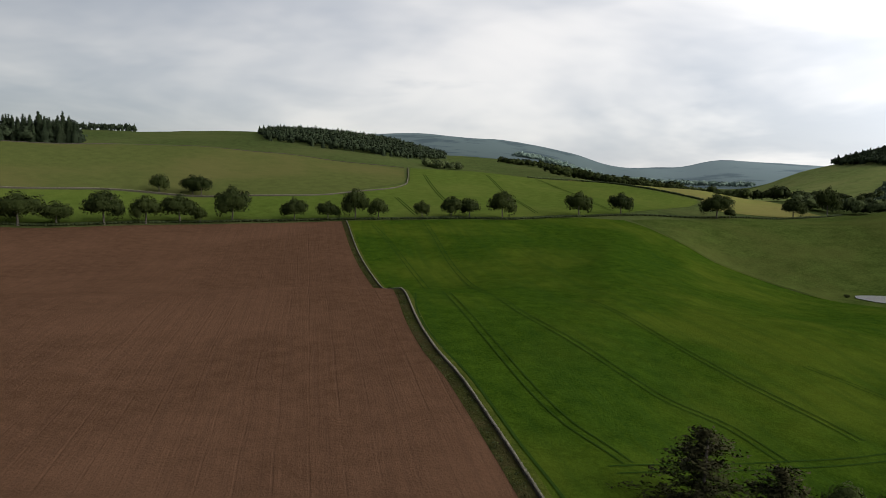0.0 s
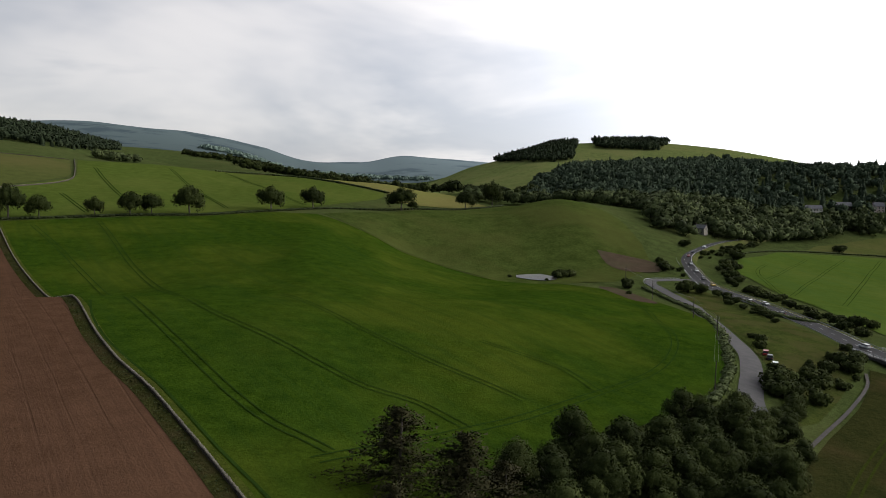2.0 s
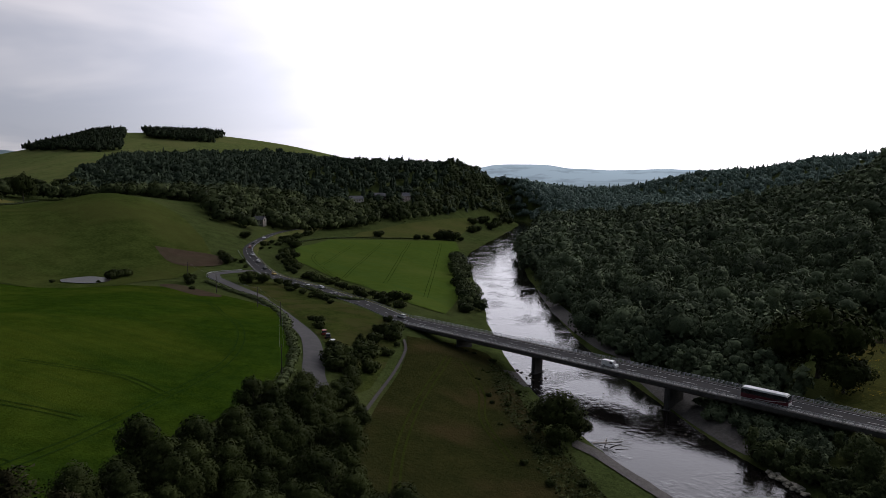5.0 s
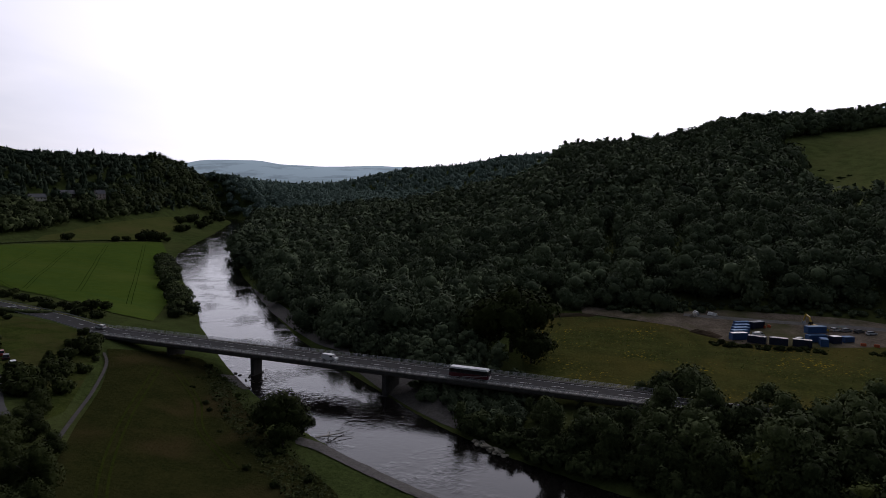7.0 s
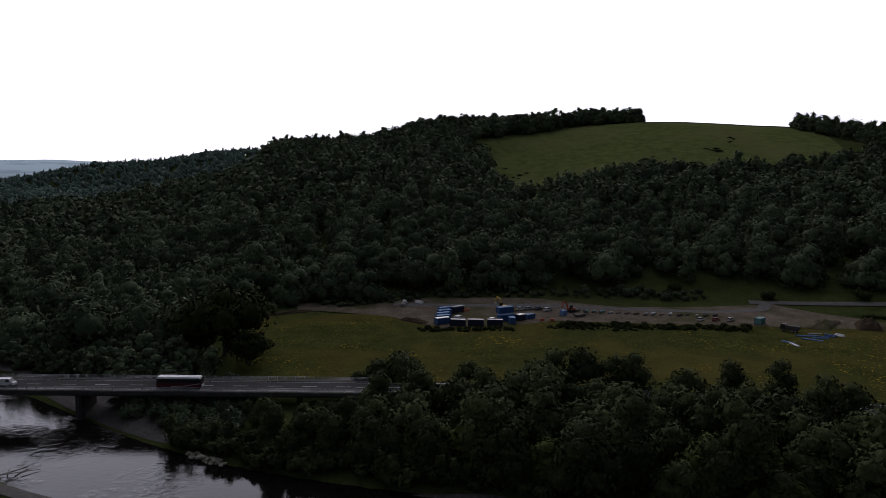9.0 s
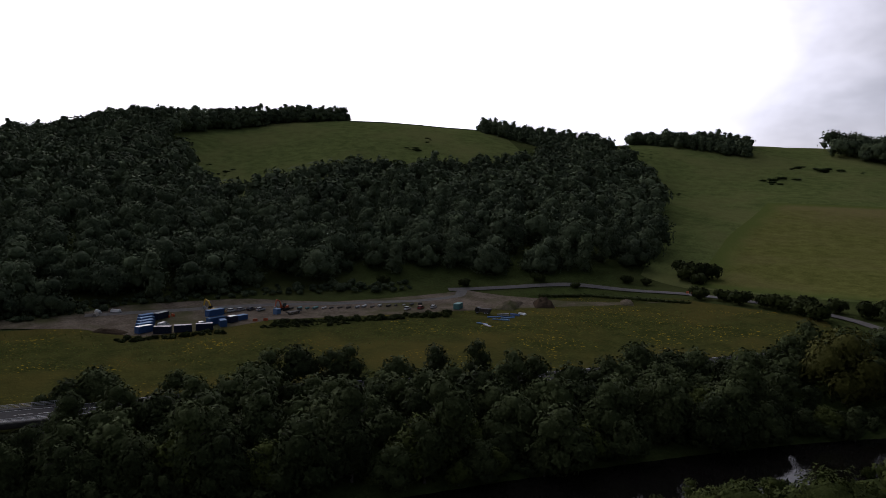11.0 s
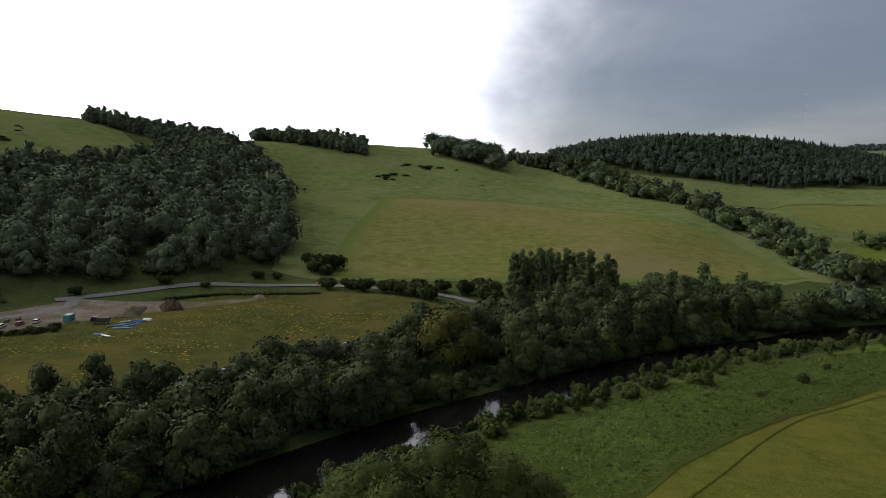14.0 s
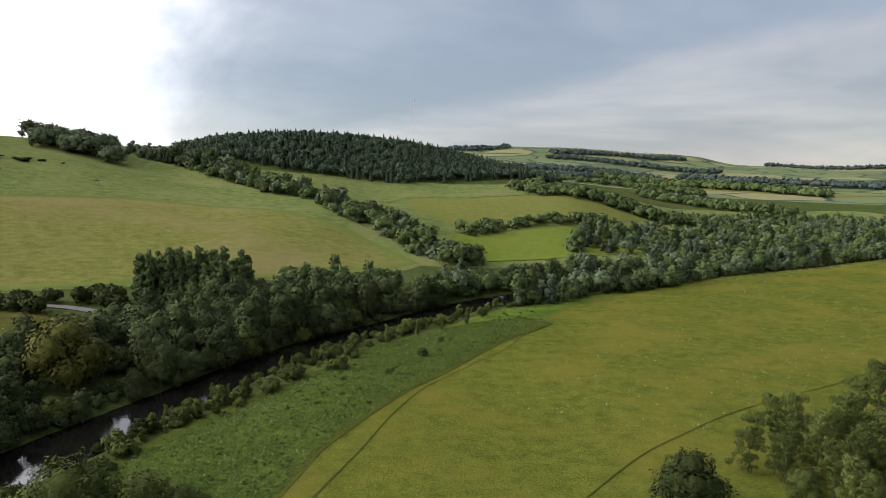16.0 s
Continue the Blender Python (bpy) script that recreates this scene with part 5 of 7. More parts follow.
for k, (a, b, r0, r1) in enumerate([(143.3, 152, 890, 960), (157.4, 162.6, 905, 965), (131.6, 141, 800, 870), (163.5, 170, 960, 1060)]):
    wood("hilltop_clump", scatter(fan((a, r0), (b, r0 - 50), (b, r1), (a, r1)), (9, 15, 8, 12)[k], 20 + k), [("oak", 20, 19, 520, 1.3), ("oak", 17, 17, 460, 1.25)] if k == 1 else CREST, LEAF_HILL, "clump of trees on the hill crest", 20 + k, (0.65, 1.2, 0.55, 0.6)[k], (1.0, 1.65, 0.95, 0.85)[k], 2.5)
mixed_wood("tree_belt", scatter([(250, -930), (205, -890), (128, -785), (51, -708), (4, -611), (-24, -571), (-54, -486), (-75, -465), (-98, -480), (-50, -590), (-20, -650), (40, -745), (110, -830), (170, -930)], 10.5, 31), BROAD, "belt of trees running down the slope", 31, 0.5, 1.12, 2.2)
mixed_wood("riverside_wood", scatter(strip([(-70, -362), (-98, -384), (-160, -422), (-245, -474), (-400, -535), (-520, -572)], 70), 8.6, 32, -5), [("clump", 14, 15, 420, 0.95), ("tall", 11, 17, 340, 0.9), ("clump", 11, 12, 320, 0.9)], "riverside belt of broadleaf trees", 32, 0.55, 1.3, 1.5)
wood("riverside_wood", scatter(fan((174, 366), (180, 378), (186, 392), (192, 414), (199, 436), (206, 470), (206, 430), (199, 405), (193, 382), (187, 362), (180, 348), (175, 345)), 8.5, 36, -5), [("clump", 13, 14, 330, 1.0), ("tall", 10, 15, 280, 0.95), ("clump", 11, 12, 300, 0.95)], LEAF_FAR, "leafy trees round the river bend", 36, 0.75, 1.15, 1.0)
mixed_wood("riverside_wood", scatter(fan((198, 560), (204, 590), (210, 640), (216, 650), (222, 640), (222, 960), (216, 930), (210, 860), (206, 720), (202, 680), (198, 640)), 12.5, 37), [("clump", 15, 16, 200, 1.3), ("tall", 12, 18, 190, 1.25), ("full", 14, 15, 220, 1.2)], "broad wood of mixed trees along the valley floor", 37, 0.5, 1.3, 1.5)
wood("field_hedge", scatter(strip([(-95, -585), (-145, -618), (-200, -632), (-260, -670)], 16), 7, 33), [("clump", 10, 11, 110, 1.0)], LEAF_FAR, "overgrown hedge between two fields", 33, 0.6, 1.35)
wood("field_hedge", scatter(strip([(-210, -860), (-225, -790), (-290, -780), (-370, -760), (-480, -720)], 40), 11, 34), FAR_BROAD, LEAF_FAR, "line of trees beyond the pale field", 34)
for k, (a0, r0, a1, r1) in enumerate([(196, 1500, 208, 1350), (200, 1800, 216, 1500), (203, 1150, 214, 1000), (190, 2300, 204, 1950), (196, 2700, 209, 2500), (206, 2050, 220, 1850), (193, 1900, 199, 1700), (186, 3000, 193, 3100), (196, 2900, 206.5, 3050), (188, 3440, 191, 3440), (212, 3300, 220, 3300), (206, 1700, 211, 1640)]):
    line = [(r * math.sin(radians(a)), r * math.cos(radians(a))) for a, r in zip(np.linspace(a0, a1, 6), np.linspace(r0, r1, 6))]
    wood("far_belt", scatter(strip(line, r0 * 0.035), max(14, r0 * 0.008), 70 + k), FAR_BROAD if r0 < 1700 else [("clump", 28, 18, 40, 3.8)], LEAF_HAZE_FAR if r0 > 1800 else LEAF_FAR, "far hedge and tree belt on the southern hills", 70 + k)

# ---- single trees ----
OAK = tree("field_tree", 1, "oak", 18, 16.5, 3200, 0.6, LEAF_DARK, "dark round-headed field tree in the hedgerow")
OAK_B = tree("field_tree", 2, "oak", 17, 16.5, 3200, 0.6, LEAF_DARK, "dark broad field tree in the hedgerow")
BANK_TREE = tree("riverside_tree", 3, "full", 12, 13, 3200, 0.42, LEAF, "leafy dark green tree on the river bank")
BANK_TALL = tree("riverside_tree", 4, "tall", 11, 15, 3000, 0.42, LEAF, "tall leafy green tree on the river bank")
WILLOW = tree("willow", 5, "full", 11, 11, 3000, 0.4, LEAF_PALE, "pale green willow beside the river")
POPLAR = tree("poplar", 6, "poplar", 9, 25, 3000, 0.55, LEAF_FAR, "tall narrow dark poplar in a row", "tree")
SHRUB = tree("bush", 7, "bush", 5.0, 3.6, 700, 0.42, LEAF_LANE, "low dark green roadside bush", "bush")
SALLOW = tree("bush", 8, "bush", 4.0, 4.4, 600, 0.4, LEAF_PALE, "pale green bush on the river bank", "bush")
GORSE_BUSH = tree("gorse_bush", 9, "bush", 9.0, 4.0, 260, 0.6, GORSE, "dark gorse patch on the hill pasture", "bush")
LANE_TREE = tree("lane_tree", 10, "full", 11, 12, 8000, 0.27, LEAF_LANE, "dense dark green tree beside the lane")
LANE_TALL = tree("lane_tree", 11, "tall", 9, 12, 7000, 0.27, LEAF_LANE, "tall dense green tree beside the lane")
GOLD_TREE = tree("golden_tree", 12, "full", 18, 17, 4600, 0.52, LEAF_GOLD, "golden green broad tree on the river bank")
BIG_BUSH = tree("big_bush", 13, "full", 15, 12, 13000, 0.24, LEAF_PALE, "large yellow-green willow at the meadow edge", "tree")
LARCH = tree("larch", 14, "larch", 13, 13, 6500, 0.25, LARCH_NEEDLE, "feathery brownish larch beside the crop field")
SAPLING = tree("sapling", 15, "airy", 9, 15, 7000, 0.22, LEAF_PALE, "slender young tree with thin olive green leaves")
ALDER = tree("alder_sapling", 16, "poplar", 8, 15, 1500, 0.5, LEAF_PALE, "young upright alder on the river bank")
PROTOS = [ALDER, SAPLING, LARCH, OAK, OAK_B, BANK_TREE, BANK_TALL, WILLOW, POPLAR, SHRUB, SALLOW, GORSE_BUSH, LANE_TREE, LANE_TALL, GOLD_TREE, BIG_BUSH]

rng = np.random.RandomState(7)
for x, y, w, h in [(-212, 351, 23, 15), (-197, 359, 16, 11), (-177, 368, 20, 16), (-159, 377, 17, 13.5), (-144, 386, 18, 14), (-134, 389, 8, 8), (-118, 395, 18.5, 17.5), (-84, 399, 13.5, 11.5), (-65, 400, 12.5, 9.5), (-50, 403, 16, 15.5), (-37, 405, 11.5, 11), (-12, 414, 9.5, 9.2), (5, 418, 14, 11.3), (16, 421, 13, 10.4), (36, 423, 17, 15), (86, 444, 16.5, 13.8),
                   (117, 462, 15.5, 13), (186, 478, 19, 15), (196, 481, 8, 6), (261, 524, 18, 13), (318, 582, 18, 21), (-178, 443, 12, 10.5), (-159, 449, 14, 11), (-153, 447, 12, 11.5)]:
    stand(OAK if rng.rand() < 0.5 else OAK_B, x, y, (w / 16.5, w / 16.5, h / 12.0), rng.uniform(0, 360), "hedgerow trees")
front, rest = [], []
for x, y in scatter([(200, 2), (170, 6), (140, -26), (120, -66), (100, -106), (76, -162), (52, -210), (26, -262), (-6, -312), (-34, -334), (-60, -356), (20, -352), (70, -300), (104, -250), (116, -214), (134, -170), (156, -130), (176, -94), (190, -62), (200, -30), (208, 0)], 7.6, 40):
    gap = river_gap(np.array([x]), np.array([y]))[0]
    road = np.min(np.hypot(SOUTH_ROAD[:, 0] - x, SOUTH_ROAD[:, 1] - y))
    if gap > -1.0 and road > 6.5 and math.hypot(x - 76, y + 206) > 13:
        (front if gap < 13 or y > -34 else rest).append((x, y))
for x, y in front:
    # heights capped under the camera's sightlines to the road and the golden tree
    cap = 62.5 - (0.302 if y > -0.147 * x else 0.268 if y > -0.32 * x else 0.1) * math.hypot(x, y) - float(ground(x, y))
    if cap > 2.5:
        stand((BANK_TREE, BANK_TALL, WILLOW)[rng.choice(3, p=(0.5, 0.3, 0.2))], x, y, min(rng.uniform(0.55, 1.45), cap / 15, 0.62 if math.hypot(x - 74, y + 192) < 22 else 9), rng.uniform(0, 360), "riverside trees")
wood("riverside_thicket", np.array(rest), [("clump", 13, 13, 1000, 0.62), ("tall", 11, 14, 900, 0.6), ("clump", 11, 10, 800, 0.6)], LEAF, "thick belt of riverside trees beside the road", 35, 0.75, 1.15, 1.2)
stand(GOLD_TREE, 80, -210, (1.28, 1.28, 1.36), 40)
for x, y in scatter([(54, 90), (72, 98), (94, 101), (112, 104), (108, 92), (98, 76), (88, 56), (62, 60), (52, 76)], 6.2, 41):
    stand((LANE_TREE, LANE_TALL)[rng.choice(2)], x, y, rng.uniform(0.6, 0.88), rng.uniform(0, 360), "lane side trees")
for i in range(3):
    for j in range(12):
        stand(POPLAR, 88 - j * 4.0 + i * 2.3 + rng.uniform(-0.9, 0.9), -313 - i * 7 - j * 0.6 + rng.uniform(-1.5, 1.5), (0.95, 0.95, rng.uniform(0.7, 0.98)), rng.uniform(0, 360), "poplars")
for x, y, s in [(238, 8, 1.68), (250, 18, 1.25), (224, 1, 0.85)]:
    stand(OAK, x, y, s, rng.uniform(0, 360), "bridge end trees")
for x, y, s in [(430, 440, 0.8), (410, 440, 0.75), (440, 426, 0.8), (404, 428, 0.6), (428, 412, 0.5)]:
    stand(OAK_B, x, y, s, rng.uniform(0, 360), "roadside trees")
for x, y, s in [(33.3, 85.8, 0.95), (40.6, 80.3, 0.92), (28, 74, 0.62), (37, 73, 0.6), (47, 81, 0.62)]:
    stand(LARCH, x, y, (s * 1.7, s * 1.7, s), rng.uniform(0, 360), "larches")
for x, y, s in [(19, -312, 1.2), (-6, -330, 1.25), (44, -284, 1.0), (-40, -356, 1.1), (32, -300, 0.9)]:
    stand(OAK_B, x, y, s * 0.9, rng.uniform(0, 360), "river bend trees")
for x, y, s in [(43, -111, 1.4), (53, -106, 1.15), (34, -114, 1.1), (60, -108, 0.9), (28, -117, 0.8), (48, -100, 1.0)]:
    stand(BIG_BUSH, x, y, s, rng.uniform(0, 360), "meadow edge trees")
stand(LANE_TREE, -61, -115, (1.3, 1.3, 1.0), 60, "meadow edge trees", label="dense blue-green tree at the meadow edge")
for x, y, s in [(-80, -128, 0.85), (-88, -132, 1.0), (-92, -124, 0.95), (-99, -128, 1.05), (-106, -131, 1.0), (-97, -118, 0.9), (-112, -124, 1.05), (-128, -152, 1.1), (-104, -116, 0.95), (-88, -114, 0.8), (-120, -136, 1.1), (-84, -122, 0.9), (-94, -134, 1.0), (-103, -122, 1.0), (-110, -138, 1.1), (-117, -128, 1.1), (-86, -106, 0.8)]:
    stand(SAPLING, x, y, s, rng.uniform(0, 360), "meadow edge saplings")
for x, y, s in [(-84, -116, 0.5), (-94, -112, 0.55), (-100, -122, 0.55), (-110, -118, 0.6)]:
    stand(BIG_BUSH, x, y, s, rng.uniform(0, 360), "meadow edge trees")
# river bank tree that leans over the water, and the scrub round it
for x, y, s in [(157, 60, 0.85), (151, 57, 0.45), (162, 56, 0.4)]:
    stand(OAK_B, x, y, s, rng.uniform(0, 360), "river scrub")
# bushes and small trees along roads and banks
for x, y, s in [(257, 267, 2.0), (262, 262, 1.8), (203, 140, 2.0), (199, 137, 1.5), (155, 127, 1.7), (160, 130, 1.6), (150, 122, 1.5), (174, 129, 1.4), (178, 133, 1.2), (299, 262, 1.6), (304, 268, 1.4), (268, 192, 1.5), (274, 188, 1.7), (280, 186, 1.3), (276, 212, 1.2), (290, 240, 1.1), (386, 354, 2.2), (392, 362, 2.0), (354, 334, 1.8), (346, 326, 1.5),
                (332, 306, 1.4), (322, 294, 1.3), (235, 285, 1.5), (230, 278, 1.1), (293, 322, 1.7), (299, 330, 1.5), (305, 340, 1.2), (363, 380, 1.8), (214, 318, 1.5), (219, 320, 1.6), (225, 321, 1.4), (192, 330, 0.6), (204, 312, 0.5), (216, 260, 0.7), (246, 216, 0.6), (236, 196, 0.7), (262, 178, 1.0), (218, 148, 1.1), (226, 158, 0.9)]:
    stand(SHRUB, x, y, s, rng.uniform(0, 360), "roadside bushes")
for x, y, s in [(544, 392, 2.2), (577, 370, 1.8), (590, 368, 1.6), (603, 362, 2.6), (612, 358, 3.6), (620, 354, 3.0), (628, 350, 1.6), (718, 384, 3.0), (740, 390, 2.6), (813, 408, 3.6), (832, 430, 3.6), (846, 436, 3.2), (860, 425, 3.4), (896, 440, 3.0), (930, 446, 3.6), (960, 452, 3.4), (786, 420, 3.2)]:
    stand(SHRUB, x, y, s, rng.uniform(0, 360), "riverside bushes")
SCRUB = [("bush", 5.0, 3.8, 420, 0.45), ("bush", 4.2, 4.2, 400, 0.42), ("bush", 6.0, 4.0, 460, 0.48)]
wood("river_hedge", scatter(strip([(500, 282), (456, 256), (419, 234), (382, 212), (348, 190), (316, 170), (292, 156)], 8), 5.5, 43, -6), SCRUB, LEAF, "tall scrub hedge between crop and river", 43, 1.2, 2.1, 0.2)
wood("bank_scrub", scatter([(166, 6), (176, 16), (188, 28), (204, 38), (216, 30), (214, 14), (206, 0), (180, 0)], 4.0, 48, -6), SCRUB, LEAF_HILL, "dark scrub at the bridge end", 48, 0.7, 1.3, 0.2)
for x, y, s in [(37, -204, 1.2), (44, -198, 1.1), (31, -213, 0.9), (3, -222, 1.5), (6, -225, 1.1), (17, -240, 1.2), (12, -250, 1.0), (-2, -268, 1.2), (-10, -282, 1.0), (-24, -292, 1.4), (-27, -297, 1.0), (-25, -236, 1.0), (-2, -240, 0.8), (24, -226, 0.9), (-44, -302, 1.1), (-60, -312, 1.3), (52, -180, 1.0), (58, -168, 0.8), (-12, -214, 0.6), (-34, -256, 0.7), (28, -219, 1.0), (8, -257, 1.3), (-17, -287, 0.9)]:
    stand(SALLOW, x, y, s, rng.uniform(0, 360), "bank bushes")
for x, y, s in [(40, -209, 0.34), (30, -208, 0.3), (21, -222, 0.46), (18, -225, 0.4), (12, -236, 0.42), (3, -247, 0.4), (-14, -262, 0.5), (-27, -275, 0.45), (-38, -281, 0.4), (52, -177, 0.3), (46, -181, 0.34), (-50, -292, 0.5), (6, -240, 0.3), (34, -202, 0.28)]:
    stand(ALDER, x, y, (s * 0.85, s * 0.85, s), rng.uniform(0, 360), "bank saplings")
# scrub all along the meadow bank, and between the roads
for x, y in scatter(strip([(74, -112), (60, -140), (44, -176), (30, -198), (14, -228), (-6, -262), (-26, -290), (-48, -316), (-72, -340), (-110, -366)], 9), 4.4, 46, -7):
    if rng.rand() < 0.16:
        stand((SALLOW, SHRUB, SALLOW)[rng.randint(3)], x, y, rng.uniform(0.8, 1.5), rng.uniform(0, 360), "bank bushes")
wood("bank_scrub", scatter(strip([(176, 18), (165, 7), (157, -2), (149, -15), (142, -29), (134, -47), (124, -68)], 11), 3.3, 55, -7.5), SCRUB + [("tall", 4.0, 6.0, 340, 0.42)], LEAF, "dark alder scrub on the water's edge", 55, 0.8, 1.5, 0.2)
wood("bank_scrub", scatter(strip([(108, -96), (99, -138), (84, -172), (65, -212), (40, -257), (4, -300), (-40, -336)], 9), 3.6, 56, -7.6), SCRUB, LEAF, "overhanging scrub on the far river bank", 56, 0.6, 1.3, 0.3)
wood("bank_scrub", scatter([(124, 34), (150, 56), (172, 71), (190, 83), (214, 103), (228, 118), (220, 124), (204, 110), (186, 97), (168, 85), (146, 68), (118, 46)], 7.5, 52, -7), SCRUB, LEAF_LANE, "dark tangled scrub on the river bank", 52, 0.2, 0.62, 0.2)
wood("bank_scrub", scatter(strip([(74, -112), (60, -140), (44, -176), (30, -198), (14, -228), (-6, -262), (-26, -290), (-48, -316), (-72, -340), (-110, -366)], 10), 5.4, 49, -7), SCRUB + [("tall", 3.5, 5.5, 300, 0.4), ("tall", 3.0, 4.5, 260, 0.4)], LEAF_PALE, "low willow scrub along the river bank", 49, 0.25, 1.5, 0.2)
wood("weed_clumps", scatter([(62, -118), (52, -142), (26, -190), (-4, -246), (-44, -290), (-88, -330), (-84, -298), (-54, -252), (-16, -200), (10, -152), (24, -118)], 6.5, 54), SCRUB, WEED_LEAF, "taller clumps of nettles and docks on the bank", 54, 0.12, 0.42, 0.1)
verge = []
for line, w in [([(258, 176), (276, 206), (292, 244), (312, 284), (338, 318), (372, 342)], 9), ([(238, 186), (252, 220), (266, 254), (290, 300), (316, 344)], 6), ([(214, 150), (198, 138), (180, 130), (158, 122), (136, 110), (118, 100)], 9), ([(168, 136), (182, 152), (200, 178)], 4), ([(345, 352), (380, 366), (420, 388), (470, 412)], 9)]:
    for x, y in scatter(strip(line, w), 5.2, int(line[0][0]), 4):
        if rng.rand() < 0.6 and min(np.min(np.hypot(q[:, 0] - x, q[:, 1] - y)) for q in (MAIN_ROAD, OLD_ROAD)) > 7:
            verge.append((x, y))
wood("roadside_scrub", np.array(verge), SCRUB, LEAF_LANE, "dark scrub along the road verges", 51, 0.5, 1.5, 0.2)
for x, y, s in [(127, 104, 0.5), (122, 110, 0.55), (128, 113, 0.4), (112, 96, 0.6), (118, 100, 0.6), (125, 99, 0.55), (133, 106, 0.5), (142, 111, 0.5), (154, 121, 0.5), (163, 126, 0.4), (172, 132, 0.45), (184, 140, 0.35), (148, 116, 0.4), (106, 90, 0.6), (118, 90, 0.5)]:
    stand(LANE_TREE, x, y, s, rng.uniform(0, 360), "lane side trees")
for x, y, s in [(582, -442, 1.1), (574, -436, 0.9), (549, -409, 1.4), (556, -402, 1.0), (528, -345, 1.3), (520, -352, 1.2), (532, -334, 0.9), (511, -380, 0.5), (659, -226, 0.5), (621, -230, 0.6), (601, -239, 1.2), (592, -232, 1.0), (574, -218, 1.3), (329, -663, 2.0), (322, -672, 2.2), (314, -680, 1.8), (337, -746, 1.5), (344, -740, 1.2), (322, -752, 2.0), (310, -756, 1.8), (234, -700, 0.6), (357, -549, 1.0), (289, -756, 1.0), (362, -545, 0.7)]:
    for k in range(3):
        q = s * rng.uniform(0.3, 0.75)
        stand(GORSE_BUSH, x + rng.normal(0, 3.4 * s), y + rng.normal(0, 3.0 * s), (q * rng.uniform(0.9, 1.5), q * rng.uniform(0.9, 1.5), q * 0.75), rng.uniform(0, 360), "gorse bushes")
for x, y, s in [(206, -330, 2.6), (212, -338, 2.8), (200, -338, 3.0), (196, -326, 2.0), (222, -300, 1.4), (214, -306, 1.2), (248, -262, 1.6), (268, -230, 1.4), (292, -196, 1.5), (230, -270, 1.0), (178, -296, 2.0), (168, -300, 1.8), (158, -296, 2.2), (148, -298, 2.0), (140, -296, 2.4), (130, -294, 2.2), (122, -290, 2.4), (112, -312, 2.4), (100, -310, 2.8), (106, -318, 2.6), (96, -300, 2.6), (76, -296, 2.4), (64, -300, 2.6), (136, -312, 1.8), (124, -312, 2.0)]:
    stand(SHRUB, x, y, s, rng.uniform(0, 360), "side road bushes")
for x, y in scatter(strip([(548, -212), (516, -238), (512, -290), (522, -330), (504, -368), (494, -410)], 34), 15, 53):
    stand(GORSE_BUSH, x, y, rng.uniform(0.25, 0.8), rng.uniform(0, 360), "gorse bushes")
for p in PROTOS:
    for o in (*p.children, p):
        bpy.data.objects.remove(o)
# ---- walls, ruts, hedges, banks ----
def drystone_wall(name, points, tall, label, coping=True):
    line = thick_line(points, 0.7)
    rs = np.random.RandomState(int(abs(points[0][0]) * 7) % 1000)
    d = np.gradient(line, axis=0)
    d /= np.linalg.norm(d, axis=1)[:, None]
    side = np.stack([d[:, 1], -d[:, 0]], 1)
    z = ground(line[:, 0], line[:, 1])
    prof = [(-0.26, -0.3), (-0.23, 0.45 * tall), (-0.17, tall), (0.17, tall), (0.23, 0.45 * tall), (0.26, -0.3)]
    n = len(line)
    rows = []
    top_z = rs.normal(0, 0.05, n)
    for o, h in prof:
        q = line + side * (o + rs.normal(0, 0.04, n))[:, None]
        rows.append(np.stack([q[:, 0], q[:, 1], z + h + (top_z if h > 0 else 0)], 1))
    v = np.stack(rows, 1).reshape(-1, 3)
    k = len(prof)
    i, j = np.meshgrid(np.arange(n - 1), np.arange(k - 1), indexing="ij")
    a = (i * k + j).ravel()
    top = tagged(new(name), label, "wall", kind="structure")
    body = new("wall_body", fast_mesh("wall_body", v, [np.stack([a, a + 1, a + k + 1, a + k], 1)], [STONE]))
    body.parent = top
    if coping:
        cl = thick_line(points, 0.34)
        m = len(cl)
        cz = ground(cl[:, 0], cl[:, 1]) + tall - 0.04
        cd = np.gradient(cl, axis=0)
        cd /= np.linalg.norm(cd, axis=1)[:, None]
        cs = np.stack([cd[:, 1], -cd[:, 0]], 1)
        corners = []
        for sx, sy, sz in ((-1, -1, 0), (1, -1, 0), (1, 1, 0), (-1, 1, 0), (-1, -1, 1), (1, -1, 1), (1, 1, 1), (-1, 1, 1)):
            w, t, h = rs.uniform(0.14, 0.25, m), rs.uniform(0.09, 0.16, m), rs.uniform(0.10, 0.34, m)
            q = cl + cs * (sy * w * (1 - 0.25 * sz))[:, None] + cd * (sx * t)[:, None]
            corners.append(np.stack([q[:, 0], q[:, 1], cz + sz * h], 1))
        v = np.stack(corners, 1).reshape(-1, 3)
        f = np.array([(4, 5, 6, 7), (0, 1, 5, 4), (1, 2, 6, 5), (2, 3, 7, 6), (3, 0, 4, 7)])
        cope = new("coping_stones", fast_mesh("coping_stones", v, [(np.arange(m)[:, None, None] * 8 + f[None]).reshape(-1, 4)], [STONE_MID]))
        cope.parent = top
        tagged(cope, "pale upright coping stones", kind="stuff")
    return top


drystone_wall("field_wall", WALL_LINE, 0.75, "grey drystone wall between ploughland and green crop")
drystone_wall("pasture_wall", [(-420, 333), (-330, 374), (-253, 407), (-201, 434), (-110, 457), (-70, 479), (-28, 552), (-32, 640)], 0.9, "mossy drystone wall below the hill pasture")
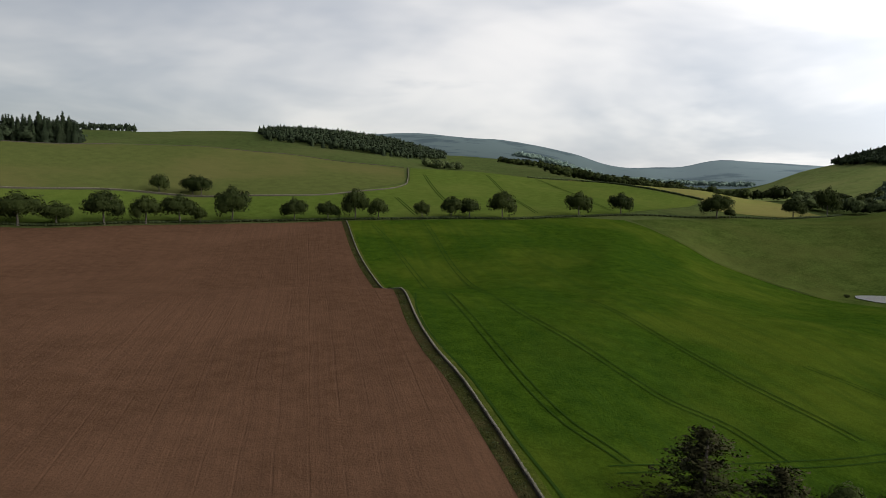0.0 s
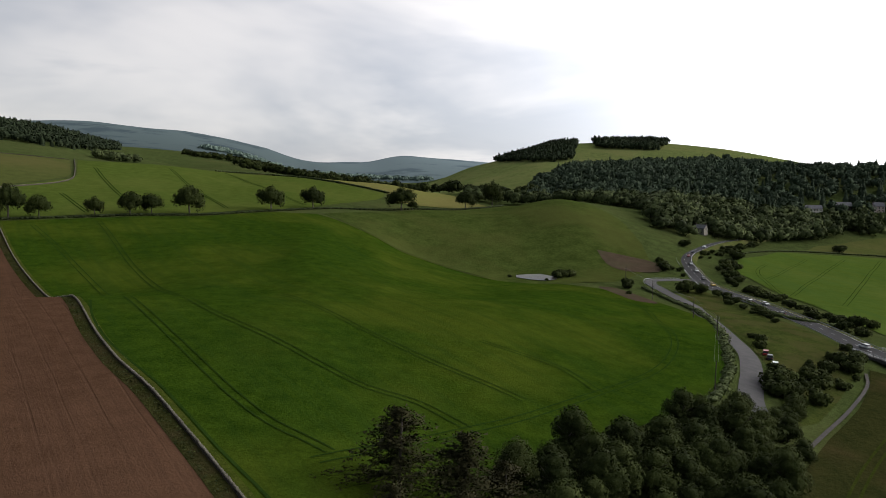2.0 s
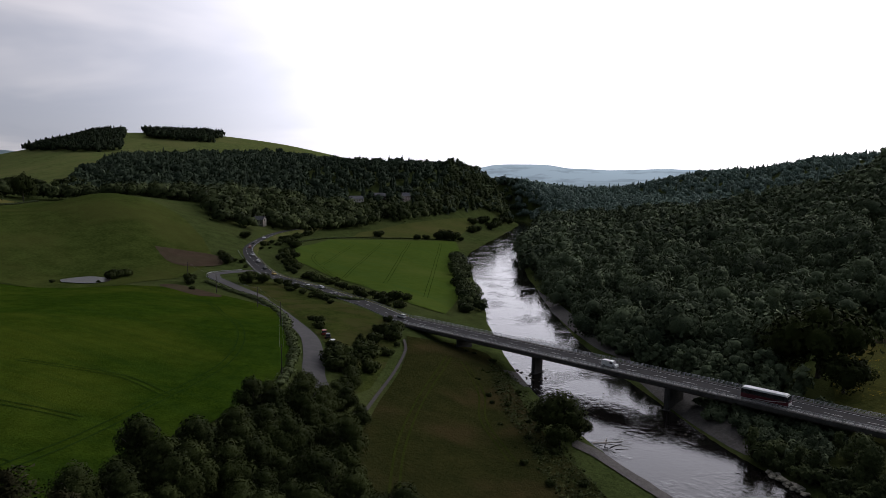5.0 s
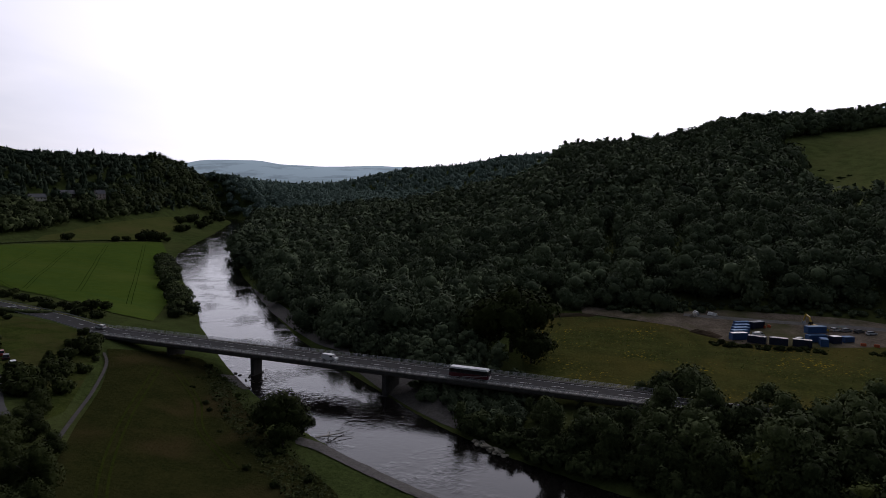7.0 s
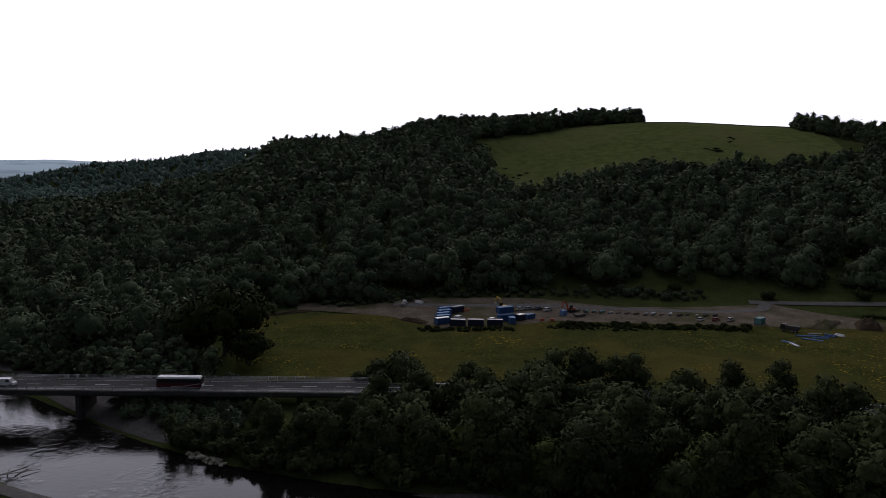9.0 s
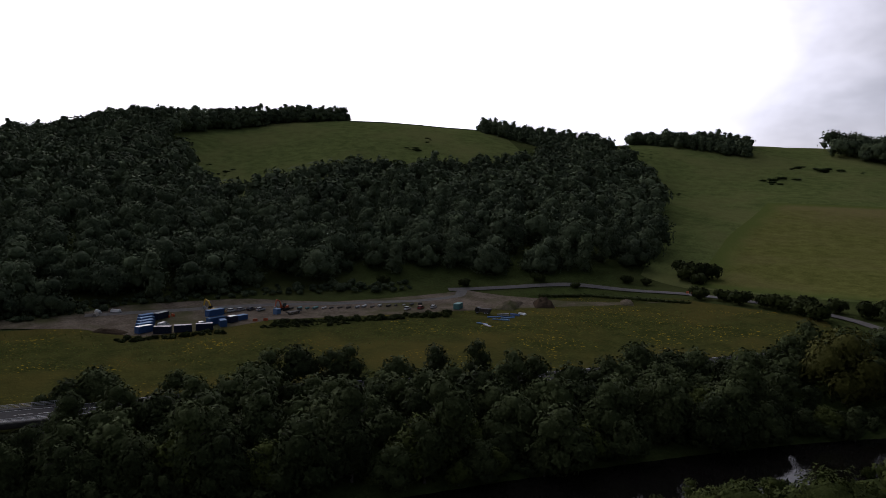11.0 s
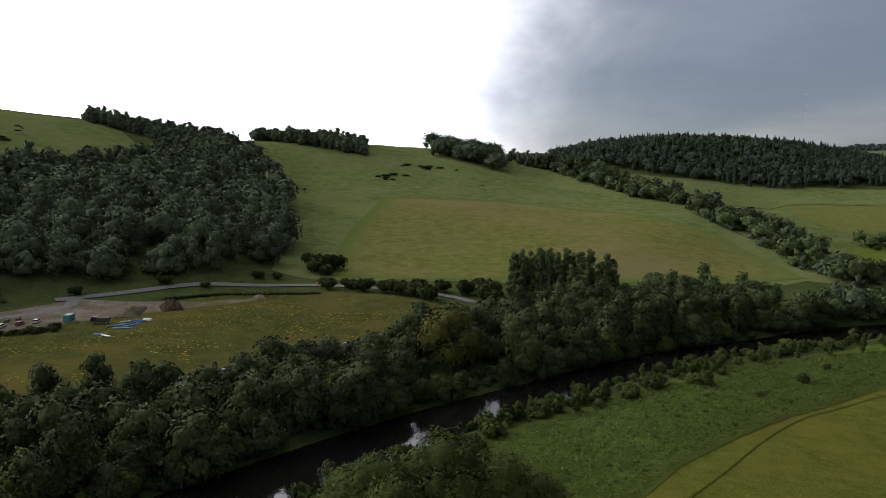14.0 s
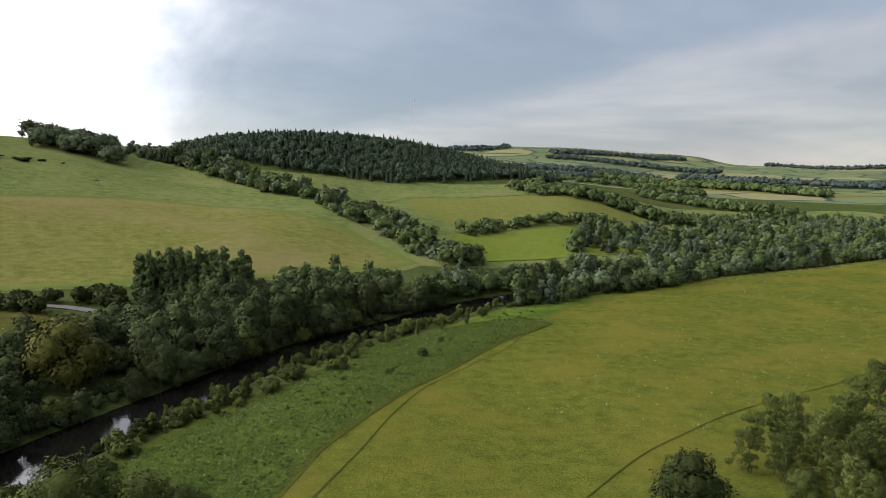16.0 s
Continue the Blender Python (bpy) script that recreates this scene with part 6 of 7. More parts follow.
drystone_wall("crest_wall", [(-330, 530), (-283, 555), (-230, 602), (-141, 628), (-36, 643)], 0.8, "dark drystone wall along the pasture crest", False)
drystone_wall("hill_wall", [(700, -424), (690, -490), (662, -520), (630, -560)], 1.4, "stone wall along the southern hill crest", False)


for off, wide, lift, mat, text in ((0.85, 1.3, 0.56, WALL_GRASS, "yellow-green grass strip between wall and crop"), (-1.55, 2.7, 0.36, WEEDY, "dark weedy grass strip beside the ploughland")):
    tagged(new("verge", ribbon("verge", thick_line([(x + off, y) for x, y in WALL_LINE], 3), wide, mat, lift, 3)), text, "grass verge", kind="structure")


def ruts(name, points, lift, label, gauge=1.9, width=0.3, mat=None):
    """Two wheel ruts along a line, or one where the gauge is 0."""
    line = thick_line(points, 2.0)
    d = np.gradient(line, axis=0)
    d /= np.linalg.norm(d, axis=1)[:, None]
    side = np.stack([d[:, 1], -d[:, 0]], 1)
    top = tagged(new(name), label, "wheel tracks", kind="structure")
    for s in (-0.5, 0.5) if gauge else (0,):
        o = new("wheel_rut", ribbon("wheel_rut", line + side * gauge * s, width, mat or RUT, lift, 1))
        o.parent = top


for k, pts in enumerate([[(-38, 386), (-21, 330), (-7, 262), (5, 184), (12, 146), (20, 110), (27, 97)], [(-10, 398), (0, 335), (10, 262), (20, 188), (29, 159), (42, 127), (50, 119), (55, 108)], [(45, 220), (62, 146), (74, 120)], [(84, 159), (96, 136), (95, 123)],
                         [(205, 292), (196, 250), (186, 215), (171, 191), (160, 172), (144, 153), (123, 137), (95, 123), (68, 112), (54, 107), (37, 100), (24, 94)]]):
    ruts("tramline", pts, 0.62, "pair of dark sprayer tracks through the green crop")
ruts("tramline", [(17.6, 76), (15.9, 83.6), (12.1, 97.6), (9.3, 110.4), (5.6, 127), (0.9, 142.4), (-4, 162), (-6.6, 182), (-7.4, 200)], 0.6, "dark wheel track following the stone wall", 0, 0.55)
for pts in [[(398, 340), (376, 327), (355, 308), (340, 290), (309, 246), (299, 222)], [(346, 294), (460, 358)], [(319, 255), (502, 358)], [(318, 225), (543, 356)], [(300, 187), (577, 343)]]:
    ruts("tramline", pts, 0.42, "pair of dark tracks in the riverside crop", 2.0, 0.3)
for pts in [[(-16, 596), (-1, 496), (8, 440)], [(-32, 482), (-16, 424)], [(40, 640), (52, 520), (60, 450)], [(90, 680), (110, 560), (116, 480)]]:
    ruts("tramline", pts, 0.42, "faint wheel tracks in the upper crop", 2.0, 0.7)
for pts in [[(203, 117), (150, 95), (116, 78), (96, 66)], [(204, 112), (177, 91), (155, 79), (134, 61)]]:
    ruts("meadow_track", pts, 0.4, "worn wheel tracks through rough meadow grass", 1.7, 0.5, TRACK_DIM)
for pts in [[(13, -112), (6.7, -129.4), (-2.9, -152.4), (-11.5, -175.5), (-22.4, -200), (-30, -210.5), (-42, -226), (-56, -243), (-67, -264), (-82, -283)], [(-40, -118), (-66, -143.5), (-78, -152), (-96, -164), (-146, -188), (-220, -230)]]:
    ruts("meadow_track", pts, 0.24, "narrow trodden path through the buttercup meadow", 0, 0.34, TRODDEN)


def hedge(name, line, width, tall, count, label, seed, mat=None):
    """A clipped or wild hedge: sprays heaped along a line."""
    r = np.random.RandomState(seed)
    p = thick_line(line, max(1.5, width * 0.7))
    n = len(p)
    c = np.stack([p[:, 0] + r.normal(0, 0.25, n), p[:, 1] + r.normal(0, 0.25, n), ground(p[:, 0], p[:, 1]) + tall * 0.45], 1)
    rad = width * 0.62 * r.uniform(0.75, 1.25, n)
    v, f, soft = sprays(r, c, rad, count, 0.5, squash=tall / width * 0.8)
    v2, f2, soft2 = cores(c, rad, 0.85, tall / width * 0.8)
    me = fast_mesh(name, np.concatenate([v, v2]), [f, f2 + len(v)], [mat or LEAF], smooth=True, tone=np.full(len(v) + len(v2), r.uniform()), normals=np.concatenate([soft, soft2]))
    return tagged(new(name, me), label, "hedge")


hedge("hedge", [(x, y) for x, y in ROW_LINE], 2.4, 1.6, 2600, "low dark hedge along the farm road", 1)
hedge("hedge", [(85, 705), (130, 718), (160, 714)], 3, 2.2, 500, "dark hedge on the field edge", 2)
hedge("hedge", [(226, 615), (184, 664), (150, 706), (140, 712)], 2.6, 2.0, 800, "dark hedge between crop and tawny field", 3)
hedge("hedge", [(171, 160), (188.5, 178), (206, 203), (221, 229), (230, 251), (241, 280)], 2.8, 1.4, 1500, "ragged hedge along the lay-by road", 4)
hedge("hedge", [(122, 117), (139, 129), (155, 143), (171, 160)], 2.8, 1.4, 1300, "ragged verge scrub beside the lay-by road", 5)
hedge("hedge", [(356, 338), (440, 384), (500, 392), (560, 382), (620, 352)], 2.2, 1.2, 700, "thin hedge at the far edge of the riverside crop", 6)
for k, pts in enumerate(([(258, -62), (253, -80), (249, -97)], [(254, -118), (250, -134), (243, -152), (234, -172), (226, -186)], [(251, -112), (246, -128), (240, -146)])):
    wood("scrub_bank", scatter(strip(pts, (5.5, 6.5, 5.0)[k]), 2.5, 80 + k), SCRUB, LEAF_LANE, "rough dark scrub bank in front of the works site", 80 + k, 0.25, (0.7, 0.85, 0.6)[k], 0.25)
wood("scrub_bank", scatter(strip([(312, -30), (316, -80), (311, -125), (298, -170), (280, -208)], 13), 4.4, 83), SCRUB, LEAF_HILL, "dark scrub below the wood", 83, 0.3, 1.1, 0.25)
hedge("scrub_bank", [(228, -244), (216, -262), (196, -276), (176, -284)], 4, 1.6, 700, "dark grassy bank by the side road", 9, LEAF_LANE)
hedge("scrub_bank", [(262, 190), (256, 208), (270, 240)], 3.5, 1.6, 500, "scrub on the road embankment", 10)
# ---- river margins ----
field("gravel_bar", [(160, 56), (159, 51.5), (151, 40.5), (144.5, 30), (137.5, 22), (130, 12), (126, 12), (130, 22), (139, 33), (146.5, 42.5), (153, 51.5), (156, 57)], PEBBLE, 0.2, "grey shingle beach at the river's edge", "gravel", True)
field("gravel_bar", [(404, 171), (370, 154), (337, 136), (305, 116), (277, 98), (255, 81.5), (236, 64), (250, 69), (284, 92), (319, 117), (345, 134), (380, 158)], PEBBLE, 0.3, "long grey shingle bank below the wood", "gravel", True)
field("gravel_bar", [(208, 100), (202, 94), (196, 86), (206, 84), (214, 92)], PEBBLE, 0.1, "stony river edge under the bridge", "gravel", True)
# dark patch standing in for shade as well as shingle under the bridge
field("gravel_bar", [(222, 58), (206, 47), (194, 38), (182, 28), (173, 18), (180, 14), (192, 20), (206, 30), (216, 42)], PEBBLE, 0.14, "dark shingle with painted shade on the bank under the bridge", "gravel", True)
field("sand_bank", [(146, -8), (136, -26), (124, -50), (120, -48), (130, -24), (142, -6)], PEBBLE, 0.35, "narrow sandy bank below the trees", "gravel", True)


def boulder(seed, size):
    bm = bmesh.new()
    bmesh.ops.create_icosphere(bm, subdivisions=2, radius=size)
    for v in bm.verts:
        v.co *= 1 + 0.5 * noise.noise(v.co * (1.5 / size) + Vector((seed, 0, 0)))
        v.co.z *= 0.55
    return bm


def rocks(name, places, label, group):
    r = random.Random(5)
    protos = []
    for i in range(4):
        me = bpy.data.meshes.new(name)
        bm = boulder(i * 3.1, 1.0)
        bm.to_mesh(me)
        bm.free()
        me.materials.append(STONE_PALE if "pale" in label else STONE)
        protos.append(me)
    for x, y, s, z in places:
        o = new(name, protos[r.randrange(4)])
        o.matrix_world = Matrix.Translation((x, y, z)) @ Matrix.Rotation(r.uniform(0, 6.3), 4, "Z") @ Matrix.Diagonal((s * r.uniform(0.8, 1.4), s, s * r.uniform(0.7, 1.1), 1))
        tagged(o, label, "rock", group)


r = random.Random(3)
heap = [r.uniform(-1, 1) for i in range(46)]
rocks("boulder", [(161.5 + 3.9 * h + r.uniform(-0.9, 0.9), 9.8 + 3.6 * h + r.uniform(-0.9, 0.9), r.uniform(0.3, 0.75), r.uniform(0.1, 0.9)) for h in heap], "pale boulder heaped on the river edge", "armour stones")
rocks("river_stone", [(r.uniform(200, 216), r.uniform(84, 100), r.uniform(0.2, 0.6), 0.05) for i in range(26)] + [(368 + r.uniform(-8, 3), 160 + r.uniform(-2, 3), r.uniform(0.3, 0.7), 0.0) for i in range(12)] + [(r.uniform(176, 214), r.uniform(30, 80), r.uniform(0.25, 0.5), -0.05) for i in range(14)], "dark stone breaking the river surface", "river stones")

# fallen tree in the shallows
bm = bmesh.new()
for a, b, r0, r1 in [((160, 52, 1.2), (167, 47, 0.25), 0.22, 0.1), ((163, 50, 0.8), (168, 51, 0.2), 0.12, 0.05), ((162, 50.5, 0.9), (165, 44, 0.2), 0.13, 0.05), ((165, 48.5, 0.5), (169, 45, 0.5), 0.08, 0.03)]:
    rod(bm, a, b, r0, r1)
me = bpy.data.meshes.new("fallen_tree")
bm.to_mesh(me)
bm.free()
me.materials.append(DEADWOOD)
tagged(new("fallen_tree", me), "bleached fallen tree lying in the river shallows", "driftwood")

# pond
pond = [(194, 326), (197, 315), (203, 310), (210, 312), (215, 321), (214, 333), (207, 335), (199, 334)]
v = smooth_outline(pond, 2)
pond_z = float(np.max(ground(v[:, 0], v[:, 1]))) + 0.34
me = fast_mesh("pond", np.concatenate([[(205, 322, pond_z)], np.column_stack([v, np.full(len(v), pond_z)])]), [np.array([(0, i + 1, (i + 1) % len(v) + 1) for i in range(len(v))])[:, ::-1]], [STILL])
me.flip_normals()
tagged(new("pond", me), "small bright pond in a hollow of the pasture", "pond", kind="structure")

# bare ground
field("earth_patch", [(272, 360), (286, 352), (300, 338), (296, 328), (282, 318), (266, 322), (262, 332)], EARTH_DARK, 0.4, "bare brown earth on the pasture slope", "earth", True)
field("earth_patch", [(214, 284), (222, 278), (216, 250), (206, 230), (200, 236), (208, 262)], EARTH_DARK, 0.56, "bare strip of earth at the crop corner", "earth", True)
field("works_yard", [(322, -20), (308, -44), (312, -80), (300, -128), (280, -160), (268, -196), (262, -226), (240, -232), (214, -246), (196, -268), (184, -282), (194, -262), (212, -226), (232, -190), (252, -150), (262, -122), (256, -100), (260, -72), (284, -56), (306, -20)], EARTH, 0.34, "bare earth works yard along the hill foot", "earth")

tagged(new("haul_road", ribbon("haul_road", thick_line([(304, -62), (294, -96), (286, -134), (270, -172), (257, -197), (255, -213), (264, -225)], 2), 5.0, DUSTY_ROAD, 0.44)), "pale dusty haul road through the works yard", "road", kind="structure")


def tufts(name, poly, count, size, mat, label, seed, tall=1.0):
    """Standing weeds or tussocks: sprays of leaves strewn over an outline."""
    r = np.random.RandomState(seed)
    p = np.asarray(poly, float)
    xy = r.uniform(p.min(0), p.max(0), (count * 4, 2))
    xy = xy[(edge_gap(xy[:, 0], xy[:, 1], poly)[0] < -0.3)][:count]
    n = len(xy)
    c = np.stack([xy[:, 0], xy[:, 1], ground(xy[:, 0], xy[:, 1]) + 0.3], 1)
    k = 3
    c = np.repeat(c, k, 0) + np.stack([r.normal(0, size * 0.7, n * k), r.normal(0, size * 0.7, n * k), np.abs(r.normal(0.1, 0.35, n * k)) * tall], 1)
    nrm = r.normal(0, 0.45, (n * k, 3)) + (0, 0, 1)
    nrm /= np.linalg.norm(nrm, axis=1)[:, None]
    u = np.cross(nrm, r.normal(size=(n * k, 3)))
    u *= (size * r.uniform(0.4, 1.1, n * k) / np.linalg.norm(u, axis=1))[:, None]
    w = np.cross(nrm, u)
    v = np.stack([c + u, c - u * 0.5 + w * 0.5, c - u * 0.5 - w * 0.5], 1).reshape(-1, 3)
    up = np.repeat(r.normal(0, 0.4, (n * k, 3)) + (0, 0, 1), 3, 0)
    me = fast_mesh(name, outward(v, up), [np.arange(n * k * 3).reshape(-1, 3)], [mat], smooth=True, tone=np.repeat(r.uniform(0, 1, n), k * 3), normals=up)
    return tagged(new(name, me), label, "weeds", kind="stuff")


tufts("weed_tufts", [(70, -102), (58, -140), (30, -190), (2, -246), (-40, -288), (-78, -302), (-88, -289), (-57, -253), (-19, -199), (6, -152), (18, -118), (32, -92)], 44000, 0.3, WEED_LEAF, "tall nettles and weeds on the river bank", 1)
tufts("flower_heads", [(66, -106), (56, -138), (28, -190), (0, -246), (-40, -284), (-78, -298), (-85, -289), (-55, -253), (-18, -199), (7, -152), (19, -118), (32, -94)], 3000, 0.16, UMBEL, "pale white flower heads standing among the bank weeds", 5, 1.5)
tufts("flower_heads", [(-30, -170), (-80, -240), (-140, -330), (-210, -400), (-300, -430), (-300, -320), (-180, -220), (-90, -150)], 900, 0.2, UMBEL, "scattered white flower heads in the meadow grass", 6, 0.8)
tufts("grass_tufts", [(10, -128), (0, -155), (-25, -200), (-62, -251), (-94, -287), (-196, -390), (-280, -430), (-330, -300), (-200, -120), (-60, -60)], 7000, 0.22, WEED_LEAF, "taller grass tussocks in the meadow", 2, 0.6)
tufts("grass_tufts", [(255, -5), (222, -50), (206, -100), (194, -155), (150, -230), (122, -266), (150, -284), (210, -240), (250, -150), (258, -100), (285, -40), (300, -8)], 4000, 0.3, WEED_LEAF, "rough tussocks in the site meadow", 3, 0.6)
tufts("bank_weeds", [(118, 30), (150, 54), (172, 70), (190, 82), (214, 102), (222, 114), (208, 104), (188, 93), (168, 80), (144, 62), (112, 38)], 3500, 0.5, LEAF_LANE, "coarse dark weeds along the river bank", 9)
tufts("verge_grass", [(x - 2.9, y) for x, y in WALL_LINE[1:]] + [(x - 0.4, y) for x, y in WALL_LINE[1:]][::-1], 6500, 0.3, LEAF_LANE, "long verge grass along the field wall", 4)
tufts("verge_grass", [(x + 0.35, y) for x, y in WALL_LINE[1:]] + [(x + 1.4, y) for x, y in WALL_LINE[1:]][::-1], 4000, 0.26, WEED_LEAF, "long yellow-green grass between wall and crop", 7)
# ---- vehicles ----
def shell(bm, profile, half, inset=0.0):
    """A body pressed from a side outline of (x, z), narrowed by inset towards its top."""
    zs = [z for _, z in profile]
    lo, hi = min(zs), max(zs)
    left, right = [], []
    for x, z in profile:
        y = half - inset * (z - lo) / (hi - lo + 1e-6)
        left.append(bm.verts.new((x, y, z)))
        right.append(bm.verts.new((x, -y, z)))
    bm.faces.new(left)
    bm.faces.new(right[::-1])
    for i in range(len(profile)):
        j = (i + 1) % len(profile)
        bm.faces.new((left[j], left[i], right[i], right[j]))
    bmesh.ops.recalc_face_normals(bm, faces=bm.faces[:])


def wheels(top, places, radius, width=0.22):
    for x, y in places:
        bm = bmesh.new()
        bmesh.ops.create_cone(bm, segments=18, radius1=radius, radius2=radius, depth=width, cap_ends=True, matrix=Matrix.Translation((x, y, radius)) @ Matrix.Rotation(math.pi / 2, 4, "X"))
        bmesh.ops.bevel(bm, geom=[e for e in bm.edges if abs(e.verts[0].co.y - e.verts[1].co.y) < 1e-4], offset=0.03, segments=1, affect="EDGES")
        w = part("wheel", bm, RUBBER, top)
        bm = bmesh.new()
        bmesh.ops.create_cone(bm, segments=14, radius1=radius * 0.6, radius2=radius * 0.6, depth=width + 0.02, cap_ends=True, matrix=Matrix.Translation((x, y, radius)) @ Matrix.Rotation(math.pi / 2, 4, "X"))
        part("rim", bm, STEEL, w, "metal wheel rim")


def lamps(top, x, y, z, mat, name):
    for s in (-1, 1):
        bm = bmesh.new()
        box(bm, x - 0.05, s * y - 0.16, z - 0.08, x + 0.05, s * y + 0.16, z + 0.08)
        part(name, bm, mat, top)


def car(mat, label, tall=1.48, long=4.3):
    top = new("car")
    h, f = tall, long / 2
    bm = bmesh.new()
    shell(bm, [(-f, 0.35), (-f + 0.02, 0.85), (-f + 0.35, 0.95), (f - 1.15, 0.93), (f - 0.15, 0.74), (f, 0.55), (f - 0.05, 0.28), (-f + 0.1, 0.25)], 0.88, 0.05)
    bmesh.ops.bevel(bm, geom=bm.edges[:], offset=0.05, segments=2, affect="EDGES")
    part("body", bm, mat, top)
    bm = bmesh.new()
    shell(bm, [(-f + 0.12, 0.9), (-f + 0.55, h - 0.08), (f - 1.95, h - 0.08), (f - 1.15, 0.9)], 0.84, 0.16)
    part("glazing", bm, GLASS, top, "dark car windows")
    bm = bmesh.new()
    shell(bm, [(-f + 0.5, h - 0.1), (-f + 0.62, h), (f - 2.05, h), (f - 1.9, h - 0.1)], 0.72, 0.06)
    part("roof", bm, mat, top)
    wheels(top, [(sx * (f - 0.8), sy * 0.8) for sx in (-1, 1) for sy in (-1, 1)], 0.32)
    lamps(top, f - 0.05, 0.62, 0.66, WHITE, "headlight")
    lamps(top, -f + 0.02, 0.66, 0.78, RED, "tail_light")
    return tagged(top, label, "car")


def van(mat, label):
    top = new("van")
    bm = bmesh.new()
    shell(bm, [(-2.5, 0.35), (-2.5, 1.85), (-2.35, 2.0), (0.9, 2.0), (1.15, 1.95), (1.9, 1.15), (2.45, 0.98), (2.55, 0.6), (2.5, 0.32)], 0.95, 0.1)
    bmesh.ops.bevel(bm, geom=bm.edges[:], offset=0.06, segments=2, affect="EDGES")
    part("body", bm, mat, top)
    bm = bmesh.new()
    shell(bm, [(1.2, 1.9), (1.88, 1.2), (1.92, 1.2), (1.26, 1.92)], 0.80, 0.04)
    part("windscreen", bm, GLASS, top, "dark windscreen")
    for s in (-1, 1):
        bm = bmesh.new()
        box(bm, 0.35, s * 0.89 - 0.03, 1.25, 1.3, s * 0.89 + 0.03, 1.72)
        part("side_window", bm, GLASS, top)
    wheels(top, [(sx * 1.6, sy * 0.86) for sx in (-1, 1) for sy in (-1, 1)], 0.34)
    lamps(top, 2.5, 0.68, 0.82, SILVER, "headlight")
    return tagged(top, label, "van")


def bus(label):
    top = new("bus")
    bm = bmesh.new()
    shell(bm, [(-5.9, 0.35), (-5.9, 1.5), (5.85, 1.5), (6.0, 0.9), (5.95, 0.35)], 1.25, 0.0)
    bmesh.ops.bevel(bm, geom=bm.edges[:], offset=0.08, segments=2, affect="EDGES")
    part("body", bm, MAROON, top, "dark maroon lower body")
    bm = bmesh.new()
    shell(bm, [(-5.85, 1.45), (-5.75, 2.85), (5.5, 2.85), (5.82, 1.45)], 1.23, 0.05)
    part("upper_body", bm, BLACK, top, "black upper body")
    bm = bmesh.new()
    shell(bm, [(-5.84, 2.62), (-5.6, 3.06), (5.3, 3.06), (5.6, 2.62)], 1.245, 0.1)
    part("roof", bm, WHITE, top, "white bus roof")
    for s in (-1, 1):
        for i in range(7):
            bm = bmesh.new()
            box(bm, -5.3 + i * 1.5, s * 1.2 - 0.03, 1.65, -3.98 + i * 1.5, s * 1.2 + 0.03, 2.6)
            part("window_pane", bm, GLASS, top)
        bm = bmesh.new()
        shell(bm, [(-2.0, 0.7), (1.5, 0.85), (5.5, 1.45), (5.5, 1.3), (1.6, 0.65), (-2.0, 0.55)], 1.275, 0.0)
        part("stripe", bm, WHITE, top, "pale swoosh stripe")
    bm = bmesh.new()
    box(bm, 5.72, -1.05, 1.2, 5.9, 1.05, 2.65)
    part("windscreen", bm, GLASS, top)
    bm = bmesh.new()
    box(bm, 5.85, -1.1, 0.4, 6.04, 1.1, 1.05)
    part("front_panel", bm, WHITE, top, "pale front panel")
    wheels(top, [(-3.2, -1.08), (-3.2, 1.08), (3.4, -1.08), (3.4, 1.08)], 0.48, 0.3)
    lamps(top, 6.02, 0.85, 0.75, SILVER, "headlight")
    return tagged(top, label, "bus")


def park(ob, x, y, z, direction):
    """Stands a vehicle at a place, nose towards the direction in degrees from +x."""
    ob.matrix_world = Matrix.Translation((x, y, z)) @ Matrix.Rotation(radians(direction), 4, "Z")
    return ob


DECK_TURN = math.degrees(math.atan2(180.5, 48.0))
on_deck = DECK_Z + 0.084
park(bus("maroon and black bus with a white roof on the bridge"), 194.5, 18.0, on_deck, DECK_TURN + 180)
park(van(WHITE, "small white van driving over the bridge"), 206.5, 62.5, on_deck, DECK_TURN + 180)
park(car(WHITE, "white car at the bridge end"), 236.0, 158.5, on_deck + 0.1, DECK_TURN)


def on_road(ob, along, offset, back=False):
    i = int(np.argmin(np.hypot(MAIN_ROAD[:, 0] - along[0], MAIN_ROAD[:, 1] - along[1])))
    d = MAIN_ROAD[min(i + 1, len(MAIN_ROAD) - 1)] - MAIN_ROAD[max(i - 1, 0)]
    d = d / np.linalg.norm(d)
    x, y = MAIN_ROAD[i] + np.array([d[1], -d[0]]) * offset
    park(ob, x, y, main_level[i] + 0.12, math.degrees(math.atan2(d[1], d[0])) + (180 if back else 0))


on_road(car(SILVER, "silver car on the main road"), (270, 232), 2.2, True)
on_road(car(WHITE, "white car on the main road"), (273, 238), -2.2)
on_road(car(BLACK, "black car on the main road"), (262, 212), -2.2)
on_road(car(YELLOW, "yellow car in the traffic queue"), (292, 285), 2.2, True)
on_road(car(BLACK, "dark car in the traffic queue"), (303, 303), 2.2, True)
on_road(car(WHITE, "white car in the traffic queue"), (313, 320), 2.2, True)
on_road(car(SILVER, "pale silver car in the traffic queue"), (324, 335), 2.2, True)
on_road(car(RED, "red car in the traffic queue"), (338, 353), 2.2, True)
on_road(car(BLACK, "dark car further up the queue"), (352, 364), 2.2, True)
on_road(car(WHITE, "white car near the road's crest"), (380, 381), 2.2, True)
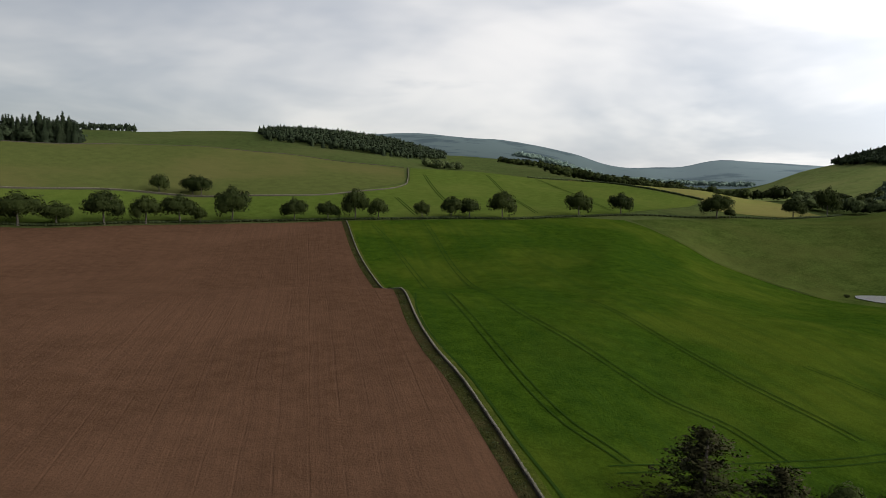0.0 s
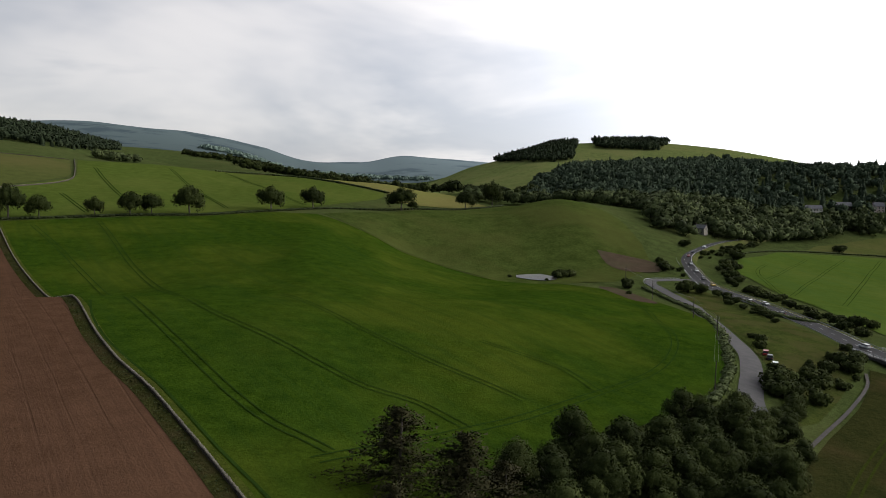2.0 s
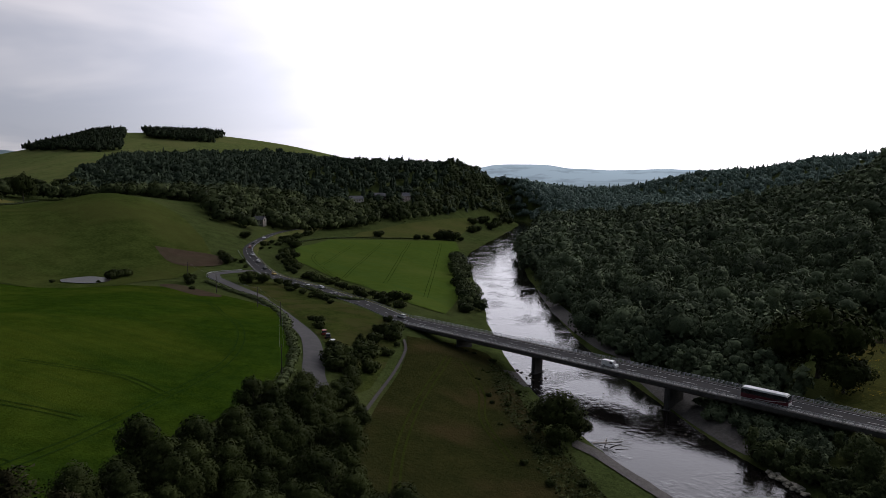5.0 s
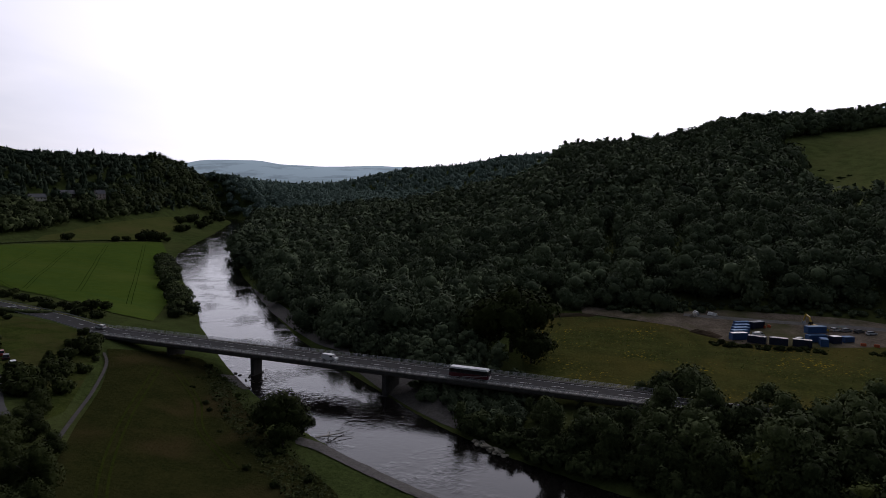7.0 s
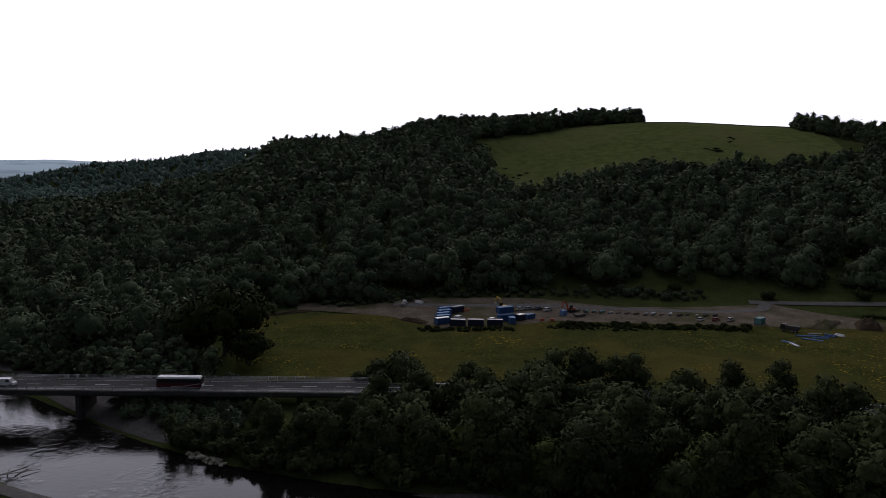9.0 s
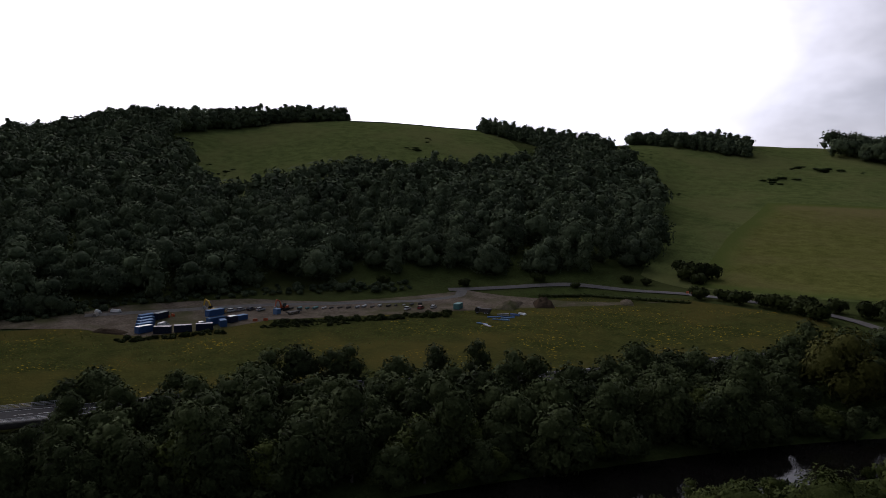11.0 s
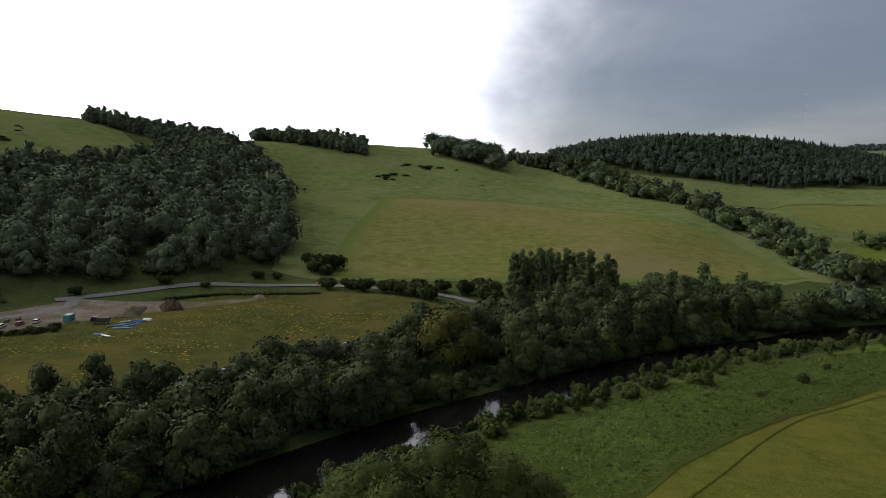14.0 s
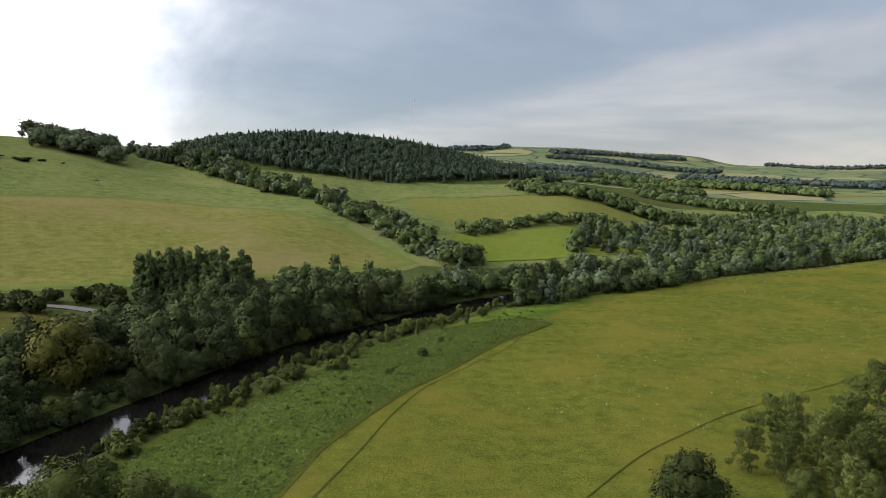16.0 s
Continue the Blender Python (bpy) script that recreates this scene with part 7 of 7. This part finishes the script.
for m, x, y, a, t in [(RED, 180.5, 152.5, 40, "red car parked on the lay-by"), (BLACK, 177, 148, 38, "black car parked on the lay-by"), (WHITE, 171.5, 141.5, 44, "white car parked beside bushes")]:
    park(car(m, t, 1.6, 4.4), x, y, float(ground(x, y)) + 0.28, a)

# ---- the works site ----
def cabin(mat, roof, label, long=6.06, tall=2.6, wide=2.44, ribs=22):
    """A steel site container: ribbed walls, corner posts, roof, doors."""
    top = new("site_container")
    l, w = long / 2, wide / 2
    bm = bmesh.new()
    box(bm, -l + 0.05, -w + 0.05, 0.12, l - 0.05, w - 0.05, tall - 0.08)
    for i in range(ribs):
        x = -l + 0.25 + i * (long - 0.5) / (ribs - 1)
        for s in (-1, 1):
            box(bm, x - 0.06, s * (w - 0.03) - 0.03, 0.2, x + 0.06, s * (w - 0.03) + 0.03, tall - 0.15)
    part("shell", bm, mat, top)
    bm = bmesh.new()
    box(bm, -l, -w, tall - 0.08, l, w, tall + 0.04)
    bmesh.ops.bevel(bm, geom=bm.edges[:], offset=0.03, segments=1, affect="EDGES")
    part("roof", bm, roof, top)
    for sx in (-1, 1):
        for sy in (-1, 1):
            bm = bmesh.new()
            box(bm, sx * l - sx * 0.16, sy * w - 0.08, 0, sx * l, sy * w + 0.08, tall - 0.085)
            part("corner_post", bm, mat, top)
    bm = bmesh.new()
    box(bm, l - 0.04, -0.9, 0.2, l + 0.04, 0.9, tall - 0.3)
    part("door", bm, mat, top)
    return tagged(top, label, "container", "site containers")


def set_down(ob, x, y, turn, lift=0.32):
    return park(ob, x, y, float(ground(x, y)) + lift, turn)


for (x0, y0, x1, y1) in [(263, -76, 260, -82), (260.4, -82.6, 258.2, -88.8), (258.2, -89.8, 256.2, -96)]:
    set_down(cabin(NAVY, NAVY, "dark navy steel container in the yard's front row"), (x0 + x1) / 2, (y0 + y1) / 2, math.degrees(math.atan2(y1 - y0, x1 - x0)))
for i in range(5):
    set_down(cabin(BLUE, PALE_BLUE if i != 0 else STEEL, "blue site cabin with a pale blue roof"), 266.5 + i * 4.4, -74.0 - i * 1.5, -73)
set_down(cabin(NAVY, STEEL, "black container with a pale roof", 6.06), 284.5, -85.5, -58)
set_down(cabin(BLUE, PALE_BLUE, "two-level blue site office", 7.2, 2.6), 265.5, -100.5, -74)
set_down(cabin(BLUE, PALE_BLUE, "upper blue site cabin stacked on another", 7.2, 2.6), 267.6, -100.8, -74, 2.98)
set_down(cabin(BLUE, PALE_BLUE, "blue site cabin with a pale roof", 4.0), 260, -101.0, -10)
set_down(cabin(NAVY, SILVER, "dark container beside the offices", 3.6), 264.5, -106.5, -70)
set_down(cabin(BLUE, PALE_BLUE, "low blue store with a pale roof", 4.2, 2.0), 267, -111.5, -70)
set_down(cabin(TEAL, TEAL, "teal storage box by the haul road", 5.0, 2.5), 233.5, -196.5, -60)
set_down(cabin(PALE_BLUE, PALE_BLUE, "small pale blue site hut", 2.4, 2.3, 2.0, 8), 270, -128.2, -70)
set_down(van(WHITE, "white van parked in the yard"), 270.8, -82.2, -52)
set_down(car(WHITE, "white pickup parked in the yard", 1.7, 4.9), 265.0, -95.0, -66)
set_down(van(YELLOW, "yellow works van parked in the yard"), 280.0, -108.0, -60)
for x, y, m, t in [(282, -113.5, WHITE, "white car in the site car park"), (282, -117.5, SILVER, "silver car in the site car park"), (281, -121.5, BLACK, "black car in the site car park"), (279, -125, WHITE, "white car at the end of the car park"), (246.5, -178.5, WHITE, "white car near the store"), (244, -184, RED, "red car near the store"), (241.5, -189, WHITE, "white car next to the store")]:
    set_down(car(m, t), x, y, -66 + (x * 7 % 9))


def excavator(mat, label):
    top = new("excavator")
    for s in (-1, 1):
        bm = bmesh.new()
        shell(bm, [(-1.9, 0.15), (-2.1, 0.5), (-1.8, 0.9), (1.8, 0.9), (2.1, 0.5), (1.9, 0.15), (1.6, 0.0), (-1.6, 0.0)], 0.28)
        bmesh.ops.translate(bm, vec=(0, s * 1.15, 0), verts=bm.verts[:])
        part("track", bm, RUBBER, top)
    bm = bmesh.new()
    box(bm, -2.2, -1.25, 1.05, 1.3, 1.25, 2.0)
    bmesh.ops.bevel(bm, geom=bm.edges[:], offset=0.15, segments=2, affect="EDGES")
    part("engine_house", bm, mat, top)
    bm = bmesh.new()
    shell(bm, [(-0.2, 2.0), (-0.2, 3.0), (0.9, 3.0), (1.35, 2.3), (1.35, 1.3), (-0.2, 1.3)], 0.5)
    bmesh.ops.translate(bm, vec=(0, 0.7, 0), verts=bm.verts[:])
    part("cab", bm, GLASS, top, "dark glazed cab")
    for name, pts, half in (("boom", [(0.9, 1.6), (2.6, 4.6), (4.6, 5.3), (4.7, 4.95), (2.95, 4.2), (1.4, 1.5)], 0.25), ("dipper", [(4.4, 5.5), (5.0, 5.3), (6.0, 2.4), (5.7, 2.3)], 0.2), ("bucket", [(5.5, 2.4), (6.1, 2.4), (6.2, 1.6), (5.6, 1.0), (4.9, 1.3)], 0.55)):
        bm = bmesh.new()
        shell(bm, pts, half)
        bmesh.ops.translate(bm, vec=(0, -0.35, 0), verts=bm.verts[:])
        part(name, bm, mat if name != "bucket" else STEEL, top)
    bm = bmesh.new()
    rod(bm, (1.3, -0.35, 2.2), (2.9, -0.35, 4.0), 0.1, 0.08)
    part("ram", bm, STEEL, top)
    return tagged(top, label, "excavator")


set_down(excavator(ORANGE, "orange tracked excavator on the works site"), 275.5, -134, 120)
set_down(excavator(YELLOW, "yellow digger parked behind the offices"), 283.5, -106, 20)


def dumper():
    top = new("dump_truck")
    bm = bmesh.new()
    box(bm, -3.2, -1.0, 0.7, 3.2, 1.0, 1.1)
    part("chassis", bm, DARK_STEEL, top)
    bm = bmesh.new()
    shell(bm, [(1.3, 1.1), (1.3, 2.7), (2.7, 2.7), (3.2, 1.9), (3.2, 1.1)], 1.15)
    bmesh.ops.bevel(bm, geom=bm.edges[:], offset=0.08, segments=1, affect="EDGES")
    part("cab", bm, BLACK, top)
    bm = bmesh.new()
    box(bm, 2.6, -0.95, 1.9, 3.05, 0.95, 2.5)
    part("windscreen", bm, GLASS, top)
    bm = bmesh.new()
    shell(bm, [(-3.6, 1.9), (-3.3, 1.15), (1.1, 1.15), (1.2, 2.4), (-3.4, 2.4)], 1.2)
    part("tipper_body", bm, DARK_STEEL, top)
    wheels(top, [(x, y) for x in (-2.4, -1.2, 2.2) for y in (-0.95, 0.95)], 0.5, 0.35)
    return tagged(top, "dark tipper truck beside the spoil heaps", "truck")


set_down(dumper(), 219, -198, 30)
bm = bmesh.new()
box(bm, -3.5, -1.2, 0.7, 3.5, 1.2, 1.0)
box(bm, 3.2, -1.2, 1.0, 3.5, 1.2, 2.0)
flat = new("flatbed_trailer")
part("bed", bm, DARK_STEEL, flat)
wheels(flat, [(-2, -1), (-2, 1), (2, -1), (2, 1)], 0.4)
set_down(tagged(flat, "dark flatbed trailer on the haul road", "trailer"), 268, -135, -70)


def pipe_bundle(mat, label, long, rows):
    top = new("pipe_stack")
    for j in range(rows):
        for i in range(rows + 1 - j):
            bm = bmesh.new()
            bmesh.ops.create_cone(bm, segments=10, radius1=0.22, radius2=0.22, depth=long, cap_ends=True, matrix=Matrix.Translation((0, (i + j * 0.5) * 0.46, 0.22 + j * 0.4)) @ Matrix.Rotation(math.pi / 2, 4, "Y"))
            part("pipe", bm, mat, top)
    return tagged(top, label, "pipes", "pipe stacks")


for x, y, a, m, t, l, rows in [(210, -197, 62, PALE_BLUE, "pale blue water pipes strewn on the grass", 7, 1), (204, -194.5, 35, PALE_BLUE, "pale blue water pipes strewn on the grass", 7, 1), (203.5, -184, 12, PALE_BLUE, "pair of pale blue pipes lying in the meadow", 5, 1), (199.5, -183, -10, STEEL, "pair of grey pipes lying in the meadow", 5, 1), (207.5, -201, 48, BLUE, "blue pipe lengths crossing others", 6.5, 1), (205, -199, 75, PALE_BLUE, "pale blue pipes lying askew", 6, 1), (207, -205.5, 20, BLUE, "heap of blue pipe lengths on the ground", 4, 2), (206, -209, 5, WHITE, "stack of white pipes near the blue ones", 3.5, 2), (212, -203, 75, STEEL, "loose grey pipes on the grass", 5, 1), (304, -74, 40, WHITE, "pale pipes dumped by the yard", 4, 3), (306, -68, 10, WHITE, "white sacks and pipes by the yard", 3, 3), (301, -66, -30, DEADWOOD, "timber baulks dumped by the yard", 4, 3)]:
    set_down(pipe_bundle(m, t, l, rows), x, y, a)


def pipe_run(mat, label, long, radius):
    """One length of pipe lying on two timber bearers."""
    top = new("pipe_length")
    bm = bmesh.new()
    bmesh.ops.create_cone(bm, segments=12, radius1=radius, radius2=radius, depth=long, cap_ends=True, matrix=Matrix.Translation((0, 0, radius + 0.15)) @ Matrix.Rotation(math.pi / 2, 4, "Y"))
    part("pipe", bm, mat, top)
    for x in (-long * 0.32, long * 0.32):
        bm = bmesh.new()
        box(bm, x - 0.1, -radius - 0.2, 0, x + 0.1, radius + 0.2, 0.16)
        part("bearer", bm, TIMBER, top, "dark timber bearer")
    return tagged(top, label, "pipe", "pipes along the haul road")


r = random.Random(21)
for i in range(17):
    t = (i + 0.5) / 17
    m, text = ((STEEL, "grey steel pipe lying along the haul road"), (DARK_STEEL, "dark rusted pipe lying along the haul road"), (WHITE, "white pipe lying along the haul road"), (CONCRETE, "concrete pipe lying along the haul road"), (TEAL, "teal pipe lying along the haul road"))[r.choice((0, 1, 1, 2, 3, 0, 4))]
    set_down(pipe_run(m, text, r.uniform(2.2, 3.6), r.uniform(0.25, 0.5)), 277 - 27 * t + r.uniform(-0.7, 0.7), -136 - 54 * t, -64 + r.uniform(-5, 5))


def heap(x, y, long, wide, tall, turn, mat, label, seed):
    bm = bmesh.new()
    bmesh.ops.create_grid(bm, x_segments=26, y_segments=18, size=1)
    for v in bm.verts:
        q = max(0.0, 1 - v.co.x ** 2) * max(0.0, 1 - v.co.y ** 2)
        z = tall * q ** 0.7 * (1 + 0.5 * noise.noise(Vector((v.co.x * 2.5, v.co.y * 2.5, seed))))
        v.co = Vector((v.co.x * long / 2, v.co.y * wide / 2, z - 0.25 + 0.15 * noise.noise(v.co * 9)))
    me = bpy.data.meshes.new("spoil_mound")
    bm.to_mesh(me)
    bm.free()
    me.materials.append(mat)
    for p in me.polygons:
        p.use_smooth = True
    ob = new("spoil_mound", me)
    set_down(ob, x, y, turn, 0.3)
    return tagged(ob, label, "spoil heap", "spoil heaps")


heap(224, -219, 22, 9, 2.6, -60, EARTH, "brown spoil heap on the works site", 1)
heap(215, -231, 14, 9, 3.4, -40, EARTH_DARK, "dark conical heap of earth on the works site", 2)
heap(196, -266, 12, 6, 1.6, -50, EARTH, "low spread heap of pale earth", 3)
heap(274, -64, 14, 5, 1.4, 40, EARTH_DARK, "long low bank of dug earth", 4)
heap(300, -14, 26, 4, 1.4, -75, EARTH_DARK, "long dark bank of soil by the wood", 5)

# barriers: mesh fence panels and orange blocks
for i in range(3):
    f = new("fence_panel")
    bm = bmesh.new()
    for k in range(8):
        rod(bm, (k * 0.5, 0, 0), (k * 0.5, 0, 2.0), 0.025, 0.025, 5)
    for z in (0.1, 1.0, 2.0):
        rod(bm, (0, 0, z), (3.5, 0, z), 0.03, 0.03, 5)
    part("mesh_frame", bm, TEAL, f)
    tagged(f, "teal mesh site fence panel", "fence", "fence panels")
    set_down(f, 282.5 - i * 0.3, -110.5 - i * 3.5 + 3.5, -92)
for x, y in [(285, -88.5), (285.6, -90.5), (262, -115), (261, -119), (186, -304), (183, -304.5), (188, -303)]:
    b = new("barrier_block")
    bm = bmesh.new()
    shell(bm, [(-0.9, 0), (-0.9, 0.9), (-0.6, 1.05), (0.6, 1.05), (0.9, 0.9), (0.9, 0)], 0.3, 0.12)
    bmesh.ops.bevel(bm, geom=bm.edges[:], offset=0.05, segments=1, affect="EDGES")
    part("block", bm, ORANGE, b)
    tagged(b, "orange plastic barrier block on the ground", "barrier", "barrier blocks")
    set_down(b, x, y, (x * 13) % 90)

# ---- houses, poles, mast ----
def house(name, x, y, turn, long, wide, eaves, ridge, walls, label, chimneys=1, rows=1):
    top = new(name)
    bm = bmesh.new()
    shell(bm, [(-wide / 2, -1.0), (-wide / 2, eaves), (0, ridge - 0.15), (wide / 2, eaves), (wide / 2, -1.0)], long / 2)
    part("shell", bm, walls, top)
    for s in (-1, 1):
        bm = bmesh.new()
        shell(bm, [(s * (wide / 2 + 0.4), eaves - 0.28), (s * (wide / 2 + 0.4), eaves - 0.08), (0, ridge + 0.1), (0, ridge - 0.12)], long / 2 + 0.35)
        part("roof_slope", bm, SLATE, top, "dark slate roof slope")
    for k in range(chimneys):
        yy = (long / 2 - 0.6) * (1 if k == 0 else -1)
        bm = bmesh.new()
        box(bm, -0.45, yy - 0.4, ridge - 0.6, 0.45, yy + 0.4, ridge + 1.3)
        part("chimney", bm, STONE, top)
    n = max(2, int(long / 3.2))
    for row in range(rows):
        for s in (-1, 1):
            for i in range(n):
                yy = -long / 2 + (i + 0.5) * long / n
                bm = bmesh.new()
                box(bm, s * wide / 2 - 0.06, yy - 0.55, 0.9 + row * 2.7, s * wide / 2 + 0.06, yy + 0.55, 2.3 + row * 2.7)
                w = part("window", bm, GLASS, top)
                bm = bmesh.new()
                box(bm, s * wide / 2 - 0.09, yy - 0.7, 0.78 + row * 2.7, s * wide / 2 + 0.1, yy + 0.7, 0.895 + row * 2.7)
                part("sill", bm, WHITE, w)
    for yy in (-long / 2, long / 2):
        bm = bmesh.new()
        box(bm, -0.55, yy - 0.06, 0.9 + (rows - 1) * 2.7, 0.55, yy + 0.06, 2.3 + (rows - 1) * 2.7)
        part("window", bm, GLASS, top)
    park(top, x, y, float(ground(x, y)), turn)
    return tagged(top, label, "house")


house("house", 421, 424, 20, 9, 6.5, 4.6, 7.4, DULL_WALL, "pale two-storey house among dark trees by the road", 2, 2)
house("house", 648, 500, 60, 16, 8, 3.0, 6.4, RENDER_WALL, "low pale house with a slate roof on the wooded slope")
house("house", 682, 493, 60, 18, 9, 3.4, 7.4, STONE, "grey stone house half hidden by trees")
house("house", 718, 478, 50, 10, 8, 6.0, 10.0, PINK_WALL, "tall pinkish house with white gables in the wood", 2, 2)
for x, y, a, l in [(-526, -1098, 20, 22), (-560, -1090, 40, 14), (-500, -1120, 0, 16)]:
    house("farm_building", x, y, a, l, 9, 4, 7, PINK_WALL, "distant reddish farm building among trees")
house("house", -660, -1372, 30, 12, 8, 4, 7.5, PINK_WALL, "distant pinkish farmhouse among the far fields")


def pole(x, y, tall, label):
    top = new("utility_pole")
    bm = bmesh.new()
    rod(bm, (0, 0, -0.6), (0, 0, tall), 0.16, 0.11, 8)
    part("shaft", bm, TIMBER, top)
    bm = bmesh.new()
    box(bm, -0.7, -0.06, tall - 0.7, 0.7, 0.06, tall - 0.55)
    part("crossarm", bm, TIMBER, top)
    for s in (-0.55, 0.0, 0.55):
        bm = bmesh.new()
        rod(bm, (s, 0, tall - 0.55), (s, 0, tall - 0.35), 0.05, 0.03, 6)
        part("insulator", bm, CONCRETE, top)
    park(top, x, y, float(ground(x, y)), 40)
    return tagged(top, label, "utility pole", "utility poles")


POLES = [(127, 121), (174, 166), (197, 200), (220, 249), (243, 296)]
for x, y in POLES:
    pole(x, y, 8.5, "dark wooden utility pole beside the lay-by road")
bm = bmesh.new()
for (xa, ya), (xb, yb) in zip(POLES, POLES[1:]):
    for s in (-0.5, 0.5):
        pts = []
        for i in range(9):
            t = i / 8
            x, y = xa + (xb - xa) * t + s * 0.7, ya + (yb - ya) * t - s * 0.6
            pts.append(Vector((x, y, float(ground(xa, ya)) * (1 - t) + float(ground(xb, yb)) * t + 8.1 - 2.4 * t * (1 - t))))
        for a, b in zip(pts, pts[1:]):
            rod(bm, a, b, 0.012, 0.012, 4)
me = bpy.data.meshes.new("overhead_wire")
bm.to_mesh(me)
bm.free()
me.materials.append(BLACK)
tagged(new("overhead_wire", me), "thin dark wires slung between the utility poles", "cable")


def mast(x, y, tall, label):
    top = new("radio_mast")
    for i in range(3):
        a = i * 2.094
        bm = bmesh.new()
        rod(bm, (0.9 * math.cos(a), 0.9 * math.sin(a), -1), (0.45 * math.cos(a), 0.45 * math.sin(a), tall), 0.12, 0.1, 6)
        part("leg", bm, STEEL, top)
    bm = bmesh.new()
    for k in range(int(tall / 3)):
        for i in range(3):
            a, b = i * 2.094, (i + 1) * 2.094
            r0, r1 = 0.9 - 0.45 * k * 3 / tall, 0.9 - 0.45 * (k + 1) * 3 / tall
            rod(bm, (r0 * math.cos(a), r0 * math.sin(a), k * 3), (r1 * math.cos(b), r1 * math.sin(b), k * 3 + 3), 0.05, 0.05, 4)
    part("bracing", bm, STEEL, top)
    park(top, x, y, float(ground(x, y)), 0)
    return tagged(top, label, "radio mast")


mast(-118, -1300, 112, "slender lattice radio mast behind the conifer hill")
